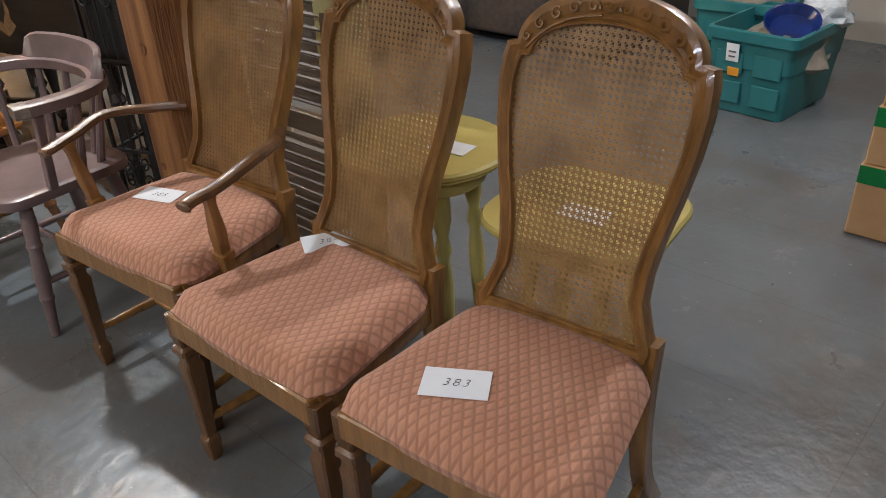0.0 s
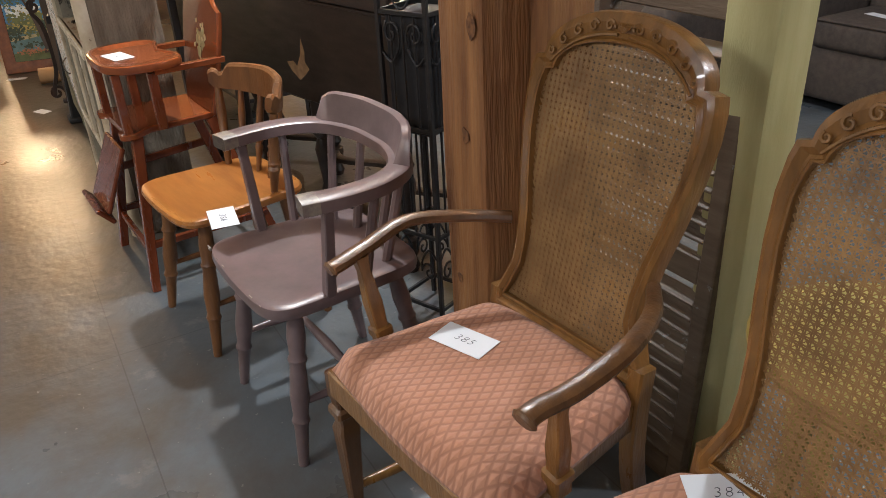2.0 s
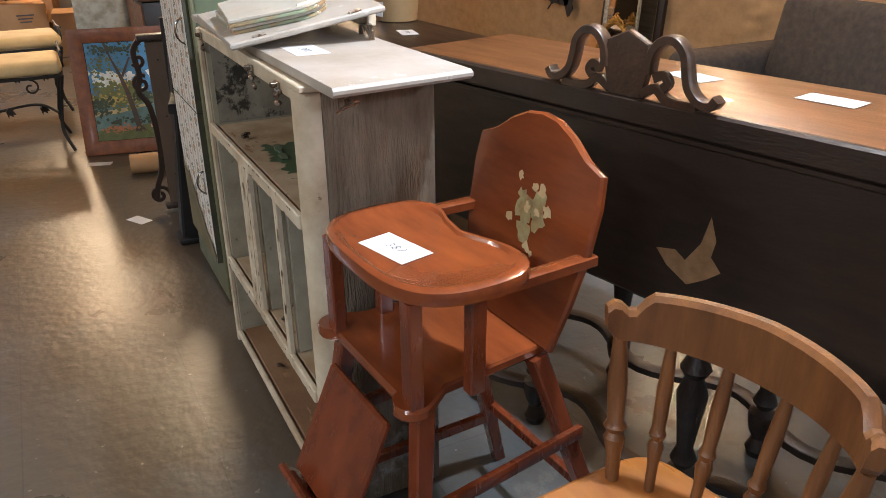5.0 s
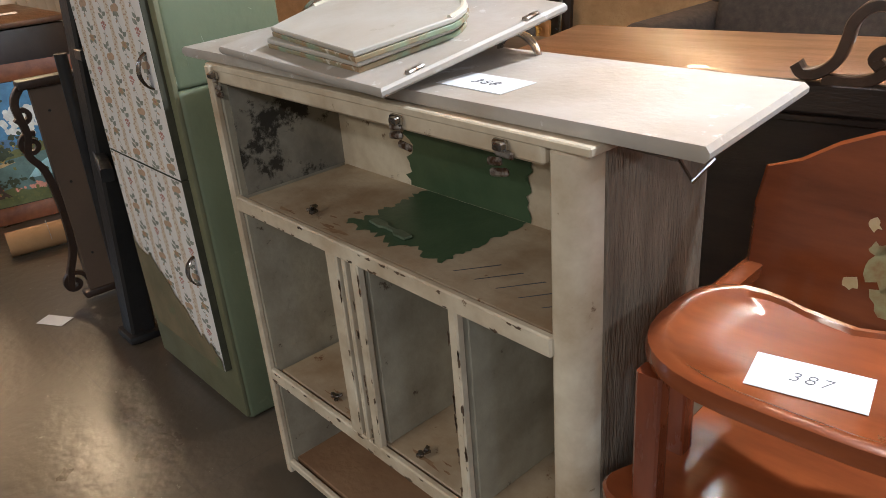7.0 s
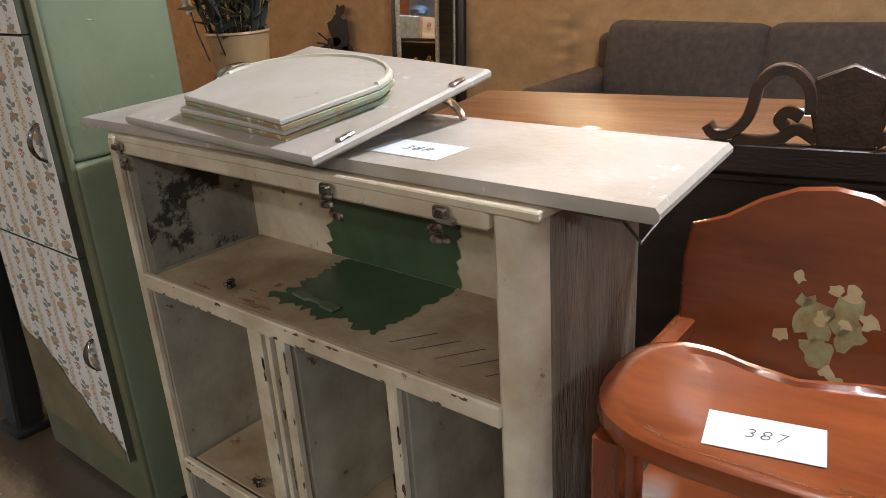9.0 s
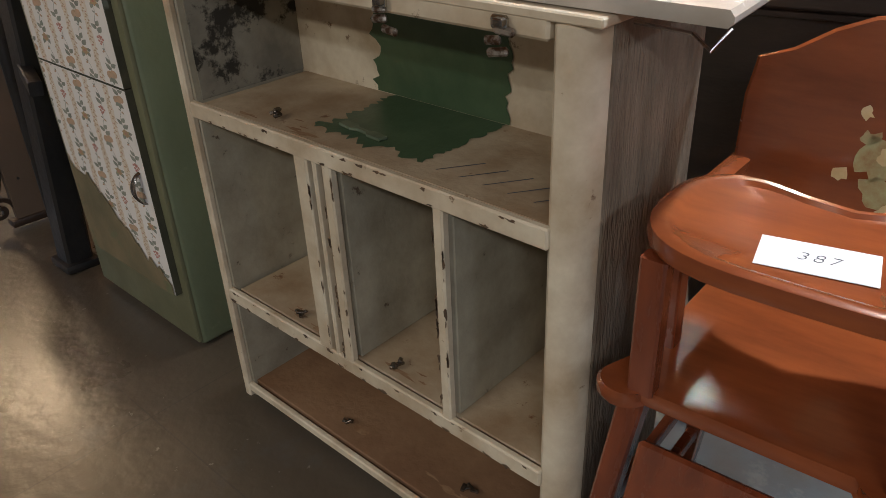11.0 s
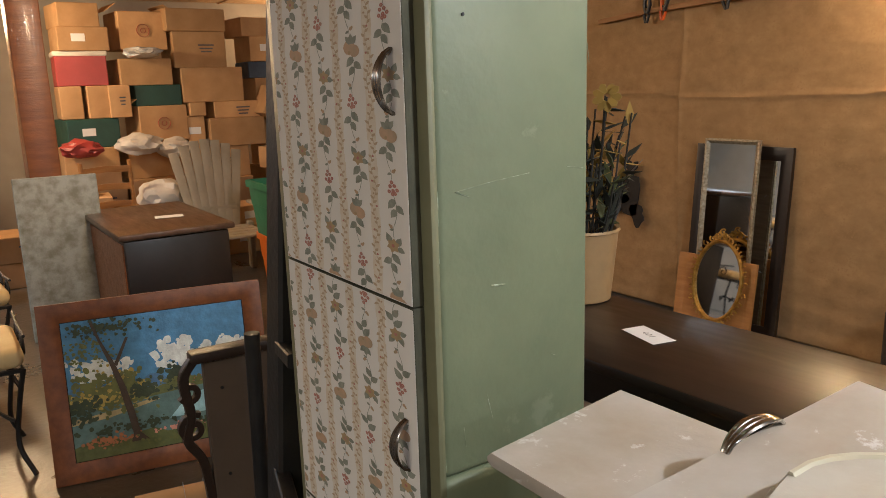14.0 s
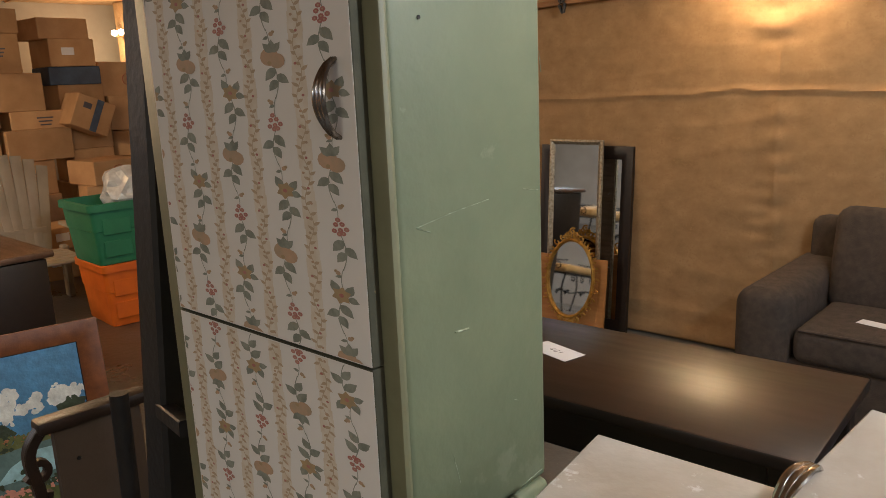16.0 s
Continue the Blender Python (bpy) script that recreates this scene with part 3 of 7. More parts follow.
        sweep(bm, [(c * 0.004, -0.019, 0.588 + r * 0.004), (c * 0.012, -0.021, 0.588 + r * 0.012), (c * 0.020, -0.018, 0.588 + r * 0.020)], [0.002, 0.0042, 0.0015], sides=5)
    bm.transform(lean)
    part("carving", bm, wd, fr, "carved scrolls and leaves along the crest")
    # bead beside the cane
    bm = bmesh.new()
    sweep(bm, [(u * 1.01, -0.014, v) for u, v in ring_i], 0.0032, sides=6, closed=True)
    bm.transform(lean)
    part("bead", bm, wd, fr)
    bm = cane_mesh(inner)
    bm.transform(lean)
    tagged(part("cane_panel", bm, M["cane"], t, "honey-coloured woven cane panel", smooth=False), kind="stuff")
    if arms:
        for s in (-1, 1):
            x = s * (fw / 2 + 0.010)
            pts = smooth_path([(s * 0.185, 0.225, 0.655), (s * 0.245, 0.15, 0.66), (x + s * 0.012, 0.04, 0.668), (x + s * 0.010, -0.06, 0.645), (x, -0.125, 0.635), (x, -0.155, 0.628)], 5)
            szs = [(0.026 + 0.014 * min(1, i / 12), 0.026) for i in range(len(pts))]
            szs[-1] = (0.040, 0.020)
            szs[-2] = (0.050, 0.030)
            arm = part("arm", bar(pts, szs, square=False, sides=10), M["fruitwood_dark"], t, "dark-stained curved arm")
            prof = [(0, 0.034), (0.12, 0.034), (0.14, 0.040), (0.22, 0.040), (0.24, 0.028), (0.5, 0.032), (0.85, 0.022), (1, 0.028)]
            a, b = Vector((s * (fw / 2 - 0.012), -0.06, 0.425)), Vector((x, -0.085, 0.635))
            part("arm_post", bar([a.lerp(b, f) for f, w in prof], [(w, w) for f, w in prof], square=True, up=(0, 1, 0)), wd, arm)
    return t


dining_chair(pose(-0.438, 1.030, 0, 0, 0, 6.0), "383")
dining_chair(pose(-0.940, 0.985, 0, 0, 0, 1.5), "384")
dining_chair(pose(-1.500, 1.010, 0, 0, 0, 6.0), "385", arms=True)
card("383", pose(-0.490, 0.950, 0.4905, 0, 0, 32), (0.120, 0.075))
card("384", pose(-1.050, 1.140, 0.4885, 3, 0, 60), (0.120, 0.072))
card("385", pose(-1.592, 1.022, 0.4905, 0, 0, 21), (0.122, 0.070))


LEG = [(0, 0.017), (0.08, 0.019), (0.2, 0.023), (0.30, 0.019), (0.33, 0.024), (0.36, 0.019), (0.55, 0.024), (0.68, 0.019), (0.71, 0.023), (0.74, 0.018), (1.0, 0.013)]


def chair_seat(w, d, z, thick, back=0.9, n=22):
    """A shaped plank seat with a dished top; front edge at -y."""
    out = []
    for i in range(4 * n):
        a = 2 * math.pi * i / (4 * n)
        c, s = math.cos(a), math.sin(a)
        e = 0.32
        x = w / 2 * math.copysign(abs(c) ** e, c)
        y = d / 2 * math.copysign(abs(s) ** e, s)
        x *= 1 + (back - 1) * (y / d + 0.5)
        if y < 0:
            y -= 0.012 * (1 - (2 * x / w) ** 2)
        out.append((x, y))
    bm = bmesh.new()
    rings = []
    for f, zz in ((0.0, z - thick), (0.93, z - thick), (0.985, z - thick + 0.006), (1.0, z - thick * 0.45), (0.985, z - 0.004), (0.95, z), (0.82, z - 0.003), (0.55, z - 0.010), (0.28, z - 0.011), (0.0, z - 0.009)):
        if f == 0.0:
            rings.append([bm.verts.new((0, 0, zz))])
        else:
            rings.append([bm.verts.new((x * f, y * f, zz)) for x, y in out])
    k = len(out)
    for a, b in zip(rings, rings[1:]):
        for j in range(k):
            q = (j + 1) % k
            if len(a) == 1:
                bm.faces.new((a[0], b[q], b[j]))
            elif len(b) == 1:
                bm.faces.new((a[j], a[q], b[0]))
            else:
                bm.faces.new((a[j], a[q], b[q], b[j]))
    return bm


M["worn_cream"] = mat("worn_cream", (0.29, 0.245, 0.185), 0.45, 0, (0.18, 0.135, 0.12), 34, (0.42, 0.62), bump=0.15)


def captains_chair(m):
    t = thing("captains_chair", "mauve painted wooden captain's chair with worn arms", "chair", m)
    p = M["mauve_paint"]
    part("seat", chair_seat(0.46, 0.42, 0.452, 0.038), p, t, "mauve painted saddle seat worn along the front edge")
    edge = [(-0.225 + 0.45 * i / 30, -0.207 - 0.009 * (1 - (2 * i / 30 - 1) ** 2)) for i in range(31)]
    rng = random.Random(8)
    for i in range(1, 29):
        if noise.noise((i * 0.35, 4.0, 0)) > -0.05:
            n = rng.uniform(0.0015, 0.0045)
            part("worn_edge", bar([(edge[i][0], edge[i][1] + 0.004, 0.4475), (edge[i + 1][0], edge[i + 1][1] + 0.004, 0.4475)], n, sides=6), M["worn_cream"], t)
    for sx in (-1, 1):
        for sy in (-1, 1):
            part("leg", turned((sx * 0.165, sy * 0.13, 0.43), (sx * 0.205, -0.185 if sy < 0 else 0.20, 0), LEG), p, t)
        part("stretcher", turned((sx * 0.19, -0.165, 0.17), (sx * 0.19, 0.175, 0.17), [(0, 0.008), (0.5, 0.014), (1, 0.008)]), p, t)
    part("stretcher", turned((-0.19, 0.0, 0.17), (0.19, 0.0, 0.17), [(0, 0.008), (0.5, 0.014), (1, 0.008)]), p, t)
    # bow: arms and back in one curve
    ctl = [(-0.248, -0.115), (-0.262, -0.02), (-0.252, 0.075), (-0.20, 0.155), (-0.10, 0.198), (0, 0.206), (0.10, 0.198), (0.20, 0.155), (0.252, 0.075), (0.262, -0.02), (0.248, -0.115)]
    pts = smooth_path([(x, y, 0.695) for x, y in ctl], 5)
    k = len(pts)
    sz = [(0.062 - 0.010 * (1 - abs(2 * i / (k - 1) - 1)), 0.033) for i in range(k)]
    bow = part("arm_bow", bar(pts, sz, square=True), p, t, "mauve bow arm with chipped ends")
    for tip in (pts[:3], pts[-3:]):
        part("worn_tip", bar([Vector(q) + Vector((0, 0, 0.0012)) for q in tip], (0.0625, 0.0334), square=True), M["worn_cream"], bow, "paint worn to cream at the arm end")
    # raised crest over the bow
    bm = bmesh.new()
    arcp = [q for q in pts if q[1] > 0.135]
    n = len(arcp)
    rings = []
    for i, q in enumerate(arcp):
        g = abs(2 * i / (n - 1) - 1)
        top = 0.715 + 0.068 * max(0.0, 1 - max(0.0, (g - 0.70) / 0.30) ** 2.2) ** 0.5
        d = Vector((q[0], q[1] - 0.02, 0)).normalized()
        c = Vector(q)
        rings.append([bm.verts.new(c - d * 0.014 + Vector((0, 0, 0.013))), bm.verts.new(c + d * 0.016 + Vector((0, 0, 0.013))), bm.verts.new(Vector((c.x, c.y, 0)) + d * 0.030 + Vector((0, 0, top - 0.004))), bm.verts.new(Vector((c.x, c.y, 0)) + d * 0.024 + Vector((0, 0, top))), bm.verts.new(Vector((c.x, c.y, 0)) + d * 0.008 + Vector((0, 0, top - 0.003)))])
    for a, b in zip(rings, rings[1:]):
        for j in range(5):
            bm.faces.new((a[j], a[(j + 1) % 5], b[(j + 1) % 5], b[j]))
    bm.faces.new(rings[0])
    bm.faces.new(list(reversed(rings[-1])))
    part("crest", bm, p, t)
    for i, f in enumerate((0.06, 0.18, 0.32, 0.42, 0.58, 0.68, 0.82, 0.94)):
        q = Vector(pts[round(f * (k - 1))])
        q.z = 0.685
        a = Vector((q.x * 0.80, q.y * 0.82 - 0.01, 0.445))
        part("spindle", bar([a, a.lerp(q, 0.5), q], [(0.026, 0.026), (0.024, 0.024), (0.022, 0.022)], square=(f in (0.06, 0.94)), sides=8), p, t)
    return t


def maple_chair(m):
    t = thing("side_chair", "honey maple spindle-back side chair with turned legs", "chair", m)
    part("seat", chair_seat(0.43, 0.40, 0.450, 0.030, 0.86), M["maple"], t, "glossy honey-coloured plank seat")
    p = M["maple_dark"]
    for sx in (-1, 1):
        for sy in (-1, 1):
            part("leg", turned((sx * 0.145, sy * 0.125, 0.43), (sx * 0.19, -0.185 if sy < 0 else 0.20, 0), LEG), p, t)
        part("stretcher", turned((sx * 0.175, -0.165, 0.16), (sx * 0.175, 0.175, 0.16), [(0, 0.007), (0.3, 0.010), (0.42, 0.014), (0.5, 0.010), (0.58, 0.014), (0.7, 0.010), (1, 0.007)]), p, t)
    part("stretcher", turned((-0.175, 0.0, 0.16), (0.175, 0.0, 0.16), [(0, 0.007), (0.3, 0.010), (0.42, 0.014), (0.5, 0.010), (0.58, 0.014), (0.7, 0.010), (1, 0.007)]), p, t)
    # bent crest with scrolled ears
    bm = bmesh.new()
    rings = []
    n = 36
    for i in range(n + 1):
        g = -1 + 2 * i / n
        a = abs(g)
        x = 0.205 * math.sin(g * 1.25) / math.sin(1.25)
        y = 0.195 - 0.10 * (1 - math.cos(g * 1.25)) / (1 - math.cos(1.25))
        top = 0.772 - 0.012 * a
        if a > 0.70:
            top = 0.762 - 0.030 * math.sin(min(1, (a - 0.70) / 0.12) * math.pi / 2)
        if a > 0.82:
            top = 0.732 + 0.018 * math.sin((a - 0.82) / 0.18 * math.pi * 0.8)
        low = 0.680 + 0.012 * a * a
        if a > 0.93:
            low = 0.692 + 0.018 * (a - 0.93) / 0.07
        d = Vector((math.sin(g * 1.0), math.cos(g * 1.0), 0))
        c = Vector((x, y, 0))
        rings.append([bm.verts.new(c - d * 0.011 + Vector((0, 0, low))), bm.verts.new(c + d * 0.009 + Vector((0, 0, low))), bm.verts.new(c + d * 0.018 + Vector((0, 0, top - 0.008))), bm.verts.new(c + d * 0.012 + Vector((0, 0, top))), bm.verts.new(c + Vector((0, 0, top))), bm.verts.new(c - d * 0.007 + Vector((0, 0, top - 0.008)))])
    for a, b in zip(rings, rings[1:]):
        for j in range(6):
            bm.faces.new((a[j], a[(j + 1) % 6], b[(j + 1) % 6], b[j]))
    bm.faces.new(rings[0])
    bm.faces.new(list(reversed(rings[-1])))
    part("crest", bm, p, t, "bent crest rail with scrolled ears")
    sp = [(0, 0.008), (0.2, 0.009), (0.32, 0.013), (0.36, 0.009), (0.40, 0.014), (0.44, 0.010), (0.7, 0.012), (1, 0.008)]
    for i in range(6):
        g = -0.88 + 1.76 * i / 5
        x = 0.205 * math.sin(g * 1.25) / math.sin(1.25)
        y = 0.195 - 0.10 * (1 - math.cos(g * 1.25)) / (1 - math.cos(1.25))
        part("spindle", turned((x * 0.84, y * 0.62 + 0.02, 0.440), (x, y, 0.690), [(f, r * (1.35 if i in (0, 5) else 1)) for f, r in sp]), p, t)
    return t


def decal(outline, parent, material, name, at, label=""):
    """A thin printed or painted patch."""
    bm = bmesh.new()
    vs = [bm.verts.new(at(u, v)) for u, v in outline]
    bm.faces.new(vs)
    return part(name, bm, material, parent, label, smooth=False)


def blob(c, r, n=14, seed=0, ragged=0.25, squash=1.0):
    return [(c[0] + r * (1 + ragged * noise.noise((math.cos(2 * math.pi * i / n) * 1.4 + seed, math.sin(2 * math.pi * i / n) * 1.4, seed * 3.7))) * math.cos(2 * math.pi * i / n),
             c[1] + squash * r * (1 + ragged * noise.noise((math.cos(2 * math.pi * i / n) * 1.4 + seed, math.sin(2 * math.pi * i / n) * 1.4, seed * 3.7))) * math.sin(2 * math.pi * i / n)) for i in range(n)]


M["decal_green"] = mat("decal_green", (0.36, 0.34, 0.17), 0.45, 0, (0.27, 0.16, 0.06), 45, bump=0)
M["decal_cream"] = mat("decal_cream", (0.58, 0.46, 0.26), 0.5, 0, (0.48, 0.34, 0.16), 30, bump=0)


def high_chair(m):
    t = thing("high_chair", "glossy red-brown wooden high chair with a tray", "high chair", m)
    p = M["redwood"]
    # tray: D-shaped with a raised rim
    out = []
    n = 40
    for i in range(n):
        a = 2 * math.pi * i / n
        c, s = math.cos(a), math.sin(a)
        x = 0.014 + 0.208 * math.copysign(abs(c) ** 0.6, c)
        y = (-0.150 if s < 0 else 0.125) * abs(s) ** 0.75
        if s > 0:
            y -= 0.055 * math.exp(-(x / 0.10) ** 2)
        out.append((x, y))
    bm = bmesh.new()
    rings = [[bm.verts.new((x * f, y * f - 0.082, z)) for x, y in out] for f, z in ((0.94, 0.742), (0.99, 0.746), (1.0, 0.756), (0.985, 0.768), (0.95, 0.771), (0.87, 0.770), (0.82, 0.764), (0.5, 0.763))]
    for a, b in zip(rings, rings[1:]):
        for j in range(n):
            bm.faces.new((a[j], a[(j + 1) % n], b[(j + 1) % n], b[j]))
    bm.faces.new(list(reversed(rings[0])))
    bm.faces.new(rings[-1])
    part("tray", bm, p, t, "glossy red-brown tray with raised rim")
    # seat board and the shaped deck before it
    deck = [(-0.160, 0.120), (-0.168, -0.12)]
    for s in (-1, 1):
        # round ears at the front corners, joined by a hollow front edge
        ear = [(s * 0.160 + 0.034 * math.cos(radians(a)), -0.190 + 0.034 * math.sin(radians(a))) for a in range(150, 341, 19)]
        deck += ear if s < 0 else [(-(x - 0.160) + 0.160, y) for x, y in reversed(ear)]
    deck += [(0.150, -0.12), (0.130, 0.120)]
    deck = [(x - 0.020, y) for x, y in deck]
    part("seat", board(list(reversed([(p2[0], p2[1]) for p2 in deck])), 0.525, 0.548, 0.005), p, t)
    # shield back, leaned
    half = [(0.140, 0.0), (0.165, 0.10), (0.183, 0.20), (0.187, 0.29), (0.180, 0.345), (0.160, 0.352), (0.135, 0.362), (0.09, 0.392), (0.045, 0.412), (0.0, 0.418)]
    full = half + [(-u, v) for u, v in reversed(half[:-1])]
    lean = pose(0, 0.100, 0.545, 79, 0, 0)
    bk = part("backrest", board(full, -0.009, 0.009, 0.005, lean), p, t, "shield-shaped red-brown backrest")
    at = lambda u, v: tuple(lean @ Vector((u * 0.9 + 0.015, 0.235 + (v - 0.235) * 0.9, 0.0098)))
    at2 = lambda u, v: tuple(lean @ Vector((u * 0.9 + 0.015, 0.235 + (v - 0.235) * 0.9, 0.0104)))
    for c, r, s in (((-0.018, 0.235), 0.030, 1), ((0.022, 0.255), 0.026, 2), ((-0.004, 0.19), 0.024, 3), ((0.030, 0.222), 0.020, 4), ((-0.034, 0.262), 0.013, 5)):
        decal(blob(c, r, 16, s, 0.8), bk, M["decal_green"], "floral_decal", at, "worn green and cream flower decal")
    for c, r, s in (((0.028, 0.285), 0.014, 6), ((-0.045, 0.30), 0.009, 7), ((0.004, 0.288), 0.010, 8), ((0.055, 0.25), 0.013, 9), ((-0.06, 0.205), 0.011, 10), ((0.012, 0.160), 0.011, 11), ((0.030, 0.150), 0.008, 12), ((-0.008, 0.240), 0.010, 13), ((0.024, 0.238), 0.009, 14)):
        decal(blob(c, r, 12, s, 0.9), bk, M["decal_cream"], "floral_decal", at2)
    # arms and posts that bear the tray
    for s in (-1, 1):
        part("arm", bar([(s * 0.172, 0.155, 0.735), (s * 0.178, -0.08, 0.735)], (0.030, 0.020), square=True), p, t)
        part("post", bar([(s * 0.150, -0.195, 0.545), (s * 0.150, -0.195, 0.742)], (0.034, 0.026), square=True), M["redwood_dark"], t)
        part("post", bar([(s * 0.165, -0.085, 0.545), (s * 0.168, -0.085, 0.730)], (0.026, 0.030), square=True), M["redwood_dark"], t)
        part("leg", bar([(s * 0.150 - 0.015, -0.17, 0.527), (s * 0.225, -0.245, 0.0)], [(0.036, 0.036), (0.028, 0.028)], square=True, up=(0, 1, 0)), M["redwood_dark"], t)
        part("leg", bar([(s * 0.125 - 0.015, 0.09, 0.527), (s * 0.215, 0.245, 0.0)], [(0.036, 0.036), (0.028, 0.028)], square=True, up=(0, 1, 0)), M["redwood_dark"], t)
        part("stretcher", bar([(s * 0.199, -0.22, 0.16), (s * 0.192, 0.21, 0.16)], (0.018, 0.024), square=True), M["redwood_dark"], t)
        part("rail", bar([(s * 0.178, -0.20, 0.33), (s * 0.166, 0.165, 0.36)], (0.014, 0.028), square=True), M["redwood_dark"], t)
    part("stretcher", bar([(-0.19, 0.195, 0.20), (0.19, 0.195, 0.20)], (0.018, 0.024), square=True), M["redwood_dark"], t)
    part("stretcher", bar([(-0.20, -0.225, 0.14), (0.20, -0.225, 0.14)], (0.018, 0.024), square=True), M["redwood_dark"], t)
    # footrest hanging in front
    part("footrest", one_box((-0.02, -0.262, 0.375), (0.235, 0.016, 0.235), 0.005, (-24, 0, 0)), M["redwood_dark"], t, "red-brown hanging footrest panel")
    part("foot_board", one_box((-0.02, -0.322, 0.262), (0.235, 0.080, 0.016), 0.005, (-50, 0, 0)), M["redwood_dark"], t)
    return t


captains_chair(pose(-2.185, 0.940, 0, 0, 0, 3.5))
maple_chair(pose(-2.765, 0.870, 0, 0, 0, 8))
high_chair(pose(-3.306, 0.865, 0, 0, 0, 4))
card("386", pose(-2.510, 0.800, 0.4555, 0, 0, -8), (0.130, 0.075))
card("387", pose(-3.290, 0.722, 0.7645, 0, 0, 14), (0.122, 0.068))


# ---- white hoosier base with its loose slabs ----
def arch_handle(parent, a, b, out, material, r=0.006, name="handle"):
    """A bow-shaped pull from a to b that stands off by out; ribbed ends."""
    a, b, out = Vector(a), Vector(b), Vector(out)
    side = (b - a).cross(out).normalized()
    bm = bmesh.new()
    for k in (-1, 0, 1):
        pts = [a + (b - a) * f + out * (math.sin(math.pi * f) ** 0.6) + side * k * r * (0.55 + 0.65 * math.sin(math.pi * f)) for f in [i / 14 for i in range(15)]]
        sweep(bm, pts, [(r * (0.9 + 0.7 * math.sin(math.pi * i / 14)), r * 0.9) for i in range(15)], sides=7, up=tuple(out.normalized()))
    return part(name, bm, material, parent, "worn ribbed bow-shaped metal handle")


def kitchen_cabinet():
    xl, xr, yf, yb = -4.425, -3.535, 0.650, 0.925
    t = thing("kitchen_cabinet", "chipped off-white kitchen cabinet base without doors", "cabinet", pose((xl + xr) / 2, (yf + yb) / 2, 0))
    cx, cy = (xl + xr) / 2, (yf + yb) / 2
    L = lambda x, y, z: (x - cx, y - cy, z)
    w = M["old_white"]
    part("side_panel", one_box(L(xl + 0.011, cy, 0.505), (0.022, yb - yf, 0.985), 0.003), M["grey_paint"], t, "grey stained inner side panel")
    part("mould_stain", one_box(L(xl + 0.0235, cy, 0.855), (0.002, yb - yf - 0.03, 0.24), 0), M["mouldy"], t, "black mould on the inner side panel")
    part("side_panel", one_box(L(xr - 0.013, cy + 0.0205, 0.50), (0.022, yb - yf - 0.041, 0.995), 0.003), M["raw_oak"], t, "bare weathered oak side panel")
    part("side_lining", one_box(L(xr - 0.032, cy + 0.02, 0.505), (0.012, yb - yf - 0.05, 0.96), 0.002), M["grey_paint"], t)
    part("back_panel", one_box(L(cx, yb - 0.008, 0.50), (xr - xl - 0.02, 0.016, 0.98), 0.002), w, t)
    part("edge_strip", one_box(L(xl + 0.010, yf - 0.006, 0.51), (0.020, 0.014, 0.985), 0.003), w, t)
    # rounded corner post
    prof = [(-0.024, -0.014), (-0.022, -0.026), (-0.014, -0.034), (0.000, -0.034), (0.014, -0.027), (0.026, -0.012), (0.031, 0.004), (0.031, 0.010), (-0.024, 0.010)]
    part("corner_post", board([(x + xr - 0.034 - cx, y + yf + 0.03 - cy) for x, y in prof], 0.0, 0.991, 0.003), w, t, "rounded off-white corner post with chipped paint")
    part("top_rail", one_box(L(cx - 0.03, yf + 0.012, 0.985), (xr - xl - 0.06, 0.030, 0.034), 0.004), w, t, "chipped off-white top rail")
    part("top_board", one_box(L(cx, cy, 0.998), (xr - xl + 0.02, yb - yf + 0.01, 0.012), 0.002), w, t)
    dm = M["dirty_shelf"]
    part("shelf", one_box(L(cx, cy, 0.722), (xr - xl - 0.06, yb - yf - 0.02, 0.020), 0.002), dm, t, "stained cream shelf")
    part("shelf", one_box(L(cx, cy, 0.302), (xr - xl - 0.06, yb - yf - 0.02, 0.020), 0.002), dm, t, "stained cream shelf")
    part("shelf", one_box(L(cx, cy, 0.045), (xr - xl - 0.04, yb - yf - 0.02, 0.020), 0.002), M["brown_shelf"], t, "bare brown bottom shelf")
    for z, h in ((0.722, 0.032), (0.302, 0.032), (0.045, 0.020)):
        part("shelf_edge", one_box(L(cx - 0.02, yf - 0.004, z), (xr - xl - 0.055, 0.014, h), 0.003), w, t)
    part("divider", one_box(L(-4.020, cy, 0.512), (0.020, yb - yf - 0.03, 0.40), 0.002), M["grey_paint"], t)
    part("divider", one_box(L(-3.774, cy, 0.512), (0.018, yb - yf - 0.03, 0.40), 0.002), M["grey_paint"], t)
    for x, ww in ((-4.085, 0.034), (-4.050, 0.010), (-4.018, 0.022), (-3.774, 0.020)):
        part("stile", one_box(L(x, yf - 0.002, 0.512), (ww, 0.016, 0.40), 0.003), w, t)
    # green patch where the paint was never covered: on the back wall and the shelf
    g = M["deep_green"]
    random.seed(4)
    def ragged(x0, x1, y0, y1, sides):
        pts = []
        def side(a, b, rough):
            k = 26
            for i in range(k):
                f = i / k
                p = Vector(a).lerp(Vector(b), f)
                nr = Vector((b[1] - a[1], a[0] - b[0])).normalized()
                d = random.uniform(-1, 1) * rough * (0.3 if i in (0, k - 1) else 1) + rough * 1.2 * noise.noise((f * 5, rough * 90, a[0] * 7))
                pts.append((p.x + nr.x * d, p.y + nr.y * d))
        c = [(x0, y0), (x1, y0), (x1, y1), (x0, y1)]
        for i in range(4):
            side(c[i], c[(i + 1) % 4], sides[i])
        return pts
    decal(ragged(-4.170, -3.850, 0.734, 0.985, (0, 0.008, 0, 0.012)), t, g, "green_patch", lambda u, v: L(u, yb - 0.0185, v), "bare dark green patch with ragged edge")
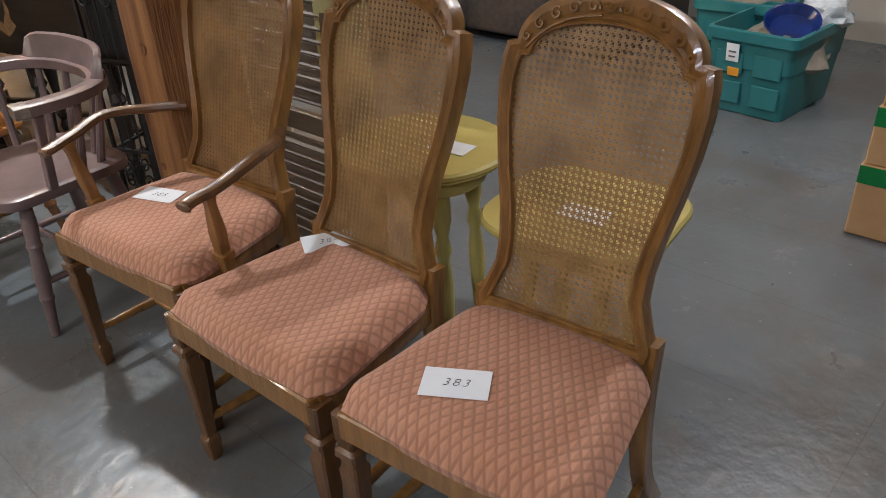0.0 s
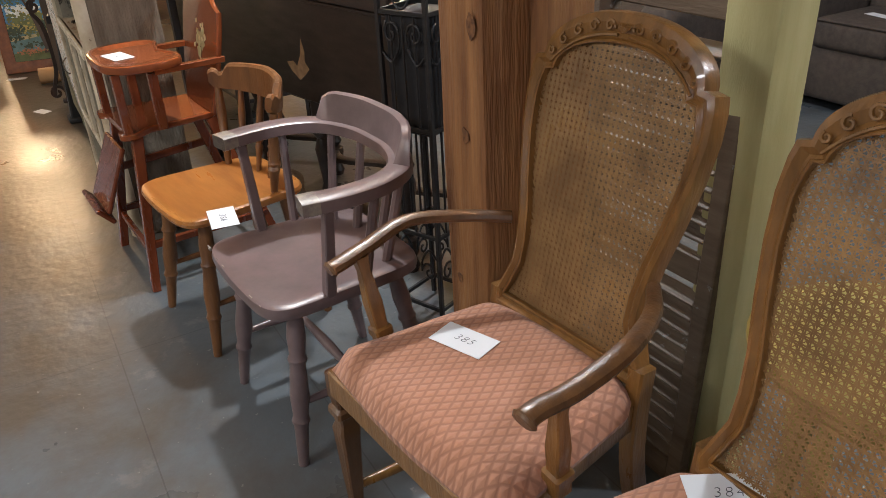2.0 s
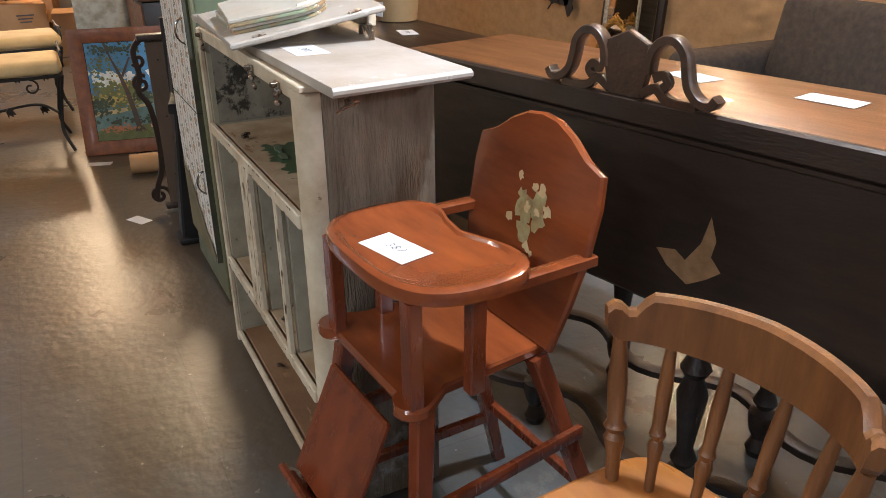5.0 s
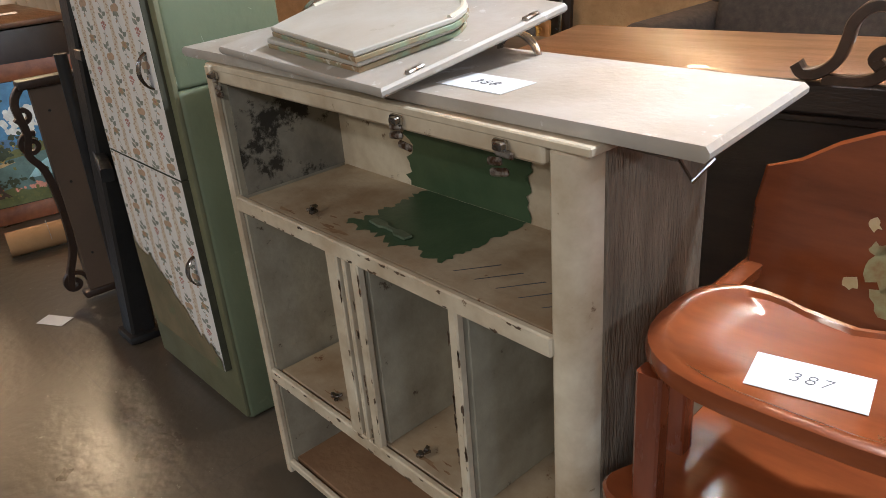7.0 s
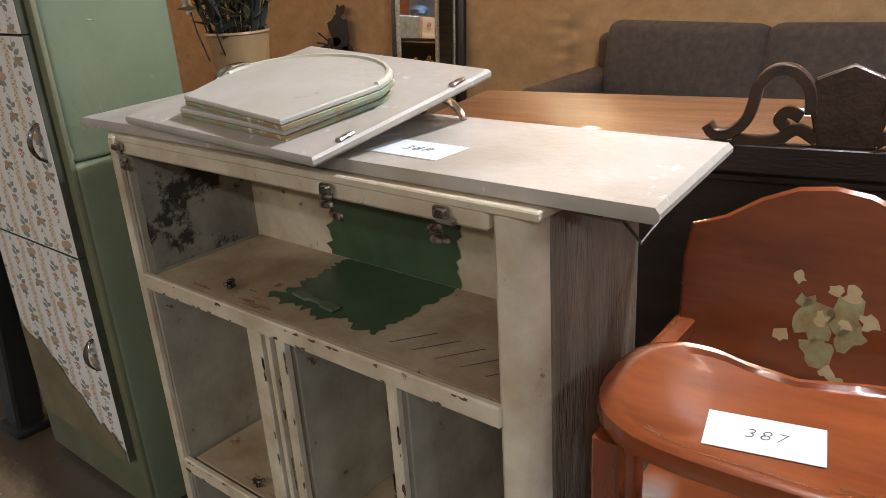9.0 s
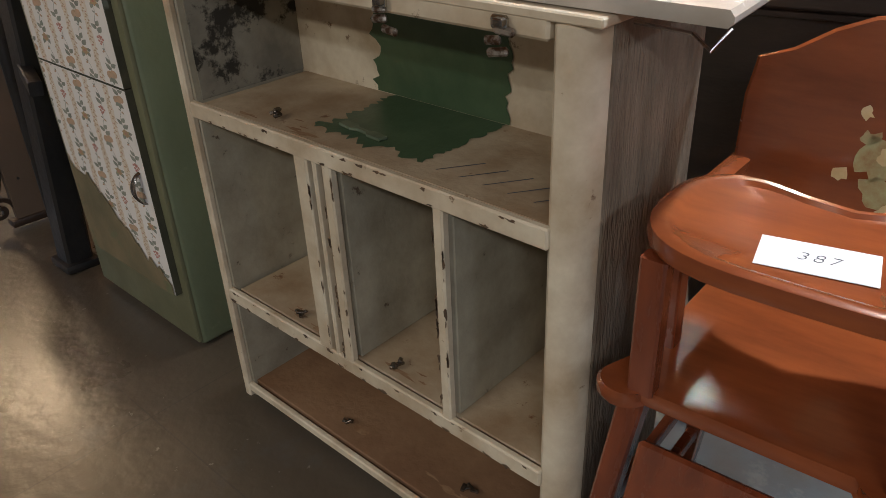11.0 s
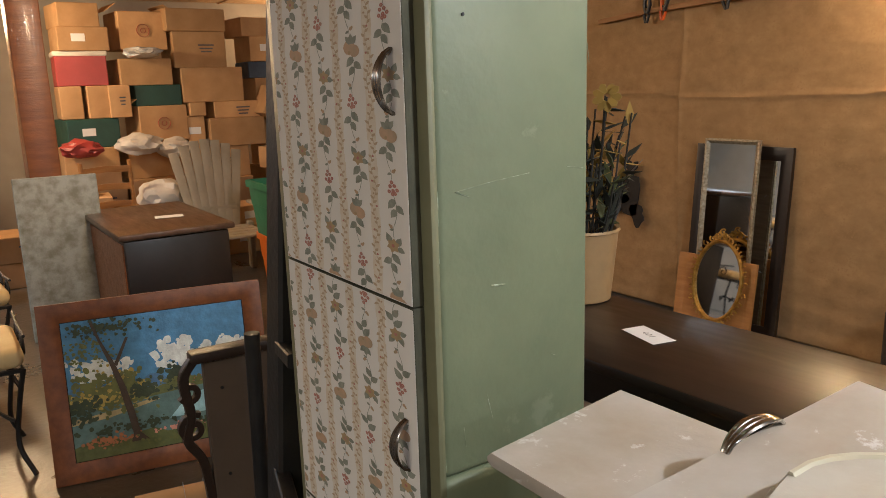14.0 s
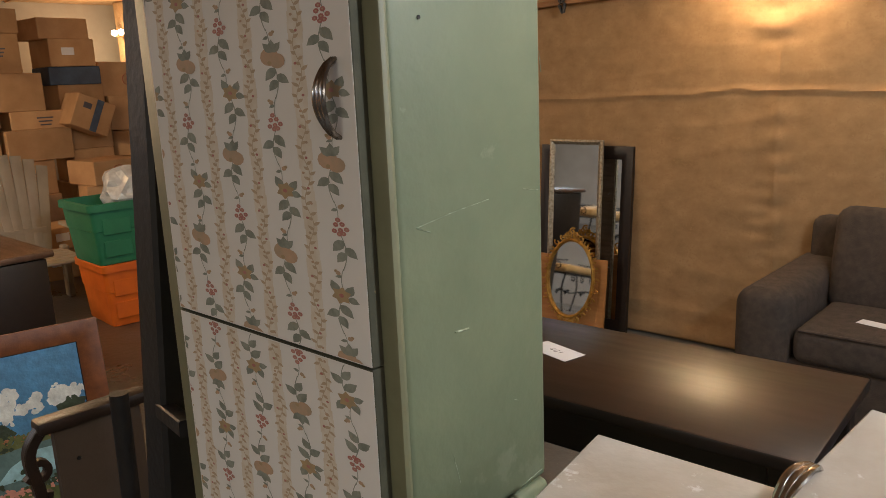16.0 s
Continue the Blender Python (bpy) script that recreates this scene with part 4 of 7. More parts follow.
    decal(ragged(-4.120, -3.860, yf + 0.055, yb - 0.018, (0.012, 0.006, 0, 0.014)), t, g, "green_patch", lambda u, v: L(u, v, 0.7332), "bare dark green patch with ragged edge")
    # chipped paint along the front edges
    rng = random.Random(33)
    yc = yf - 0.0116
    runs = [((-4.40, -3.58), (z, z)) for z in (0.733, 0.711, 0.313, 0.291)] + [((x, x), (0.32, 0.70)) for x in (-4.068, -4.029, -4.007, -3.783, -3.765)]
    for (xa, xb), (za, zb) in runs:
        for i in range(11):
            f = rng.random()
            c = (xa + (xb - xa) * f, za + (zb - za) * f)
            lng = 1.6 if xa != xb else 0.5
            pts = [(c[0] + (u - c[0]) * lng, c[1] + (v - c[1]) / lng) for u, v in blob(c, rng.uniform(0.0020, 0.0062), 9, rng.uniform(0, 90), 1.2)]
            decal(pts, t, M["chip"], "paint_chip", lambda u, v: L(u, yc if abs(za - zb) < 1e-6 else yf - 0.0106, v))
    for i in range(5):
        x = -3.83 + 0.045 * i
        decal([(x, yf + 0.05), (x + 0.003, yf + 0.05), (x + 0.048, yf + 0.112), (x + 0.044, yf + 0.112)], t, M["ink"], "scratch", lambda u, v: L(u, v, 0.7328))
    # rust-brown stains along the shelf fronts
    for z, ya, k in ((0.7327, 0.0, 5), (0.3127, 0.0, 9), (0.0557, 0.0, 6)):
        for i in range(k):
            c = (rng.uniform(-4.36, -3.62), yf + rng.uniform(0.015, 0.06))
            pts = [(c[0] + (u - c[0]) * 2.4, v) for u, v in blob(c, rng.uniform(0.004, 0.013), 14, rng.uniform(0, 90), 1.3, 0.5)]
            decal(pts, t, M["rust_stain"], "rust_stain", lambda u, v: L(u, v, z + 0.0002 * (i + 1) / k))
    # latches
    for x in (-4.40, -3.86, -3.66):
        for k in range(3):
            part("latch_plate", one_box(L(x + rng.uniform(-0.014, 0.014), yf - 0.007, 0.974 - 0.013 * k), (rng.uniform(0.018, 0.034), 0.008, 0.011), 0.003, (rng.uniform(-8, 8), rng.uniform(-14, 14), 0)), M["rusty_chrome"], t, "rusty latch plate")
    for x in (-4.40, -3.86, -3.66):
        lt = part("latch", one_box(L(x, yf - 0.008, 0.984), (0.024, 0.010, 0.016), 0.003), M["chrome"], t, "rusty chrome latch")
        part("catch", one_box(L(x + 0.006, yf - 0.016, 0.986), (0.014, 0.012, 0.010), 0.002), M["bronze"], lt)
    # wire under the slab at the side
    part("towel_wire", bar([L(-3.53, 0.72, 0.985), L(-3.46, 0.72, 0.982), L(-3.42, 0.68, 0.978), L(-3.42, 0.72, 0.992)], 0.0025, sides=6), M["chrome"], t)
    return t


M["mouldy"] = mat("mouldy", (0.33, 0.30, 0.23), 0.7, 0, (0.17, 0.155, 0.12), 9, spots=(0.035, 0.03, 0.022), spot_scale=8, spot_at=0.52, bump=0.1)
M["rust_stain"] = mat("rust_stain", (0.22, 0.115, 0.05), 0.7, 0, (0.34, 0.22, 0.12), 40, bump=0.1)
M["chip"] = mat("chip", (0.14, 0.085, 0.045), 0.7, 0, (0.06, 0.04, 0.025), 50, bump=0.1)
M["rusty_chrome"] = mat("rusty_chrome", (0.45, 0.41, 0.36), 0.35, 0.8, (0.10, 0.055, 0.03), 55, (0.42, 0.56), bump=0.2)
M["brown_shelf"] = mat("brown_shelf", (0.26, 0.15, 0.075), 0.7, 0, (0.18, 0.095, 0.045), 5, spots=(0.06, 0.035, 0.02), spot_scale=24, spot_at=0.70, bump=0.2)
kitchen_cabinet()
top = thing("worktop_slab", "off-white enamelled worktop slab lying on the cabinet", "slab", pose(-3.975, 0.800, 1.006))
part("board", board([(-0.600, 0.125), (-0.560, -0.150), (0.580, -0.135), (0.550, 0.150)], 0.0, 0.018, 0.006), M["slab_white"], top)
arch_handle(top, (0.045, 0.130, 0.017), (0.140, 0.118, 0.017), (0, 0, 0.030), M["chrome"])
pan = thing("loose_panel", "white painted cupboard door propped on the worktop", "panel", pose(-4.055, 0.790, 1.0765, 10.6, 0, 0))
part("board", board([(-0.213, 0.215), (-0.275, -0.165), (0.225, -0.195), (0.265, 0.145)], -0.014, 0.0, 0.004), M["slab_white"], pan)
part("batten", one_box((-0.02, 0.150, -0.037), (0.36, 0.022, 0.046), 0.003, (-10.6, 0, 0)), M["old_white"], pan)
arch_handle(pan, (-0.240, 0.000, -0.001), (-0.228, 0.085, -0.001), (0, 0, 0.019), M["chrome"])
for x, y in ((0.222, -0.130), (0.250, 0.080)):
    part("hinge", one_box((x, y, 0.002), (0.012, 0.030, 0.005), 0.002), M["rusty_chrome"], pan)
PANEL = pose(-4.055, 0.790, 1.0765, 10.6, 0, 0)


def arched_lid(m, label):
    """A small door, square at one end and round at the other, with a raised rim and a green edge."""
    t = thing("cabinet_door", label, "door", m)
    out = [(-0.160, -0.060), (0.120, -0.100), (0.172, 0.045)] + [(-0.002 + 0.174 * math.cos(a), 0.045 + 0.108 * math.sin(a)) for a in [math.pi * i / 16 for i in range(1, 16)]] + [(-0.176, 0.040)]
    part("board", board([(u * 0.995, v * 0.995) for u, v in out], 0.004, 0.0125, 0.002), M["slab_scuffed"], t)
    part("edge", board(out, -0.004, 0.0035, 0.001), M["lid_edge"], t, "green and brown chipped edge")
    rim = bmesh.new()
    sweep(rim, [(u * 0.965, v * 0.965, 0.0125) for u, v in out[2:]], 0.0042, sides=6)
    part("rim", rim, M["lid_paint"], t, "raised cream rim round the arch")
    return t


M["slab_scuffed"] = mat("slab_scuffed", (0.50, 0.48, 0.43), 0.5, 0, (0.45, 0.41, 0.34), 9, spots=(0.33, 0.30, 0.22), spot_scale=17, spot_at=0.66, bump=0.12)
M["lid_edge"] = mat("lid_edge", (0.25, 0.31, 0.20), 0.5, 0, (0.30, 0.19, 0.09), 14, (0.42, 0.56), spots=(0.62, 0.58, 0.48), spot_scale=30, spot_at=0.58, bump=0.2)
M["lid_paint"] = mat("lid_paint", (0.62, 0.58, 0.46), 0.5, 0, (0.50, 0.47, 0.35), 5, spots=(0.36, 0.40, 0.25), spot_scale=12, spot_at=0.62, bump=0.12)
arched_lid(PANEL @ pose(0.018, -0.072, 0.0045, 0, 0, 3), "small arched door with chipped cream paint on the panel")
arched_lid(PANEL @ pose(0.028, -0.070, 0.0215, 0, 0, 0), "second arched door stacked on the first")
card("388", pose(-3.780, 0.742, 1.0245, 0, 0, 0), (0.125, 0.072))
M["hinge_green"] = mat("hinge_green", (0.19, 0.23, 0.15), 0.4, 0.3, (0.12, 0.15, 0.09), 20, bump=0.1)
# bits of debris on the shelves
random.seed(11)
for x, y, z in ((-4.20, 0.69, 0.7325), (-3.93, 0.685, 0.3125), (-4.20, 0.68, 0.3125), (-4.12, 0.70, 0.0555), (-3.80, 0.72, 0.0555)):
    bm = bmesh.new()
    for i in range(4):
        box(bm, (random.uniform(-0.010, 0.010), random.uniform(-0.008, 0.008), 0.006 + i * 0.002), (0.016, 0.008, 0.006), 0.001, (random.uniform(-30, 30), random.uniform(-30, 30), random.uniform(0, 180)))
    bm.transform(Matrix.Translation((0, 0, 0.002)))
    ob = part("rusty_catch", bm, M["bronze"])
    ob.location = (x, y, z)
    tagged(ob, "small rusty metal catch lying on a shelf", "hardware")
hg = thing("hinge_plate", "green painted metal hinge plate lying on the shelf", "hardware", pose(-4.03, 0.735, 0.735, 0, 0, -6))
part("plate", board([(-0.055, -0.008), (-0.02, -0.010), (-0.012, -0.004), (0.018, -0.004), (0.026, -0.010), (0.058, -0.008), (0.060, 0.008), (0.028, 0.010), (0.018, 0.004), (-0.012, 0.004), (-0.02, 0.010), (-0.055, 0.008)], 0.0, 0.005, 0.0015), M["hinge_green"], hg)


# ---- green pantry cupboard ----
M["wallpaper"] = mat("wallpaper", (0.82, 0.79, 0.76), 0.62, 0, (0.77, 0.735, 0.69), 4, bump=0.04, spots=(0.70, 0.62, 0.52), spot_scale=3.5, spot_at=0.66)
M["door_edge"] = mat("door_edge", (0.075, 0.072, 0.042), 0.8, 0, (0.05, 0.048, 0.03), 20, bump=0.1)
M["print_band"] = mat("print_band", (0.68, 0.58, 0.45), 0.65, 0, (0.76, 0.70, 0.61), 45, bump=0)
M["print_tan"] = mat("print_tan", (0.48, 0.36, 0.23), 0.65, 0, (0.55, 0.42, 0.29), 60, bump=0)
M["print_leaf"] = mat("print_leaf", (0.20, 0.215, 0.175), 0.65, 0, (0.33, 0.34, 0.28), 60, bump=0)
M["print_peach"] = mat("print_peach", (0.56, 0.36, 0.23), 0.65, 0, (0.44, 0.33, 0.22), 40, bump=0)
M["print_rose"] = mat("print_rose", (0.42, 0.15, 0.13), 0.65, 0, (0.50, 0.24, 0.20), 60, bump=0)
M["print_ochre"] = mat("print_ochre", (0.47, 0.33, 0.17), 0.65, 0, (0.38, 0.28, 0.16), 60, bump=0)


def papered_door(t, x0, x1, z0, z1, y, flip=False):
    dr = part("door", one_box(((x0 + x1) / 2, y + 0.010, (z0 + z1) / 2), (x1 - x0, 0.018, z1 - z0), 0.001), M["door_edge"], t, "door covered with striped floral wallpaper")
    part("wallpaper", one_box(((x0 + x1) / 2, y, (z0 + z1) / 2), (x1 - x0 - 0.0006, 0.0003, z1 - z0 - 0.0035), 0), M["wallpaper"], dr, "cream wallpaper with tan stripes and flowers")
    rng = random.Random(int(z0 * 100))
    yy = y - 0.0002
    wide = 1.75
    prints = {k: bmesh.new() for k in ("band", "tan", "leaf", "peach", "rose", "ochre")}
    lift_of = {"band": 0.0, "tan": 0.00012, "leaf": 0.00018, "peach": 0.00024, "rose": 0.0003, "ochre": 0.00024}
    lo, hi = z0 + 0.003, z1 - 0.003

    def poly(kind, pts, up=0.0):
        if flip:
            pts = [(u, z0 + z1 - v) for u, v in pts]
        pts = [(min(max(u, x0 + 0.003), x1 - 0.003), min(max(v, lo), hi)) for u, v in pts]
        if max(v for u, v in pts) - min(v for u, v in pts) < 4e-4 or max(u for u, v in pts) - min(u for u, v in pts) < 4e-4:
            return
        bm = prints[kind]
        fine = (len(bm.faces) % 20) * 2e-6
        bm.faces.new([bm.verts.new((u, yy - lift_of[kind] - up - fine, v)) for u, v in pts])

    def leafs(c, deg, l, w, kind="leaf", up=0.0):
        a = radians(deg + rng.uniform(-6, 6))
        ca, sa = math.cos(a), math.sin(a)
        pts = [(0, 0), (0.15 * l, w * 0.75), (0.38 * l, w), (0.62 * l, w * 0.82), (0.85 * l, w * 0.32), (l, 0), (0.85 * l, -w * 0.32), (0.62 * l, -w * 0.82), (0.38 * l, -w), (0.15 * l, -w * 0.75)]
        poly(kind, [(c[0] + wide * (ca * p - sa * q), c[1] + sa * p + ca * q) for p, q in pts], up)

    def disc(kind, c, r, n=10, up=0.0):
        poly(kind, [(c[0] + wide * r * math.cos(2 * math.pi * i / n), c[1] + r * math.sin(2 * math.pi * i / n)) for i in range(n)], up)

    def stem(c, dz, bend, w=0.0008):
        st = [(c[0] + bend * math.sin(math.pi * j / 8), c[1] - dz * j / 8) for j in range(9)]
        for (a, b), (e, d) in zip(st, st[1:]):
            poly("leaf", [(a - w, b), (a + w, b), (e + w, d), (e - w, d)])

    pitch, step = 0.100, 0.079
    for i in range(-1, int((x1 - x0) / pitch) + 2):
        xs = x0 + 0.041 + i * pitch
        if x0 + 0.01 < xs < x1 - 0.012:
            # soft tan band with a trail of florets winding along it
            z = z0
            while z < z1:
                w = 0.0125 + 0.002 * math.sin(z * 90)
                poly("band", [(xs - w, z), (xs + w, z), (xs + w, z + 0.012), (xs - w, z + 0.012)])
                z += 0.012
            z = z0 + rng.uniform(0, 0.01)
            n = 0
            while z < z1:
                dx = 0.0065 * math.sin(z * 105)
                e = 0.0065 * math.sin((z + 0.006) * 105)
                poly("tan", [(xs + dx - 0.0007, z), (xs + dx + 0.0007, z), (xs + e + 0.0007, z + 0.006), (xs + e - 0.0007, z + 0.006)])
                leafs((xs + dx, z), (35, 145)[n % 2], rng.uniform(0.006, 0.009), 0.0020, "tan")
                if n % 3 == 0:
                    disc("rose" if n % 2 else "peach", (xs - dx * 0.9, z + 0.002), 0.0017, 6)
                z += 0.006
                n += 1
        xc = xs + pitch / 2
        if not x0 - 0.01 < xc < x1 + 0.02:
            continue
        z = 1.765 - (0.0 if i % 2 == 0 else 1.5 * step) - (0.0 if z0 > 1 else 0.03)
        n = 0
        while z > z0 - 0.10:
            if z < z1 + 0.10:
                kind = ("peach", "rose", "ochre")[n % 3]
                s = 1 if (n + i) % 2 else -1
                c = (xc + rng.uniform(-0.003, 0.003) + s * 0.004, z)
                if kind == "peach":
                    disc("peach", (c[0] - 0.006, z + 0.001), 0.0105, 12)
                    disc("peach", (c[0] + 0.009, z - 0.004), 0.0088, 12, up=0.00006)
                    for a in (50, 90, 135):
                        leafs((c[0], z + 0.006), a, 0.0150, 0.0044, up=0.0001)
                    disc("ochre", (c[0] - 0.006, z - 0.006), 0.0025, 7, up=0.00012)
                elif kind == "rose":
                    for a, r in ((0, 0.0075), (60, 0.0075), (120, 0.0080), (180, 0.0075), (240, 0.005), (300, 0.005), (90, 0.012), (0, 0)):
                        q = (c[0] + wide * 0.85 * r * math.cos(radians(a + 12)), z + r * math.sin(radians(a + 12)))
                        disc("rose", q, 0.0029, 7)
                        disc("peach", q, 0.0010, 5, up=0.00012)
                else:
                    for a in range(0, 360, 60):
                        leafs((c[0], z), a + 20, 0.0110, 0.0042, "ochre")
                    disc("rose", c, 0.0026, 7, up=0.0001)
                    leafs((c[0] - 0.006, z + 0.003), 118, 0.0160, 0.0050)
                    leafs((c[0] + 0.010, z + 0.001), 62, 0.0150, 0.0048)
                    leafs((c[0] + 0.012, z - 0.002), -20, 0.0120, 0.0042)
                stem((c[0], z - 0.006), 0.042, s * 0.008)
                leafs((c[0] + s * 0.003, z - 0.012), -90 - s * 42, 0.0185, 0.0055)
                leafs((c[0] + s * 0.006, z - 0.020), -90 + s * 52, 0.0165, 0.0052)
                leafs((c[0] + s * 0.006, z - 0.026), -90 - s * 34, 0.0160, 0.0050)
                stem((c[0], z - 0.046), 0.030, -s * 0.005, 0.0006)
                disc("peach", (c[0] - s * 0.010, z - 0.052), 0.0028, 7)
                disc("ochre", (c[0] - s * 0.014, z - 0.050), 0.0020, 6)
                leafs((c[0] - s * 0.004, z - 0.055), 200, 0.007, 0.002)
            z -= step
            n += 1
    for kind, nm in (("band", "stripe_print"), ("tan", "lace_print"), ("leaf", "leaf_print"), ("peach", "blossom_print"), ("rose", "flower_print"), ("ochre", "petal_print")):
        if len(prints[kind].faces):
            tagged(part(nm, prints[kind], M["print_" + kind], dr, smooth=False), kind="stuff")
        else:
            prints[kind].free()
    return dr


def pantry():
    xl, xr, yf, yb, zt = -5.212, -4.680, 0.685, 0.972, 1.735
    cx, cy = (xl + xr) / 2, (yf + yb) / 2
    t = thing("pantry_cupboard", "sage green pantry cupboard with floral papered doors", "cupboard", pose(cx, cy, 0))
    hx, hy = (xr - xl) / 2, (yb - yf) / 2
    part("upper_body", one_box((0, 0, (0.905 + zt) / 2), (2 * hx - 0.012, 2 * hy, zt - 0.905), 0.012, seg=3), M["sage"], t, "glossy sage green upper body with scratches")
    part("lower_body", one_box((0, -0.002, 0.455), (2 * hx, 2 * hy + 0.004, 0.898), 0.014, seg=3), M["sage"], t, "sage green lower body")
    part("plinth", one_box((0, 0.012, 0.012), (2 * hx - 0.03, 2 * hy - 0.03, 0.024), 0.003), M["olive"], t)
    f = -hy
    part("front_frame", one_box((0, f - 0.004, 0.875), (2 * hx - 0.004, 0.014, 1.715), 0.006, seg=2), M["olive"], t, "dark olive front frame rubbed pale at the top")
    part("top_edge", one_box((-0.01, f - 0.013, 1.712), (2 * hx - 0.035, 0.006, 0.034), 0.002), M["rubbed"], t, "top edge rubbed to bare pale paint")
    x0, x1 = -hx + 0.070, hx - 0.027
    y = f - 0.030
    d1 = papered_door(t, x0, x1, 1.1695, 1.690, y)
    d2 = papered_door(t, x0, x1, 0.6985, 1.1675, y, flip=True)
    d3 = papered_door(t, x0, x1, 0.165, 0.6965, y, flip=True)
    for d, za, zb in ((d1, 1.436, 1.522), (d2, 0.912, 0.992), (d3, 0.415, 0.495)):
        arch_handle(d, (x1 - 0.030, y, za), (x1 - 0.030, y, zb), (0, -0.025, 0), M["bronze"], 0.0056)
    # lower third: paper torn off to bare board
    random.seed(9)
    pts = [(x0 + 0.002, 0.166), (x1 - 0.002, 0.166)]
    k = 30
    for i in range(k + 1):
        fx = i / k
        z = 0.20 + 0.25 * fx + 0.05 * noise.noise((fx * 6, 3, 0)) + random.uniform(-0.012, 0.012)
        pts.append((x1 - 0.002 - (x1 - x0 - 0.004) * fx, min(0.60, z)))
    bm = bmesh.new()
    bm.faces.new([bm.verts.new((u, y - 0.0032, v)) for u, v in pts])
    part("bare_patch", bm, M["bare_board"], d3, "torn wallpaper showing bare brown board", smooth=False)
    # scratches on the side
    marks = [[(0.698, 1.337), (0.676, 1.345), (0.734, 1.353), (0.80, 1.359)], [(0.87, 1.362), (0.901, 1.357)], [(0.731, 1.212), (0.755, 1.210)], [(0.907, 1.53), (0.911, 1.504)], [(0.687, 1.654), (0.76, 1.662), (0.817, 1.664)], [(0.72, 1.06), (0.73, 1.02)], [(0.85, 0.96), (0.90, 0.965)], [(0.84, 1.09), (0.85, 1.085)], [(0.68, 1.02), (0.683, 0.99)]]
    for k, run in enumerate(marks):
        part("scratch", bar([(hx - 0.0058, 0.102 + (yy - 0.102) * 1.0717 - cy, 1.584 + (z - 1.584) * 1.0717) for yy, z in run], 0.00055 if k != 2 else 0.0015, sides=5), M["scratch_pale"], t)
    # pale chips down the corner, also standing in for its specular line
    rng = random.Random(71)
    for i in range(22):
        z = rng.uniform(0.12, 1.70)
        part("paint_chip", bar([(hx - 0.0085, f + 0.0035, z), (hx - 0.0085, f + 0.0035, z + rng.uniform(0.006, 0.035))], rng.uniform(0.0012, 0.0026), sides=5), M["scratch_pale"], t)
    part("nail_hole", lathe(bmesh.new(), [(0.0024, -0.001), (0.0024, 0.001)], n=10), M["black_iron"], t)
    bpy.context.view_layer.update()
    return t


M["scratch_pale"] = mat("scratch_pale", (0.40, 0.45, 0.34), 0.6, 0, (0.20, 0.235, 0.15), 60, (0.40, 0.55), bump=0)
M["rubbed"] = mat("rubbed", (0.40, 0.43, 0.44), 0.3, 0, (0.20, 0.21, 0.17), 14, bump=0.1)
M["bare_board"] = mat("bare_board", (0.22, 0.175, 0.095), 0.7, 0, (0.14, 0.122, 0.066), 6, spots=(0.15, 0.155, 0.08), spot_scale=8, spot_at=0.58, bump=0.15)
pt = pantry()
for c in pt.children:
    if c.name.startswith("nail_hole"):
        c.matrix_basis = pose(0.532 / 2 - 0.0055, 0.737 - 0.8285, 1.563, 0, 90, 0)


# ---- dark buffet standing with its back to the aisle ----
# browner than dark_oak: the light on the crest is put into its colour
M["crest_wood_lit"] = wood("crest_wood_lit", (0.075, 0.043, 0.026), (0.035, 0.021, 0.013), 0.36, (3, 3, 3), 6, 0.1)


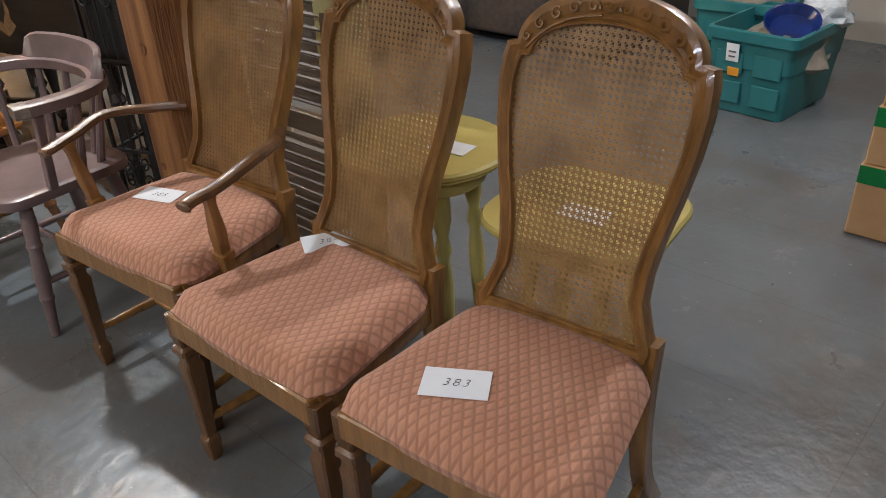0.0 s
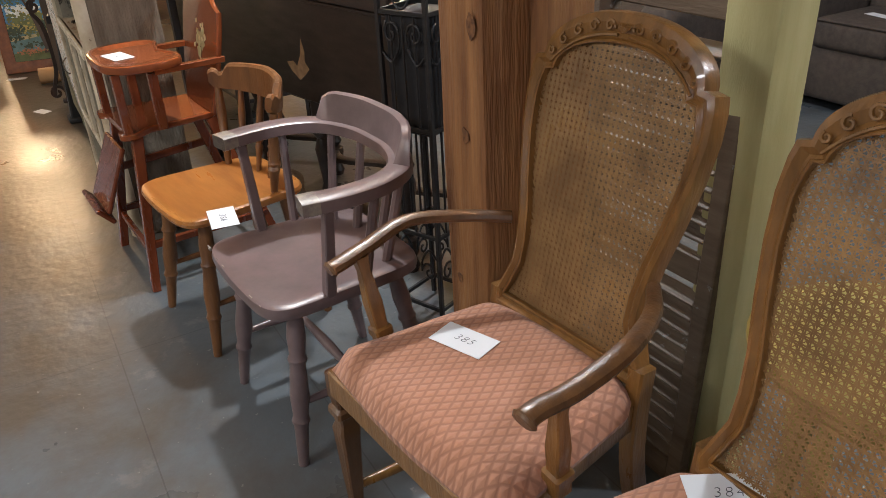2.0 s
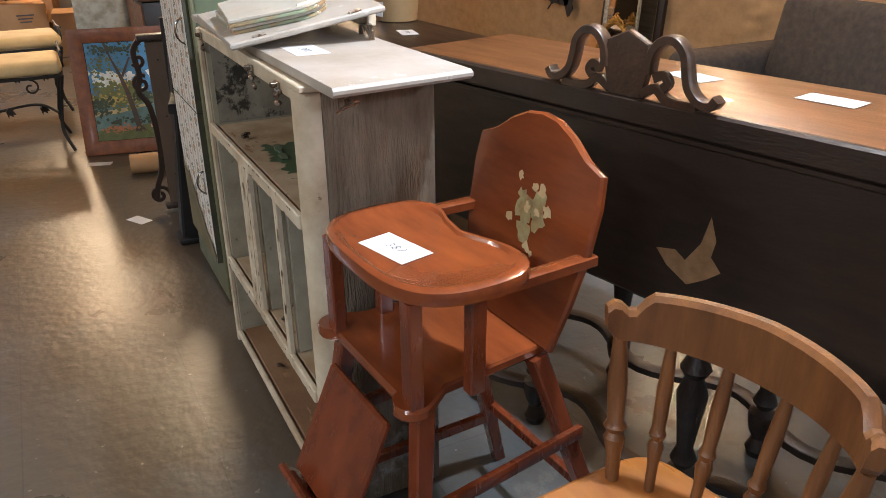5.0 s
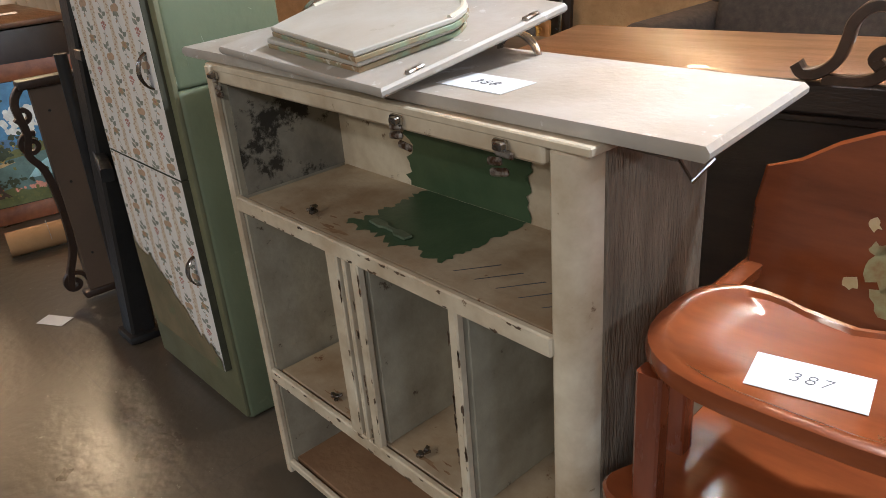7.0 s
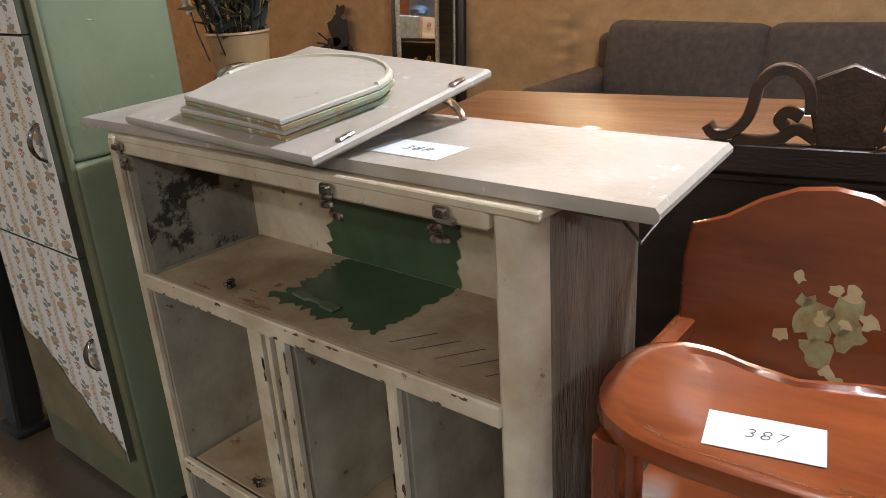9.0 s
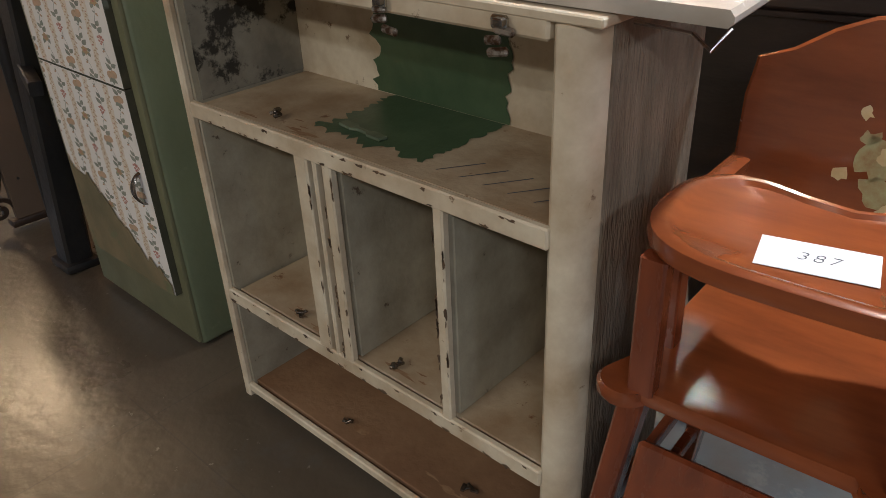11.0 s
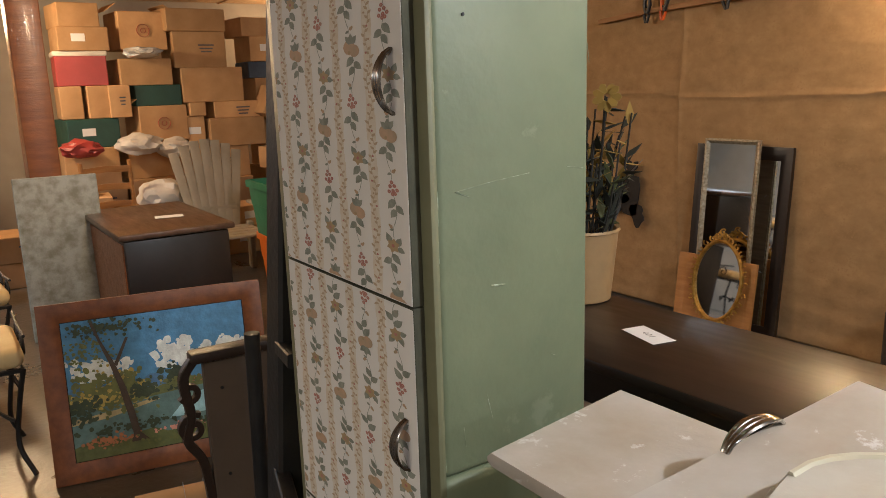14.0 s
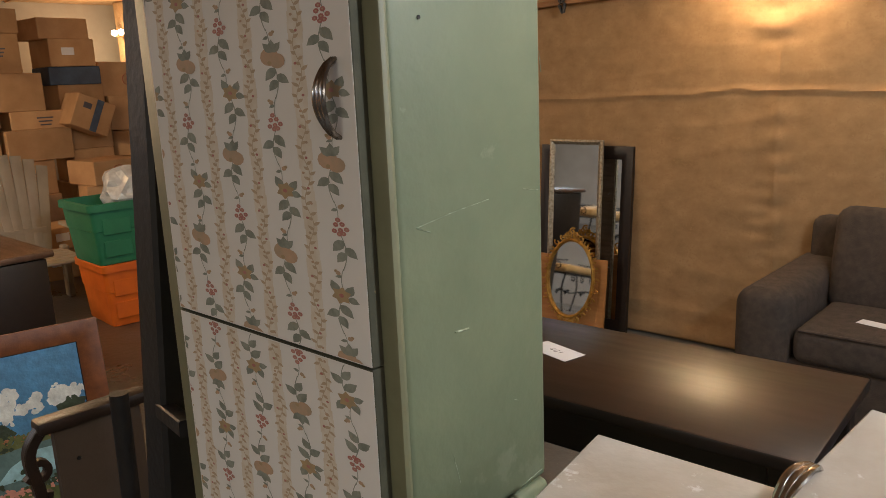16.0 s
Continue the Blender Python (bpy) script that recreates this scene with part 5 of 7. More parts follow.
def buffet():
    t = thing("buffet", "dark-stained antique buffet with turned legs seen from the back", "buffet", pose(-3.14, 1.307, 0, 0, 0, 11.3))
    d = M["dark_oak"]
    x0, x1 = -1.03, 0.53
    cx, w = (x0 + x1) / 2, x1 - x0
    part("back_panel", one_box((cx, 0.012, 0.715), (w, 0.018, 0.36), 0.004), d, t, "scuffed dark back panel with a bare chipped spot")
    part("case", one_box((cx, 0.225, 0.715), (w - 0.02, 0.40, 0.36), 0.006), d, t)
    part("top", one_box((cx, 0.225, 0.925), (w + 0.04, 0.47, 0.024), 0.006, seg=2), M["brown_top"], t, "brown varnished buffet top")
    part("moulding", bar([(x0 - 0.01, -0.004, 0.895), (x1 + 0.01, -0.004, 0.895)], (0.018, 0.010), square=True), M["dark_oak"], t)
    part("back_rail", one_box((cx, -0.004, 0.928), (w + 0.02, 0.022, 0.052), 0.005), d, t, "dark rail along the back of the top")
    # pierced crest on the rail
    cr = bmesh.new()
    c = -0.225
    hexa = [(-0.040, -0.002), (-0.058, 0.070), (-0.050, 0.104), (0.0, 0.126), (0.050, 0.104), (0.058, 0.070), (0.040, -0.002)]
    slab(cr, [(c + u, v + 0.955) for u, v in hexa], -0.009, 0.009, 0.003, Matrix.Rotation(radians(90), 4, "X") @ Matrix.Identity(4))
    bmesh.ops.translate(cr, vec=(0, -0.004, 0), verts=cr.verts)
    for s in (-1, 1):
        for path, wd in ((((0.052, 0.050), (0.058, 0.088), (0.080, 0.113), (0.108, 0.115), (0.130, 0.094), (0.137, 0.063), (0.147, 0.034), (0.170, 0.014), (0.194, 0.012), (0.206, 0.026)), 0.027), (((0.040, 0.008), (0.070, 0.024), (0.094, 0.008), (0.122, 0.002), (0.165, 0.003)), 0.018), (((0.065, 0.042), (0.085, 0.051), (0.097, 0.038), (0.087, 0.026)), 0.013)):
            sweep(cr, smooth_path([(c + s * u, -0.004, 0.955 + v) for u, v in path], 5), (0.018, wd), square=True, up=(0, 1, 0))
    part("crest", cr, M["crest_wood_lit"], t, "pierced scroll crest in dark wood")
    # bare patches in the stain
    at = lambda u, v: (u, 0.0022, v)
    pts = [(-0.12, 0.66), (-0.075, 0.67), (-0.05, 0.655), (-0.02, 0.70), (-0.005, 0.76), (0.012, 0.715), (0.005, 0.68), (0.03, 0.655), (0.0, 0.63), (-0.04, 0.605), (-0.09, 0.63)]
    decal(pts, t, M["bare_chip"], "chip", at, "bare wood chip in the dark stain")
    prof = [(0, 0.022), (0.04, 0.030), (0.10, 0.018), (0.14, 0.028), (0.20, 0.034), (0.24, 0.034), (0.26, 0.016), (0.30, 0.030), (0.36, 0.018), (0.50, 0.026), (0.62, 0.034), (0.70, 0.020), (0.74, 0.034), (0.80, 0.020), (0.86, 0.030), (1, 0.030)]
    for x in (x0 + 0.05, x0 + 0.55, x1 - 0.55, x1 - 0.05):
        for y in (0.05, 0.39):
            part("leg", turned((x, y, 0.0), (x, y, 0.54), prof, 14), d, t)
    for y in (0.05, 0.39):
        n = 40
        pts = [(x0 + 0.05 + (w - 0.10) * i / n, y + 0.05 * math.sin(i / n * math.pi * 6) * (1 if y < 0.2 else -1), 0.115) for i in range(n + 1)]
        part("stretcher", bar(pts, (0.040, 0.022), square=True), d, t)
    part("apron", one_box((cx, 0.05, 0.525), (w - 0.10, 0.020, 0.030), 0.004), d, t)
    return t


M["bare_chip"] = mat("bare_chip", (0.34, 0.21, 0.10), 0.7, 0, (0.22, 0.13, 0.06), 20, bump=0.1)
buffet()
R11 = lambda x, y, z, a=0: pose(-3.14, 1.307, 0, 0, 0, 11.3) @ pose(x, y, z, 0, 0, a)
card("", R11(0.03, 0.32, 0.9385, 0), (0.12, 0.07))
card("", R11(-0.29, 0.315, 0.9385, -12), (0.12, 0.07))


# ---- wrought-iron pedestal stands ----
def iron_stand(m):
    t = thing("plant_stand", "black wrought-iron pedestal plant stand with scrolls", "plant stand", m, "iron stands")
    k = M["black_iron"]
    a, h = 0.10, 1.02
    for sx in (-1, 1):
        for sy in (-1, 1):
            part("post", bar([(sx * a, sy * a, 0), (sx * a, sy * a, h)], (0.016, 0.016), square=True), k, t)
    for z in (h - 0.006, h - 0.095, 0.62, 0.30, 0.06):
        for s in (-1, 1):
            part("rail", bar([(-a, s * a, z), (a, s * a, z)], (0.012, 0.012), square=True), k, t)
            part("rail", bar([(s * a, -a, z), (s * a, a, z)], (0.012, 0.012), square=True), k, t)
    for i in range(4):
        rot = Matrix.Rotation(math.pi / 2 * i, 4, "Z")
        for zc, sg in ((h - 0.15, 1), (0.18, -1)):
            for s in (-1, 1):
                bm = bmesh.new()
                sweep(bm, [(s * p[0], -a, p[2]) for p in spiral((0.050, 0, zc), 0.034, 0.006, 180, -260, 22)], 0.0042, sides=6)
                sweep(bm, [(s * p[0], -a, p[2]) for p in smooth_path([(0.016, 0, zc), (0.020, 0, zc - sg * 0.035), (0.055, 0, zc - sg * 0.075), (0.090, 0, zc - sg * 0.05)], 5)], 0.0042, sides=6)
                bm.transform(rot)
                part("scroll", bm, k, t)
        bm = bar([(p[0], -a, p[2]) for p in arc((0, 0, h - 0.05), 0.034, 200, 340, 12)], 0.0038, sides=6)
        bm.transform(rot)
        part("arch", bm, k, t)
        for x in (-0.05, 0.0, 0.05):
            bm = bar([(x, -a, 0.30), (x, -a, h - 0.10)], 0.0045, sides=6)
            bm.transform(rot)
            part("bar", bm, k, t)
    for x in (-0.06, -0.02, 0.02, 0.06):
        part("top_bar", bar([(x, -a, h), (x, a, h)], 0.004, sides=6), k, t)
        part("knob", lathe(bmesh.new(), [(0.003, -0.009), (0.009, -0.004), (0.009, 0.004), (0.003, 0.009)], (x, -a, h + 0.008), 8), k, t)
    # sheet-metal liner in the upper half
    part("liner", one_box((0, 0, 0.76), (2 * a - 0.03, 2 * a - 0.03, 0.32), 0.004), M["black_sheet"], t, "black liner box inside the stand")
    return t


M["black_sheet"] = mat("black_sheet", (0.012, 0.012, 0.014), 0.55, 0.2, (0.02, 0.02, 0.022), 6, bump=0.05)
SLIM = Matrix.Diagonal((0.82, 0.82, 1.03, 1.0))
st = iron_stand(pose(-2.406, 1.400, 0, 0, 0, 22.5) @ SLIM)
copy_thing(st, pose(-2.440, 1.600, 0, 0, 0, 20) @ SLIM)
card("", pose(-2.40, 1.41, 1.0600, 0, 0, 25), (0.14, 0.09))


# ---- timber posts and the louvred shutter behind the chairs ----
def timber(name, c, size, material, label):
    bm = one_box((0, 0, size[2] / 2), size, 0.008, seg=2)
    bmesh.ops.subdivide_edges(bm, edges=[e for e in bm.edges if abs(e.verts[0].co.z - e.verts[1].co.z) > 1], cuts=24)
    for v in bm.verts:
        v.co.x += 0.004 * noise.noise((v.co.x * 9, v.co.y * 9, v.co.z * 2.3))
        v.co.y += 0.004 * noise.noise((v.co.x * 9 + 5, v.co.y * 9, v.co.z * 2.3))
    ob = part(name, bm, material)
    ob.location = c
    return tagged(ob, label, "post")


pw = timber("timber_post", (-1.878, 1.285, 0), (0.170, 0.16, H), M["post_wood"], "rough-sawn warm timber post with dark knots")
M["knot"] = mat("knot", (0.24, 0.105, 0.036), 0.6, 0, (0.09, 0.035, 0.014), 90, bump=0.2)
for z, x, r in ((0.79, 0.015, 1.0), (1.02, 0.050, 1.4), (1.55, -0.03, 1.1), (0.42, -0.03, 0.8)):
    bm = board(blob((0, 0), 0.0125 * r, 18, z * 7, 0.5, 1.35), 0.0, 0.002, 0.0008)
    bm.transform(pose(x, -0.0822, z, 90, 0, 0))
    part("knot", bm, M["knot"], pw)
timber("timber_post", (-1.765, 1.375, 0), (0.06, 0.12, H), M["post_wood"], "weathered timber post beside the larger post")
M["pale_post"] = mat("pale_post", (0.50, 0.46, 0.22), 0.55, 0, (0.42, 0.37, 0.16), 3, stretch=(6, 6, 1), bump=0.1)
timber("timber_post", (-1.425, 1.56, 0), (0.115, 0.10, H), M["pale_post"], "pale yellow-green painted timber post")


def shutter(m):
    t = thing("louvred_shutter", "weathered brown louvred shutter leaning behind the chairs", "shutter", m)
    w, h = 0.40, 1.10
    for s in (-1, 1):
        part("stile", one_box((s * (w / 2 - 0.02), 0, h / 2), (0.04, 0.028, h), 0.003), M["old_slat"], t)
    for z in (0.03, h * 0.5, h - 0.03):
        part("rail", one_box((0, 0, z), (w - 0.08, 0.026, 0.06), 0.003), M["old_slat"], t)
    z = 0.085
    while z < h - 0.08:
        if abs(z - h * 0.5) > 0.045:
            part("slat", one_box((0, 0, z), (w - 0.078, 0.036, 0.007), 0.002, (38, 0, 0)), M["old_slat"], t)
        z += 0.036
    return t


M["old_slat"] = wood("old_slat", (0.17, 0.12, 0.075), (0.09, 0.06, 0.035), 0.6, (1, 8, 8), 5, spots=(0.40, 0.42, 0.42), spot_scale=7, spot_at=0.62)
shutter(pose(-1.615, 1.475, 0, -3, 0, 1))


# ---- yellow side tables ----
def yellow_table(m, outline, h):
    t = thing("side_table", "yellow painted side table with a scalloped edge", "side table", m, "yellow tables")
    y = M["yellow_paint"]
    part("tabletop", board(outline, h - 0.020, h, 0.006), y, t)
    part("lower_lip", board([(u * 0.95, v * 0.95) for u, v in outline], h - 0.030, h - 0.021, 0.003), y, t)
    part("apron", board([(u * 0.72, v * 0.72) for u, v in outline], h - 0.085, h - 0.031, 0.003), y, t)
    prof = [(0, 0.010), (0.10, 0.014), (0.20, 0.017), (0.5, 0.022), (0.62, 0.014), (0.66, 0.022), (0.72, 0.014), (0.8, 0.024), (1, 0.022)]
    for sx in (-1, 1):
        for sy in (-1, 1):
            part("leg", turned((sx * 0.10, sy * 0.10, 0), (sx * 0.085, sy * 0.085, h - 0.03), prof), y, t)
    return t


yellow_table(pose(-1.020, 1.440, 0, 0, 0, 15), [(0.215 * math.cos(2 * math.pi * i / 40), 0.205 * math.sin(2 * math.pi * i / 40)) for i in range(40)], 0.64)
yellow_table(pose(-0.590, 1.500, 0, 0, 0, 8), rounded(0.205, 0.190, 0.11, 6), 0.573)
card("", pose(-0.945, 1.455, 0.6412, 0, 0, 8), (0.11, 0.065))
card("", pose(-0.575, 1.470, 0.5742, 0, 0, 8), (0.11, 0.065))


# ---- totes and cartons ----
def tote(m, w, d, h, material, label):
    t = thing("storage_tote", label, "tote", m, "plastic totes")
    bm = bmesh.new()
    rings = []
    for f, z in ((0.84, 0.0), (0.86, 0.004), (0.93, h * 0.55), (0.95, h * 0.56), (0.985, h - 0.05), (1.05, h - 0.048), (1.05, h - 0.004), (1.03, h), (0.965, h), (0.93, h * 0.56), (0.83, 0.012)):
        rings.append([bm.verts.new((x * f, y * f, z)) for x, y in rounded(w / 2, d / 2, 0.035, 4)])
    k = len(rings[0])
    for a, b in zip(rings, rings[1:]):
        for j in range(k):
            bm.faces.new((a[j], a[(j + 1) % k], b[(j + 1) % k], b[j]))
    bm.faces.new(list(reversed(rings[0])))
    bm.faces.new(rings[-1])
    part("shell", bm, material, t)
    for s in (-1, 1):
        for z in (0.26, 0.62):
            part("rib", one_box((s * w * 0.22, -d / 2 * (0.885 + z * 0.10) - 0.004, h * z), (w * 0.32, 0.010, h * 0.26), 0.004), material, t)
    return t


tt = tote(pose(-1.095, 3.945, 0, 0, 0, -4), 0.42, 0.58, 0.40, M["teal"], "teal plastic tote filled with odds and ends")
lab = part("sticker", one_box((-0.075, -0.293, 0.295), (0.062, 0.003, 0.085), 0.001, (6, 0, 0)), M["paper"], tt, "white handwritten sticker")
for i in range(3):
    part("scribble", one_box((-0.075, -0.2955 - 0.001 * i, 0.322 - i * 0.022), (0.042 - 0.006 * i, 0.002, 0.007), 0, (6, 0, 0)), M["ink"], lab)
M["sticker_orange"] = mat("sticker_orange", (0.75, 0.33, 0.02), 0.5, bump=0)
part("sticker", one_box((-0.065, -0.283, 0.205), (0.056, 0.003, 0.040), 0.001, (6, 0, 0)), M["sticker_orange"], tt, "orange and yellow sticker")
tote(pose(-1.40, 4.40, 0, 0, 0, 6), 0.46, 0.60, 0.41, M["teal"], "second teal plastic tote behind the first")
M["blue_glass"] = mat("blue_glass", (0.01, 0.03, 0.16), 0.12, 0, (0.01, 0.02, 0.08), 10, bump=0)
M["clear_wrap"] = mat("clear_wrap", (0.62, 0.66, 0.68), 0.2, 0, (0.45, 0.48, 0.5), 20, bump=0.6, bump_scale=25)


def lump(name, c, r, material, label, cat, squash=0.6, seed=1):
    bm = bmesh.new()
    bmesh.ops.create_icosphere(bm, subdivisions=3, radius=r)
    for v in bm.verts:
        v.co *= 1 + 0.35 * noise.noise(v.co * (2.2 / r) + Vector((seed, 0, 0)))
        v.co.z *= squash
    ob = part(name, bm, material)
    ob.location = c
    return tagged(ob, label, cat)


def bowl(c, r, material, label, tilt=(0, 0, 0)):
    bm = lathe(bmesh.new(), [(0.35 * r, 0.0), (0.4 * r, 0.01), (0.8 * r, 0.28 * r), (r, 0.62 * r), (1.03 * r, 0.64 * r), (0.97 * r, 0.62 * r), (0.76 * r, 0.30 * r), (0.3 * r, 0.03)], n=24)
    ob = part("bowl", bm, material)
    ob.matrix_basis = pose(*c, *tilt)
    return tagged(ob, label, "bowl")


M["grey_bag"] = mat("grey_bag", (0.30, 0.27, 0.22), 0.7, 0, (0.16, 0.14, 0.11), 8, bump=0.5, bump_scale=18)
lump("packing_paper", (-1.07, 3.95, 0.26), 0.21, M["grey_bag"], "crumpled packing filling the tote", "packing", 0.62, 2)
bowl((-1.02, 3.86, 0.36), 0.12, M["blue_glass"], "dark blue glass bowl in plastic wrap in the tote", (25, 10, 0))
lump("plastic_wrap", (-0.95, 4.06, 0.42), 0.11, M["clear_wrap"], "crumpled clear plastic wrap in the tote", "plastic wrap", 0.8, 5)
lump("packing_paper", (-1.40, 4.40, 0.27), 0.21, M["grey_bag"], "crumpled packing filling the tote", "packing", 0.60, 8)


def carton(m, size, tape=None, flaps=False, label="brown corrugated cardboard box", mark=None, name="cardboard_box", material=None):
    t = thing(name, label, "box", m, "cardboard boxes")
    w, d, h = size
    part("body", one_box((0, 0, h / 2), (w, d, h), 0.006), material or M["carton"], t)
    if tape:
        part("tape", one_box((0, -d / 2 - 0.0012, h - 0.035), (w * 0.995, 0.002, 0.062), 0), tape, t, "green packing tape")
        part("tape", one_box((0, 0, h + 0.0012), (w * 0.995, 0.06, 0.002), 0), tape, t)
    if flaps:
        for s in (-1, 1):
            part("flap", one_box((s * (w / 2 + 0.05), 0, h + 0.03), (0.13, d * 0.97, 0.005), 0.001, (0, s * 35, 0)), material or M["carton"], t)
    if mark == "ring":
        for r0 in (0.055, 0.022):
            pts = [(r0 * math.cos(a), -d / 2 - 0.003, h / 2 + r0 * math.sin(a)) for a in [2 * math.pi * i / 20 for i in range(20)]]
            part("mark", bar(pts, (0.003, 0.016), closed=True, square=True, up=(0, 1, 0)), M["mark_red"], t, "faded red ring mark")
    if mark == "bars":
        for i in range(3):
            part("print", one_box((w * 0.12, -d / 2 - 0.002, h * 0.62 - i * 0.03), (w * (0.30 - 0.05 * i), 0.003, 0.012), 0), M["ink"], t, "dark printed lines")
    if mark == "label":
        part("sticker", one_box((-w * 0.1, -d / 2 - 0.002, h * 0.55), (0.11, 0.003, 0.065), 0), M["paper"], t, "white label")
    return t


M["mark_red"] = mat("mark_red", (0.42, 0.10, 0.06), 0.7, bump=0)
z = 0.0
for i, (h, w) in enumerate(((0.26, 0.46), (0.20, 0.44), (0.29, 0.42))):
    carton(pose(-0.375 + w / 2 + 0.012 * i, 3.01, z, 0, 0, 1.5 - i), (w, 0.36, h), M["tape_green"], label="cardboard box sealed with bright green tape", mark="bars" if i == 0 else None)
    z += h


# ---- sofas ----
def sofa(m, length, cushions):
    t = thing("sofa", "dark grey-brown fabric sofa with loose back cushions", "sofa", m)
    c = M["sofa_cloth"]
    part("base", one_box((0, 0.44, 0.20), (length - 0.10, 0.80, 0.28), 0.03, seg=3), c, t)
    part("back", one_box((0, 0.80, 0.44), (length - 0.12, 0.18, 0.70), 0.05, (-6, 0, 0), 3), c, t)
    for s in (-1, 1):
        bm = one_box((s * (length / 2 - 0.11), 0.42, 0.33), (0.22, 0.86, 0.56), 0.07, seg=4)
        part("arm", bm, c, t)
    w = (length - 0.46) / cushions
    for i in range(cushions):
        x = -length / 2 + 0.23 + w * (i + 0.5)
        part("seat_cushion", one_box((x, 0.33, 0.40), (w - 0.008, 0.64, 0.15), 0.045, seg=4), c, t)
        bm = one_box((0, 0, 0), (w + 0.03, 0.20, 0.46), 0.07, seg=4)
        for v in bm.verts:
            v.co.z += 0.02 * noise.noise((v.co.x * 3 + i, v.co.z * 2, 0))
        bm.transform(pose(x, 0.60, 0.640, -12, 0, 0))
        part("back_cushion", bm, c, t)
        part("piping", bar([(x - w / 2 + 0.03, 0.014, 0.468), (x + w / 2 - 0.03, 0.014, 0.468)], 0.006, sides=6), c, t)
    for sx in (-1, 1):
        for y in (0.06, 0.80):
            part("foot", lathe(bmesh.new(), [(0.022, 0), (0.028, 0.065)], (sx * (length / 2 - 0.10), y, 0), 10), M["black_sheet"], t)
    return t


sofa(pose(-4.24, 3.13, 0), 2.06, 2)
sofa(pose(-2.62, 3.95, 0), 1.35, 2)
card("", pose(-4.78, 3.35, 0.4775, 0, 0, -12), (0.14, 0.06))
card("", pose(-2.85, 4.20, 0.4775, 0, 0, -12), (0.14, 0.06))


# ---- dark sofa table with the flower bucket ----
def sofa_table():
    t = thing("console_table", "espresso-stained wooden console table with a shiny top", "table", pose(-5.02, 1.575, 0, 0, 0, 3))
    e = M["espresso"]
    part("tabletop", one_box((0, 0, 0.818), (1.16, 0.46, 0.030), 0.006, seg=2), e, t)
    part("apron", one_box((0, -0.195, 0.755), (1.06, 0.020, 0.092), 0.003), e, t)
    part("apron", one_box((0, 0.195, 0.755), (1.06, 0.020, 0.092), 0.003), e, t)
    part("shelf", one_box((0, 0, 0.18), (1.06, 0.38, 0.022), 0.003), e, t)
    for sx in (-1, 1):
        part("apron", one_box((sx * 0.525, 0, 0.755), (0.020, 0.36, 0.092), 0.003), e, t)
        for sy in (-1, 1):
            part("leg", one_box((sx * 0.53, sy * 0.19, 0.402), (0.055, 0.055, 0.803), 0.004), e, t)
    return t


sofa_table()
card("401", pose(-5.085, 1.58, 0.8340, 0, 0, -13), (0.134, 0.068))


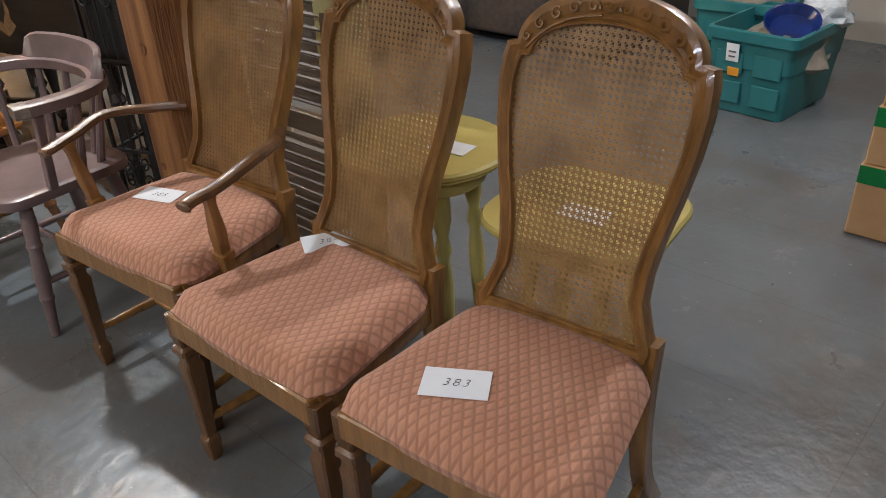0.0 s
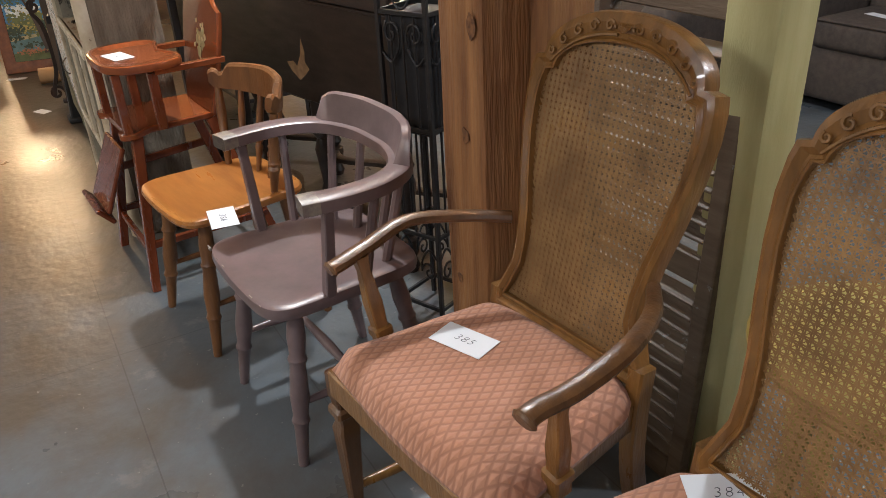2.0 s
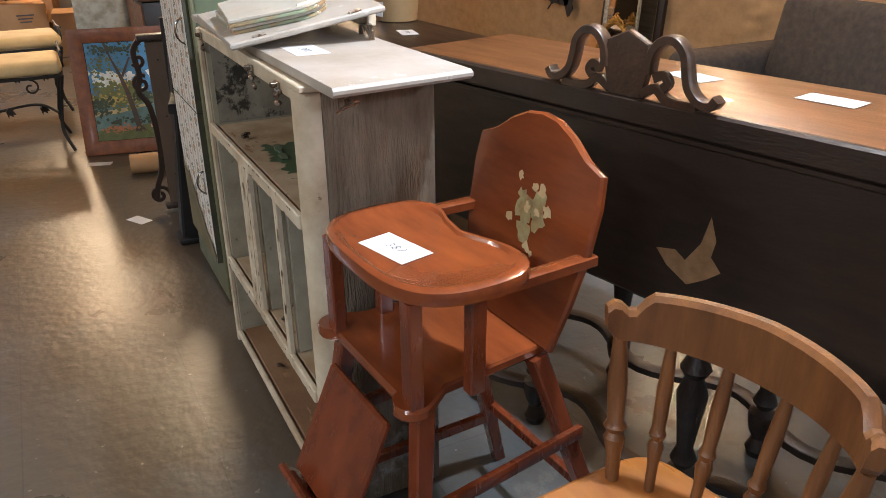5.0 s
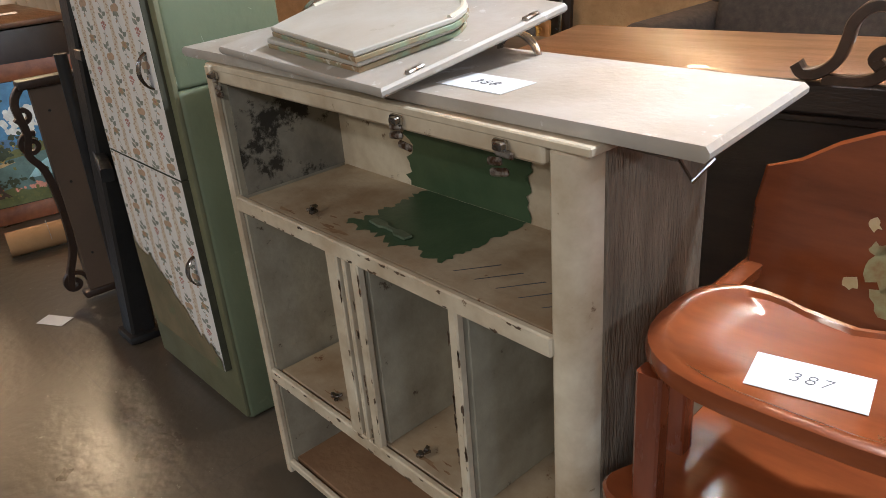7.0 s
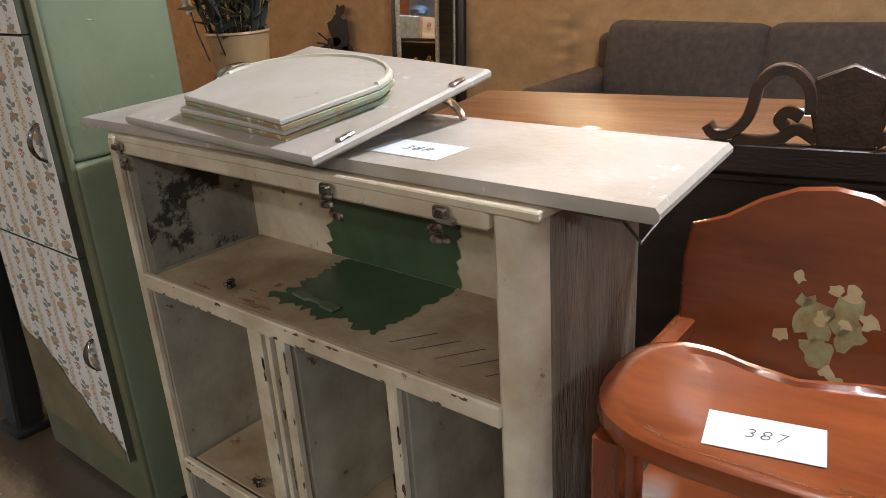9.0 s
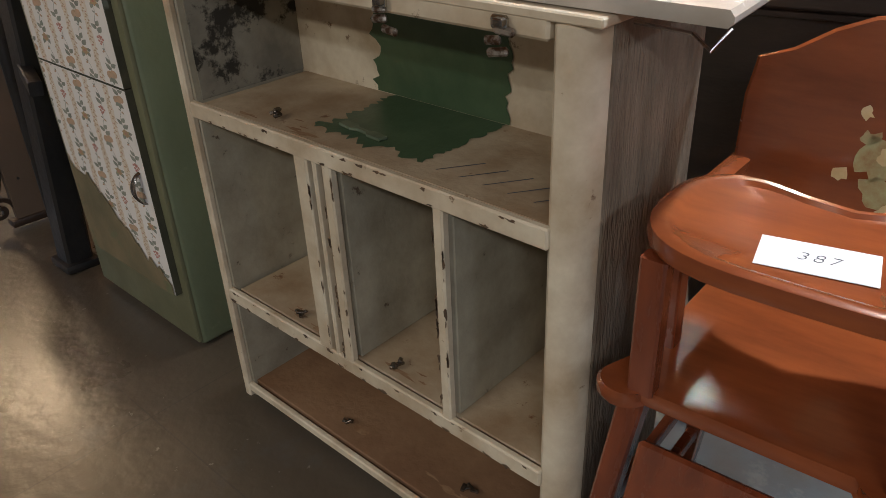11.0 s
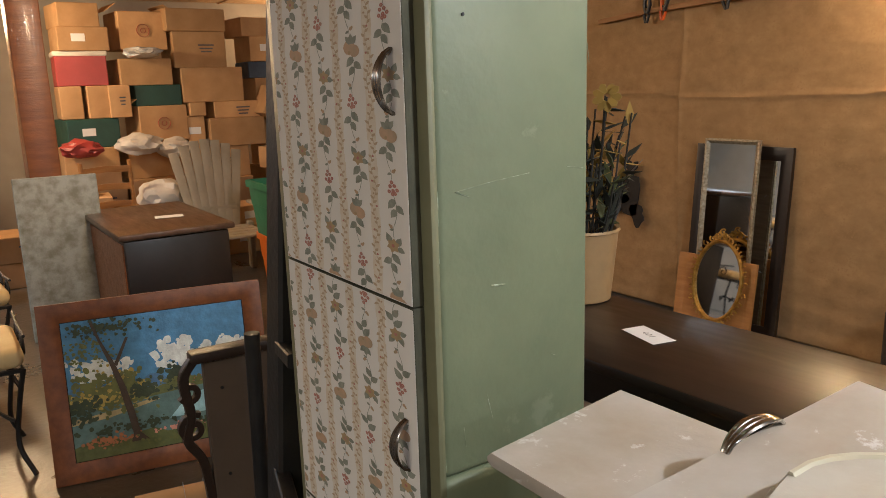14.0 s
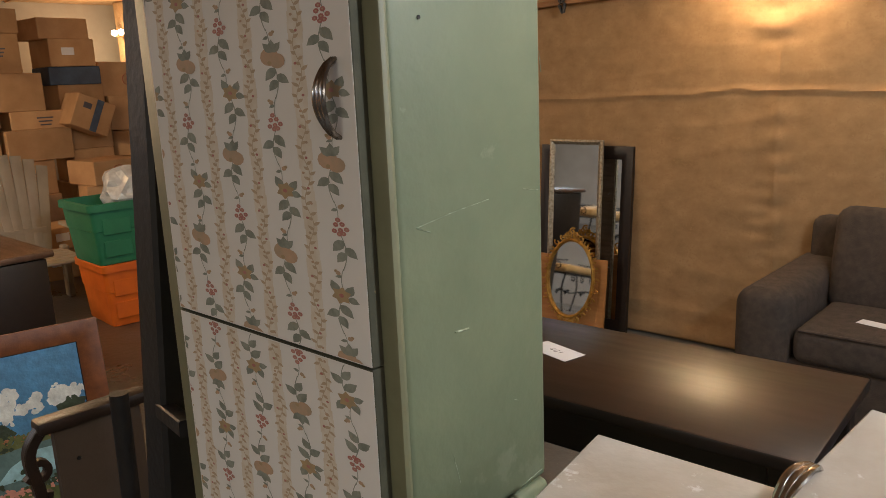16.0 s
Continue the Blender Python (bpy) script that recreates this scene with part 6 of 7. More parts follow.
def flower_bucket():
    t = thing("flower_bucket", "tan metal bucket full of artificial flowers and stems", "bucket", pose(-5.45, 1.70, 0.834))
    part("bucket", lathe(bmesh.new(), [(0.085, 0), (0.088, 0.003), (0.108, 0.205), (0.114, 0.208), (0.112, 0.216), (0.102, 0.212), (0.083, 0.01)], n=28), M["tan_metal"], t, "tan painted bucket with a grey rim")
    part("label", one_box((0.03, -0.099, 0.055), (0.055, 0.003, 0.060), 0.001, (-5, 0, 12)), M["paper"], t)
    rng = random.Random(21)
    for i in range(9):
        a = rng.uniform(0, 6.28)
        b = Vector((0.07 * math.cos(a), 0.07 * math.sin(a), 0.15))
        e = b + Vector((0.11 * math.cos(a), 0.11 * math.sin(a), rng.uniform(0.16, 0.30)))
        mid = b.lerp(e, 0.55) + Vector((0, 0, 0.05))
        part("blade_leaf", bar(smooth_path([b, mid, e], 5), [(0.004, 0.002), (0.012, 0.002), (0.022, 0.002), (0.028, 0.002), (0.030, 0.002), (0.028, 0.002), (0.024, 0.002), (0.018, 0.002), (0.012, 0.002), (0.006, 0.002), (0.002, 0.002)][:len(smooth_path([b, mid, e], 5))], sides=6), M["leaf_dark"] if i % 3 else M["petal_grey"], t)
    for dx, dy, dz in ((-0.15, -0.06, 0.40), (-0.12, -0.10, 0.31)):
        bm = bmesh.new()
        for j in range(10):
            slab(bm, [(0.006, -0.008), (0.030, -0.012), (0.040, 0.0), (0.030, 0.012), (0.006, 0.008)], -0.001, 0.001, 0.0005, Matrix.Translation((dx, dy, dz)) @ pose(0, 0, 0, 70 + rng.uniform(-30, 30), 0, rng.uniform(-30, 30)) @ Matrix.Rotation(j * 0.63, 4, "Z"))
        st = part("stem", bar([(dx * 0.4, dy, 0.12), (dx * 0.8, dy, dz * 0.7), (dx, dy, dz)], 0.0028, sides=5), M["stem_dark"], t)
        part("blossom", bm, M["petal_white"], st)
    for i in range(46):
        a, r = rng.uniform(0, 6.28), rng.uniform(0, 0.08)
        lean = rng.uniform(0.0, 0.14)
        l = rng.uniform(0.22, 0.50)
        b = Vector((r * math.cos(a), r * math.sin(a), 0.10))
        e = b + Vector((lean * math.cos(a + 0.3), lean * math.sin(a + 0.3), l))
        mid = b.lerp(e, 0.5) + Vector((rng.uniform(-0.02, 0.02), rng.uniform(-0.02, 0.02), 0))
        st = part("stem", bar(smooth_path([b, mid, e], 4), 0.0028, sides=5), M["stem_dark"], t)
        bm = bmesh.new()
        kind = i % 5
        if i % 15 == 0:
            for j in range(9):
                q = 2 * math.pi * j / 9
                slab(bm, [(0.010, -0.007), (0.034, -0.010), (0.042, 0.0), (0.034, 0.010), (0.010, 0.007)], -0.001, 0.001, 0.0005, Matrix.Translation(e) @ pose(0, 0, 0, 75 + rng.uniform(-20, 20), 0, 25) @ Matrix.Rotation(q, 4, "Z"))
            part("blossom", bm, M["leaf_gold"], st)
        else:
            for j in range(5):
                p = b.lerp(e, 0.45 + 0.12 * j)
                slab(bm, [(0, -0.004), (0.03, -0.012), (0.07, 0.0), (0.03, 0.012), (0, 0.004)], -0.0008, 0.0008, 0.0004, Matrix.Translation(p) @ pose(0, 0, 0, rng.uniform(-50, 50), rng.uniform(-70, 10), rng.uniform(0, 360)))
            tagged(part("leaf_spray", bm, (M["leaf_olive"], M["leaf_dark"], M["leaf_gold"], M["leaf_dark"])[i % 4], st), kind="stuff")
    return t


M["tan_metal"] = mat("tan_metal", (0.46, 0.30, 0.14), 0.45, 0.2, (0.36, 0.24, 0.12), 6, bump=0.05)
M["stem_dark"] = mat("stem_dark", (0.03, 0.026, 0.02), 0.6, bump=0)
M["petal_white"] = mat("petal_white", (0.70, 0.68, 0.60), 0.7, bump=0)
M["petal_grey"] = mat("petal_grey", (0.20, 0.20, 0.19), 0.7, bump=0)
M["leaf_olive"] = mat("leaf_olive", (0.09, 0.10, 0.035), 0.6, bump=0)
M["leaf_dark"] = mat("leaf_dark", (0.03, 0.035, 0.025), 0.6, bump=0)
M["leaf_gold"] = mat("leaf_gold", (0.38, 0.24, 0.05), 0.6, bump=0)
flower_bucket()


# ---- mirrors against the burlap ----
M["mirror"] = mat("mirror", (0.82, 0.82, 0.80), 0.03, 1.0, (0.80, 0.80, 0.78), 3, bump=0, rough_var=0.0)
M["gold"] = mat("gold", (0.52, 0.31, 0.07), 0.38, 0.8, (0.30, 0.16, 0.03), 30, bump=0.4, bump_scale=90)
M["silver_frame"] = mat("silver_frame", (0.42, 0.38, 0.30), 0.4, 0.6, (0.22, 0.18, 0.12), 60, bump=0.5, bump_scale=120)
M["pine"] = wood("pine", (0.46, 0.22, 0.065), (0.33, 0.14, 0.035), 0.45, (1, 1, 8), 4)


def frame_rect(w, h, bw, depth, prof=0.4):
    """A mitred picture frame standing in x and z, its face at -y."""
    bm = bmesh.new()
    steps = [(0.0, 0.0), (0.0, -depth), (bw * prof, -depth * 1.15), (bw, -depth * 0.45), (bw, 0.0)]
    rings = [[bm.verts.new((sx * (w / 2 - o), y, h / 2 + sz * (h / 2 - o))) for sx, sz in ((-1, -1), (1, -1), (1, 1), (-1, 1))] for o, y in steps]
    for a, b in zip(rings, rings[1:] + rings[:1]):
        for j in range(4):
            bm.faces.new((a[j], a[(j + 1) % 4], b[(j + 1) % 4], b[j]))
    return bm


def framed_mirror(m, w, h, bw, depth, frame_mat, label):
    t = thing("framed_mirror", label, "mirror", m, "mirrors leaning on the burlap")
    part("frame", frame_rect(w, h, bw, depth), frame_mat, t)
    part("mirror_glass", one_box((0, -depth * 0.25, h / 2), (w - 2 * bw + 0.006, 0.004, h - 2 * bw + 0.006), 0), M["mirror"], t, "mirror glass")
    part("backing", one_box((0, 0.003, h / 2), (w - 0.02, 0.005, h - 0.02), 0), M["old_slat"], t)
    return t


framed_mirror(pose(-6.485, 3.905, 0, -4.5, 0, 2), 0.60, 1.08, 0.075, 0.03, M["espresso"], "large mirror with a wide dark frame leaning on the burlap")
framed_mirror(pose(-6.505, 3.825, 0, -4.0, 0, 2), 0.345, 1.12, 0.028, 0.02, M["silver_frame"], "tall narrow mirror with an ornate silver frame")


def oval_mirror():
    t = thing("oval_mirror", "ornate gilt oval mirror leaning on a pine board", "mirror", pose(-6.465, 3.705, 0.035, -9, 0, 3))
    a, b, cz = 0.150, 0.225, 0.30
    pts = [(a * math.cos(x), 0, cz + b * math.sin(x)) for x in [2 * math.pi * i / 40 for i in range(40)]]
    part("frame", bar(pts, (0.022, 0.026), closed=True, up=(0, 1, 0), sides=8), M["gold"], t, "gilt oval frame with leaf ornaments")
    bm = bmesh.new()
    bm.faces.new([bm.verts.new((p[0] * 0.95, 0.004, cz + (p[2] - cz) * 0.95)) for p in pts])
    part("mirror_glass", bm, M["mirror"], t, "mirror glass", smooth=False)
    bm = bmesh.new()
    rng = random.Random(3)
    for i in range(26):
        x = 2 * math.pi * i / 26
        c = (1.14 * a * math.cos(x), -0.004, cz + 1.10 * b * math.sin(x))
        sweep(bm, spiral(c, 0.020, 0.005, math.degrees(x) + rng.uniform(0, 90), math.degrees(x) + 330, 9), 0.0048, sides=5)
    for i in range(7):
        s = (i - 3) * 0.018
        sweep(bm, spiral((s, -0.006, cz + b + 0.050 - abs(s) * 0.8), 0.022, 0.005, rng.uniform(0, 360), rng.uniform(400, 700), 10), 0.0052, sides=5)
        sweep(bm, spiral((s, -0.006, cz - b - 0.030 + abs(s) * 0.5), 0.018, 0.005, rng.uniform(0, 360), rng.uniform(400, 700), 10), 0.0052, sides=5)
    tagged(part("ornament", bm, M["gold"], t, "gilt leaf and scroll ornament"), kind="stuff")
    return t


pb = thing("pine_board", "orange pine picture board leaning against the mirrors", "board", pose(-6.510, 3.765, 0, -7, 0, 3))
part("panel", frame_rect(0.50, 0.45, 0.055, 0.018), M["pine"], pb)
part("field", one_box((0, -0.006, 0.225), (0.40, 0.008, 0.35), 0.002), M["pine"], pb)
oval_mirror()
card("", pose(-6.47, 3.60, 0.002, 0, 0, 0), (0.14, 0.06), label="small cream price card on the floor by the mirrors")


# ---- the rail with spring clamps on the burlap ----
M["dowel"] = wood("dowel", (0.36, 0.19, 0.075), (0.26, 0.12, 0.045), 0.6, (1, 6, 6), 5)
M["orange_plastic"] = mat("orange_plastic", (0.72, 0.11, 0.01), 0.4, bump=0)
M["black_plastic"] = mat("black_plastic", (0.02, 0.02, 0.022), 0.45, bump=0)
RA, RB = Vector((-7.6, 3.945, 1.835)), Vector((-3.4, 3.945, 2.05))
ob = part("hanging_rail", bar([RA.lerp(RB, i / 10) + Vector((0, 0, 0.012 * math.sin(i * 1.3))) for i in range(11)], (0.022, 0.030), square=True), M["dowel"])
tagged(ob, "thin wooden rail clamped along the burlap", "rail")


def clamp(x, grip, tilt):
    p = RA.lerp(RB, (x - RA.x) / (RB.x - RA.x))
    t = thing("spring_clamp", "spring clamp with %s grips on the rail" % grip[0], "clamp", pose(p.x, p.y - 0.012, p.z, 0, tilt, 0), "spring clamps")
    for s in (-1, 1):
        part("jaw", bar([(s * 0.006, -0.012, -0.005), (s * 0.020, -0.012, 0.045), (s * 0.016, -0.012, 0.10)], [(0.014, 0.020), (0.016, 0.022), (0.014, 0.018)], square=True, up=(0, 1, 0)), M["black_plastic"] if s > 0 else M[grip[1]], t)
        part("tip", one_box((s * 0.012, -0.012, -0.035), (0.014, 0.020, 0.055), 0.004, (0, s * 18, 0)), M[grip[1]], t)
    part("spring", lathe(bmesh.new(), [(0.010, -0.008), (0.013, 0.0), (0.010, 0.008)], (0, -0.014, 0.02), 10), M["chrome"], t)


clamp(-5.92, ("orange", "orange_plastic"), 6)
clamp(-6.62, ("black", "black_plastic"), -8)
clamp(-7.05, ("orange", "orange_plastic"), 10)
clamp(-7.18, ("black", "black_plastic"), 3)
clamp(-5.22, ("black", "black_plastic"), -5)
clamp(-4.2, ("orange", "orange_plastic"), 4)


# ---- lamps that show ----
def glow(name, colour, strength):
    m = bpy.data.materials.new(name)
    m.use_nodes = True
    b = m.node_tree.nodes["Principled BSDF"]
    b.inputs["Base Color"].default_value = (0.9, 0.85, 0.75, 1)
    b.inputs["Emission Color"].default_value, b.inputs["Emission Strength"].default_value = (*colour, 1), strength
    return m


M["glow"] = glow("glow", (1.0, 0.80, 0.52), 9.0)
M["brass"] = mat("brass", (0.42, 0.26, 0.08), 0.3, 0.9, (0.28, 0.16, 0.05), 12, bump=0)


def sconce(m):
    t = thing("wall_sconce", "brass wall sconce with two bare glowing bulbs", "lamp", m, "wall sconces")
    part("plate", lathe(bmesh.new(), [(0.05, -0.004), (0.05, 0.004), (0.03, 0.012)], n=16), M["brass"], t)
    for s in (-1, 1):
        part("arm", bar(smooth_path([(0, 0, 0.01), (s * 0.04, -0.01, 0.05), (s * 0.075, 0.0, 0.06)], 4), 0.006, sides=6), M["brass"], t)
        bm = bmesh.new()
        bmesh.ops.create_icosphere(bm, subdivisions=2, radius=0.034)
        bmesh.ops.translate(bm, vec=(s * 0.075, 0.03, 0.07), verts=bm.verts)
        part("bulb", bm, M["glow"], t, "glowing frosted bulb")
    return t


sc = sconce(pose(-5.45, 3.975, 2.10, 90, 0, 0))
copy_thing(sc, pose(-12.0, 3.975, 2.06, 90, 0, 0))


def ceiling_fan():
    t = thing("ceiling_fan", "ceiling fan with a lit glass light kit and pull chains", "ceiling fan", pose(-7.62, 0.95, 0))
    part("motor", lathe(bmesh.new(), [(0.05, 2.20), (0.11, 2.22), (0.12, 2.28), (0.08, 2.34), (0.06, 2.42)], n=24), M["brass"], t)
    for i in range(4):
        a = math.pi / 2 * i + 0.5
        bm = one_box((0.38, 0, 2.285), (0.46, 0.12, 0.008), 0.003, (8, 0, 0))
        bm.transform(Matrix.Rotation(a, 4, "Z"))
        part("blade", bm, M["brown_top"], t)
        bm = lathe(bmesh.new(), [(0.016, 2.20), (0.030, 2.185), (0.048, 2.135), (0.052, 2.105)], (0.10, 0, 0), 14)
        bm.transform(Matrix.Rotation(a + 0.6, 4, "Z"))
        part("shade", bm, M["glow"], t, "lit white glass shade")
    for dx, l in ((0.03, 0.20), (-0.06, 0.13)):
        ch = part("pull_chain", bar([(dx, -0.02, 2.20), (dx, -0.02, 2.20 - l)], 0.002, sides=5), M["brass"], t)
        part("bell", lathe(bmesh.new(), [(0.012, 2.175 - l), (0.008, 2.19 - l), (0.003, 2.20 - l)], (dx, -0.02, 0), 8), M["paper"], ch)
    return t


ceiling_fan()


# ---- landscape painting leaning on the chest ----
def landscape():
    w, h, bw = 0.84, 0.70, 0.075
    t = thing("landscape_painting", "framed oil painting of a lake, trees and clouds", "painting", pose(-6.93, 0.372, 0, 0, 0, 79) @ pose(w / 2, 0, 0, -10, 0, 0))
    part("frame", frame_rect(w, h, bw, 0.030), M["frame_wood"], t, "reddish-brown wooden frame")
    part("liner", frame_rect(w - 2 * bw + 0.012, h - 2 * bw + 0.012, 0.012, 0.012), M["espresso"], t).location = (0, 0, bw - 0.006)
    iw, ih = w - 2 * bw, h - 2 * bw
    cv = part("canvas", one_box((0, -0.006, h / 2), (iw, 0.006, ih), 0), M["paint_sky"], t, "blue painted sky")
    lift = [0.0]
    def patch(pts, mt, name):
        lift[0] += 0.00004
        cl = [(min(max(u, 0.004), 0.996), min(max(v, 0.004), 0.996)) for u, v in pts]
        at = lambda u, v: (-iw / 2 + u * iw, -0.0095 - lift[0], bw + v * ih)
        decal(cl, cv, M[mt], name, at)
    rng = random.Random(5)
    def cluster(cx, cy, sx, sy, n, r, mt, name):
        """One painted clump of many small dabs."""
        bm = bmesh.new()
        for i in range(n * 7):
            lift[0] += 0.000006
            pts = blob((cx + rng.gauss(0, sx), cy + rng.gauss(0, sy)), 0.36 * r * rng.uniform(0.5, 1.5), 9, rng.uniform(0, 99), 0.6, 1.2)
            cl = [(min(max(u, 0.004), 0.996), min(max(v, 0.004), 0.996)) for u, v in pts]
            if max(v for u, v in cl) - min(v for u, v in cl) > 0.004 and max(u for u, v in cl) - min(u for u, v in cl) > 0.004:
                bm.faces.new([bm.verts.new((-iw / 2 + u * iw, -0.0095 - lift[0], bw + v * ih)) for u, v in cl])
        tagged(part(name, bm, M[mt], cv, smooth=False), kind="stuff")
    cluster(0.60, 0.66, 0.07, 0.05, 9, 0.055, "paint_cloud", "cloud")
    cluster(0.90, 0.68, 0.06, 0.04, 7, 0.050, "paint_cloud", "cloud")
    cluster(0.20, 0.62, 0.09, 0.05, 9, 0.055, "paint_cloud", "cloud")
    patch([(0, 0.44)] + [(i / 16, 0.50 + 0.05 * math.sin(i * 1.1) + 0.03 * math.sin(i * 2.7)) for i in range(17)] + [(1, 0.42)], "paint_blue", "mountain")
    patch([(0, 0.36)] + [(i / 14, 0.445 + 0.02 * math.sin(i * 1.9)) for i in range(15)] + [(1, 0.34)], "paint_leaf", "far_bank")
    patch([(0, 0.0), (1, 0.0), (1, 0.42), (0.7, 0.41), (0.3, 0.37), (0, 0.36)], "paint_water", "lake")
    patch([(0.52, 0.20), (1, 0.22), (1, 0.36), (0.72, 0.37), (0.60, 0.30)], "paint_bright", "lake_light")
    patch([(0, 0.30), (0.25, 0.33), (0.45, 0.37), (0.48, 0.355), (0.20, 0.28), (0, 0.26)], "paint_sand", "sand_bank")
    patch([(0, 0)] + [(1, 0)] + [(1 - i / 14, 0.13 + 0.03 * math.sin(i * 1.7)) for i in range(15)], "paint_grass", "near_bank")
    cluster(0.58, 0.50, 0.035, 0.045, 14, 0.035, "paint_dark", "tree")
    cluster(0.93, 0.56, 0.035, 0.05, 12, 0.040, "paint_dark", "tree")
    cluster(0.80, 0.46, 0.10, 0.012, 14, 0.020, "paint_rust", "shrub")
    cluster(0.30, 0.50, 0.07, 0.06, 14, 0.030, "paint_gold", "tree")
    cluster(0.28, 0.46, 0.07, 0.07, 22, 0.038, "paint_leaf", "tree")
    cluster(0.62, 0.46, 0.08, 0.02, 10, 0.026, "paint_leaf", "tree")
    cluster(0.10, 0.50, 0.05, 0.07, 14, 0.035, "paint_leaf", "tree")
    cluster(0.14, 0.42, 0.08, 0.03, 12, 0.024, "paint_gold", "shrub")
    cluster(0.20, 0.93, 0.12, 0.03, 18, 0.024, "paint_dark", "foliage")
    cluster(0.40, 0.44, 0.05, 0.03, 12, 0.030, "paint_dark", "tree")
    cluster(0.06, 0.36, 0.05, 0.05, 14, 0.030, "paint_dark", "tree")
    cluster(0.35, 0.20, 0.14, 0.02, 12, 0.024, "paint_dark", "shrub")
    cluster(0.12, 0.78, 0.08, 0.05, 12, 0.020, "paint_leaf", "foliage")
    trunk = [(0.30, 0.08), (0.40, 0.08), (0.355, 0.14), (0.335, 0.30), (0.30, 0.50), (0.26, 0.66), (0.20, 0.84), (0.165, 0.98), (0.15, 0.98), (0.19, 0.82), (0.235, 0.65), (0.265, 0.50), (0.295, 0.30), (0.315, 0.14)]
    patch(trunk, "paint_trunk", "trunk")
    patch([(0.255, 0.66), (0.33, 0.84), (0.345, 0.84), (0.27, 0.64)], "paint_trunk", "branch")
    cluster(0.58, 0.13, 0.06, 0.012, 10, 0.020, "paint_pink", "flowers")
    cluster(0.80, 0.15, 0.07, 0.015, 12, 0.022, "paint_dark", "shrub")
    cluster(0.86, 0.13, 0.05, 0.012, 8, 0.018, "paint_pink", "flowers")
    cluster(0.18, 0.12, 0.06, 0.02, 12, 0.020, "paint_rust", "flowers")
    cluster(0.60, 0.08, 0.18, 0.02, 14, 0.022, "paint_leaf", "grass")
    return t


M["frame_wood"] = wood("frame_wood", (0.25, 0.085, 0.022), (0.14, 0.042, 0.012), 0.4, (6, 1, 6), 4, 0.1)
for nm, c in (("sky", (0.07, 0.20, 0.36)), ("cloud", (0.62, 0.64, 0.60)), ("blue", (0.07, 0.15, 0.27)), ("leaf", (0.12, 0.13, 0.035)), ("water", (0.10, 0.17, 0.16)), ("bright", (0.30, 0.50, 0.54)), ("sand", (0.42, 0.33, 0.16)),
              ("grass", (0.10, 0.115, 0.035)), ("dark", (0.035, 0.05, 0.022)), ("rust", (0.33, 0.13, 0.05)), ("gold", (0.38, 0.28, 0.06)), ("trunk", (0.055, 0.035, 0.02)), ("pink", (0.55, 0.25, 0.18))):
    M["paint_" + nm] = mat("paint_" + nm, c, 0.45, 0, tuple(x * 1.5 for x in c), 24, bump=0.3, bump_scale=60)
landscape()
card("", pose(-6.72, 0.42, 0.002, 0, 0, 70), (0.13, 0.06), label="small white price card on the floor by the painting")


# ---- carved mirror frame, pole and hitching post beside the pantry ----
def carved_frame():
    t = thing("carved_frame", "dark carved wooden mirror frame standing on its side", "frame", pose(-5.78, 0.645, 0, 0, 0, 88))
    part("backing", one_box((0.105, 0, 0.41), (0.195, 0.030, 0.74), 0.004), M["backing_brown"], t, "brown backing board with screw holes")
    part("rail", one_box((0.10, 0, 0.795), (0.25, 0.055, 0.030), 0.008, seg=2), M["carved_dark"], t)
    part("rail", one_box((0.10, 0, 0.030), (0.23, 0.050, 0.028), 0.008, seg=2), M["carved_dark"], t)
    bm = bmesh.new()
    sweep(bm, smooth_path([(-0.005, 0, 0.80), (-0.045, 0, 0.74), (-0.035, 0, 0.64), (-0.05, 0, 0.57), (-0.015, 0, 0.50), (0.0, 0, 0.36), (-0.005, 0, 0.22), (-0.035, 0, 0.13), (-0.05, 0, 0.07)], 5), (0.024, 0.026), square=True, up=(0, 1, 0))
    for cz, r, a in ((0.60, 0.040, 60), (0.085, 0.045, 0), (0.70, 0.026, 200)):
        sweep(bm, spiral((-0.032, 0, cz), r, 0.010, a, a + 430, 20), (0.016, 0.022), square=True, up=(0, 1, 0))
    part("scrollwork", bm, M["carved_dark"], t, "pierced dark scrollwork edge")
    for z in (0.18, 0.45, 0.70):
        part("screw", lathe(bmesh.new(), [(0.005, -0.001), (0.004, 0.002)], (0, 0, 0), 8), M["black_iron"], t).matrix_basis = pose(0.05, -0.016, z, 90, 0, 0)
    return t


M["backing_brown"] = mat("backing_brown", (0.105, 0.072, 0.05), 0.65, 0, (0.08, 0.055, 0.038), 4, bump=0.1)
M["carved_dark"] = wood("carved_dark", (0.040, 0.022, 0.014), (0.02, 0.012, 0.008), 0.42, (4, 4, 4), 6)
carved_frame()
card("", pose(-5.72, 0.50, 0.002, 0, 0, 30), (0.11, 0.06), label="small white price card on the floor")
ob = part("metal_pole", bar([(0, 0, 0), (0, 0, 0.02), (0.01, 0.012, 0.90)], [0.022, 0.019, 0.019], sides=14), M["black_iron"])
ob.location = (-5.57, 0.705, 0)
tagged(ob, "black metal pole leaning beside the cupboard", "pole")


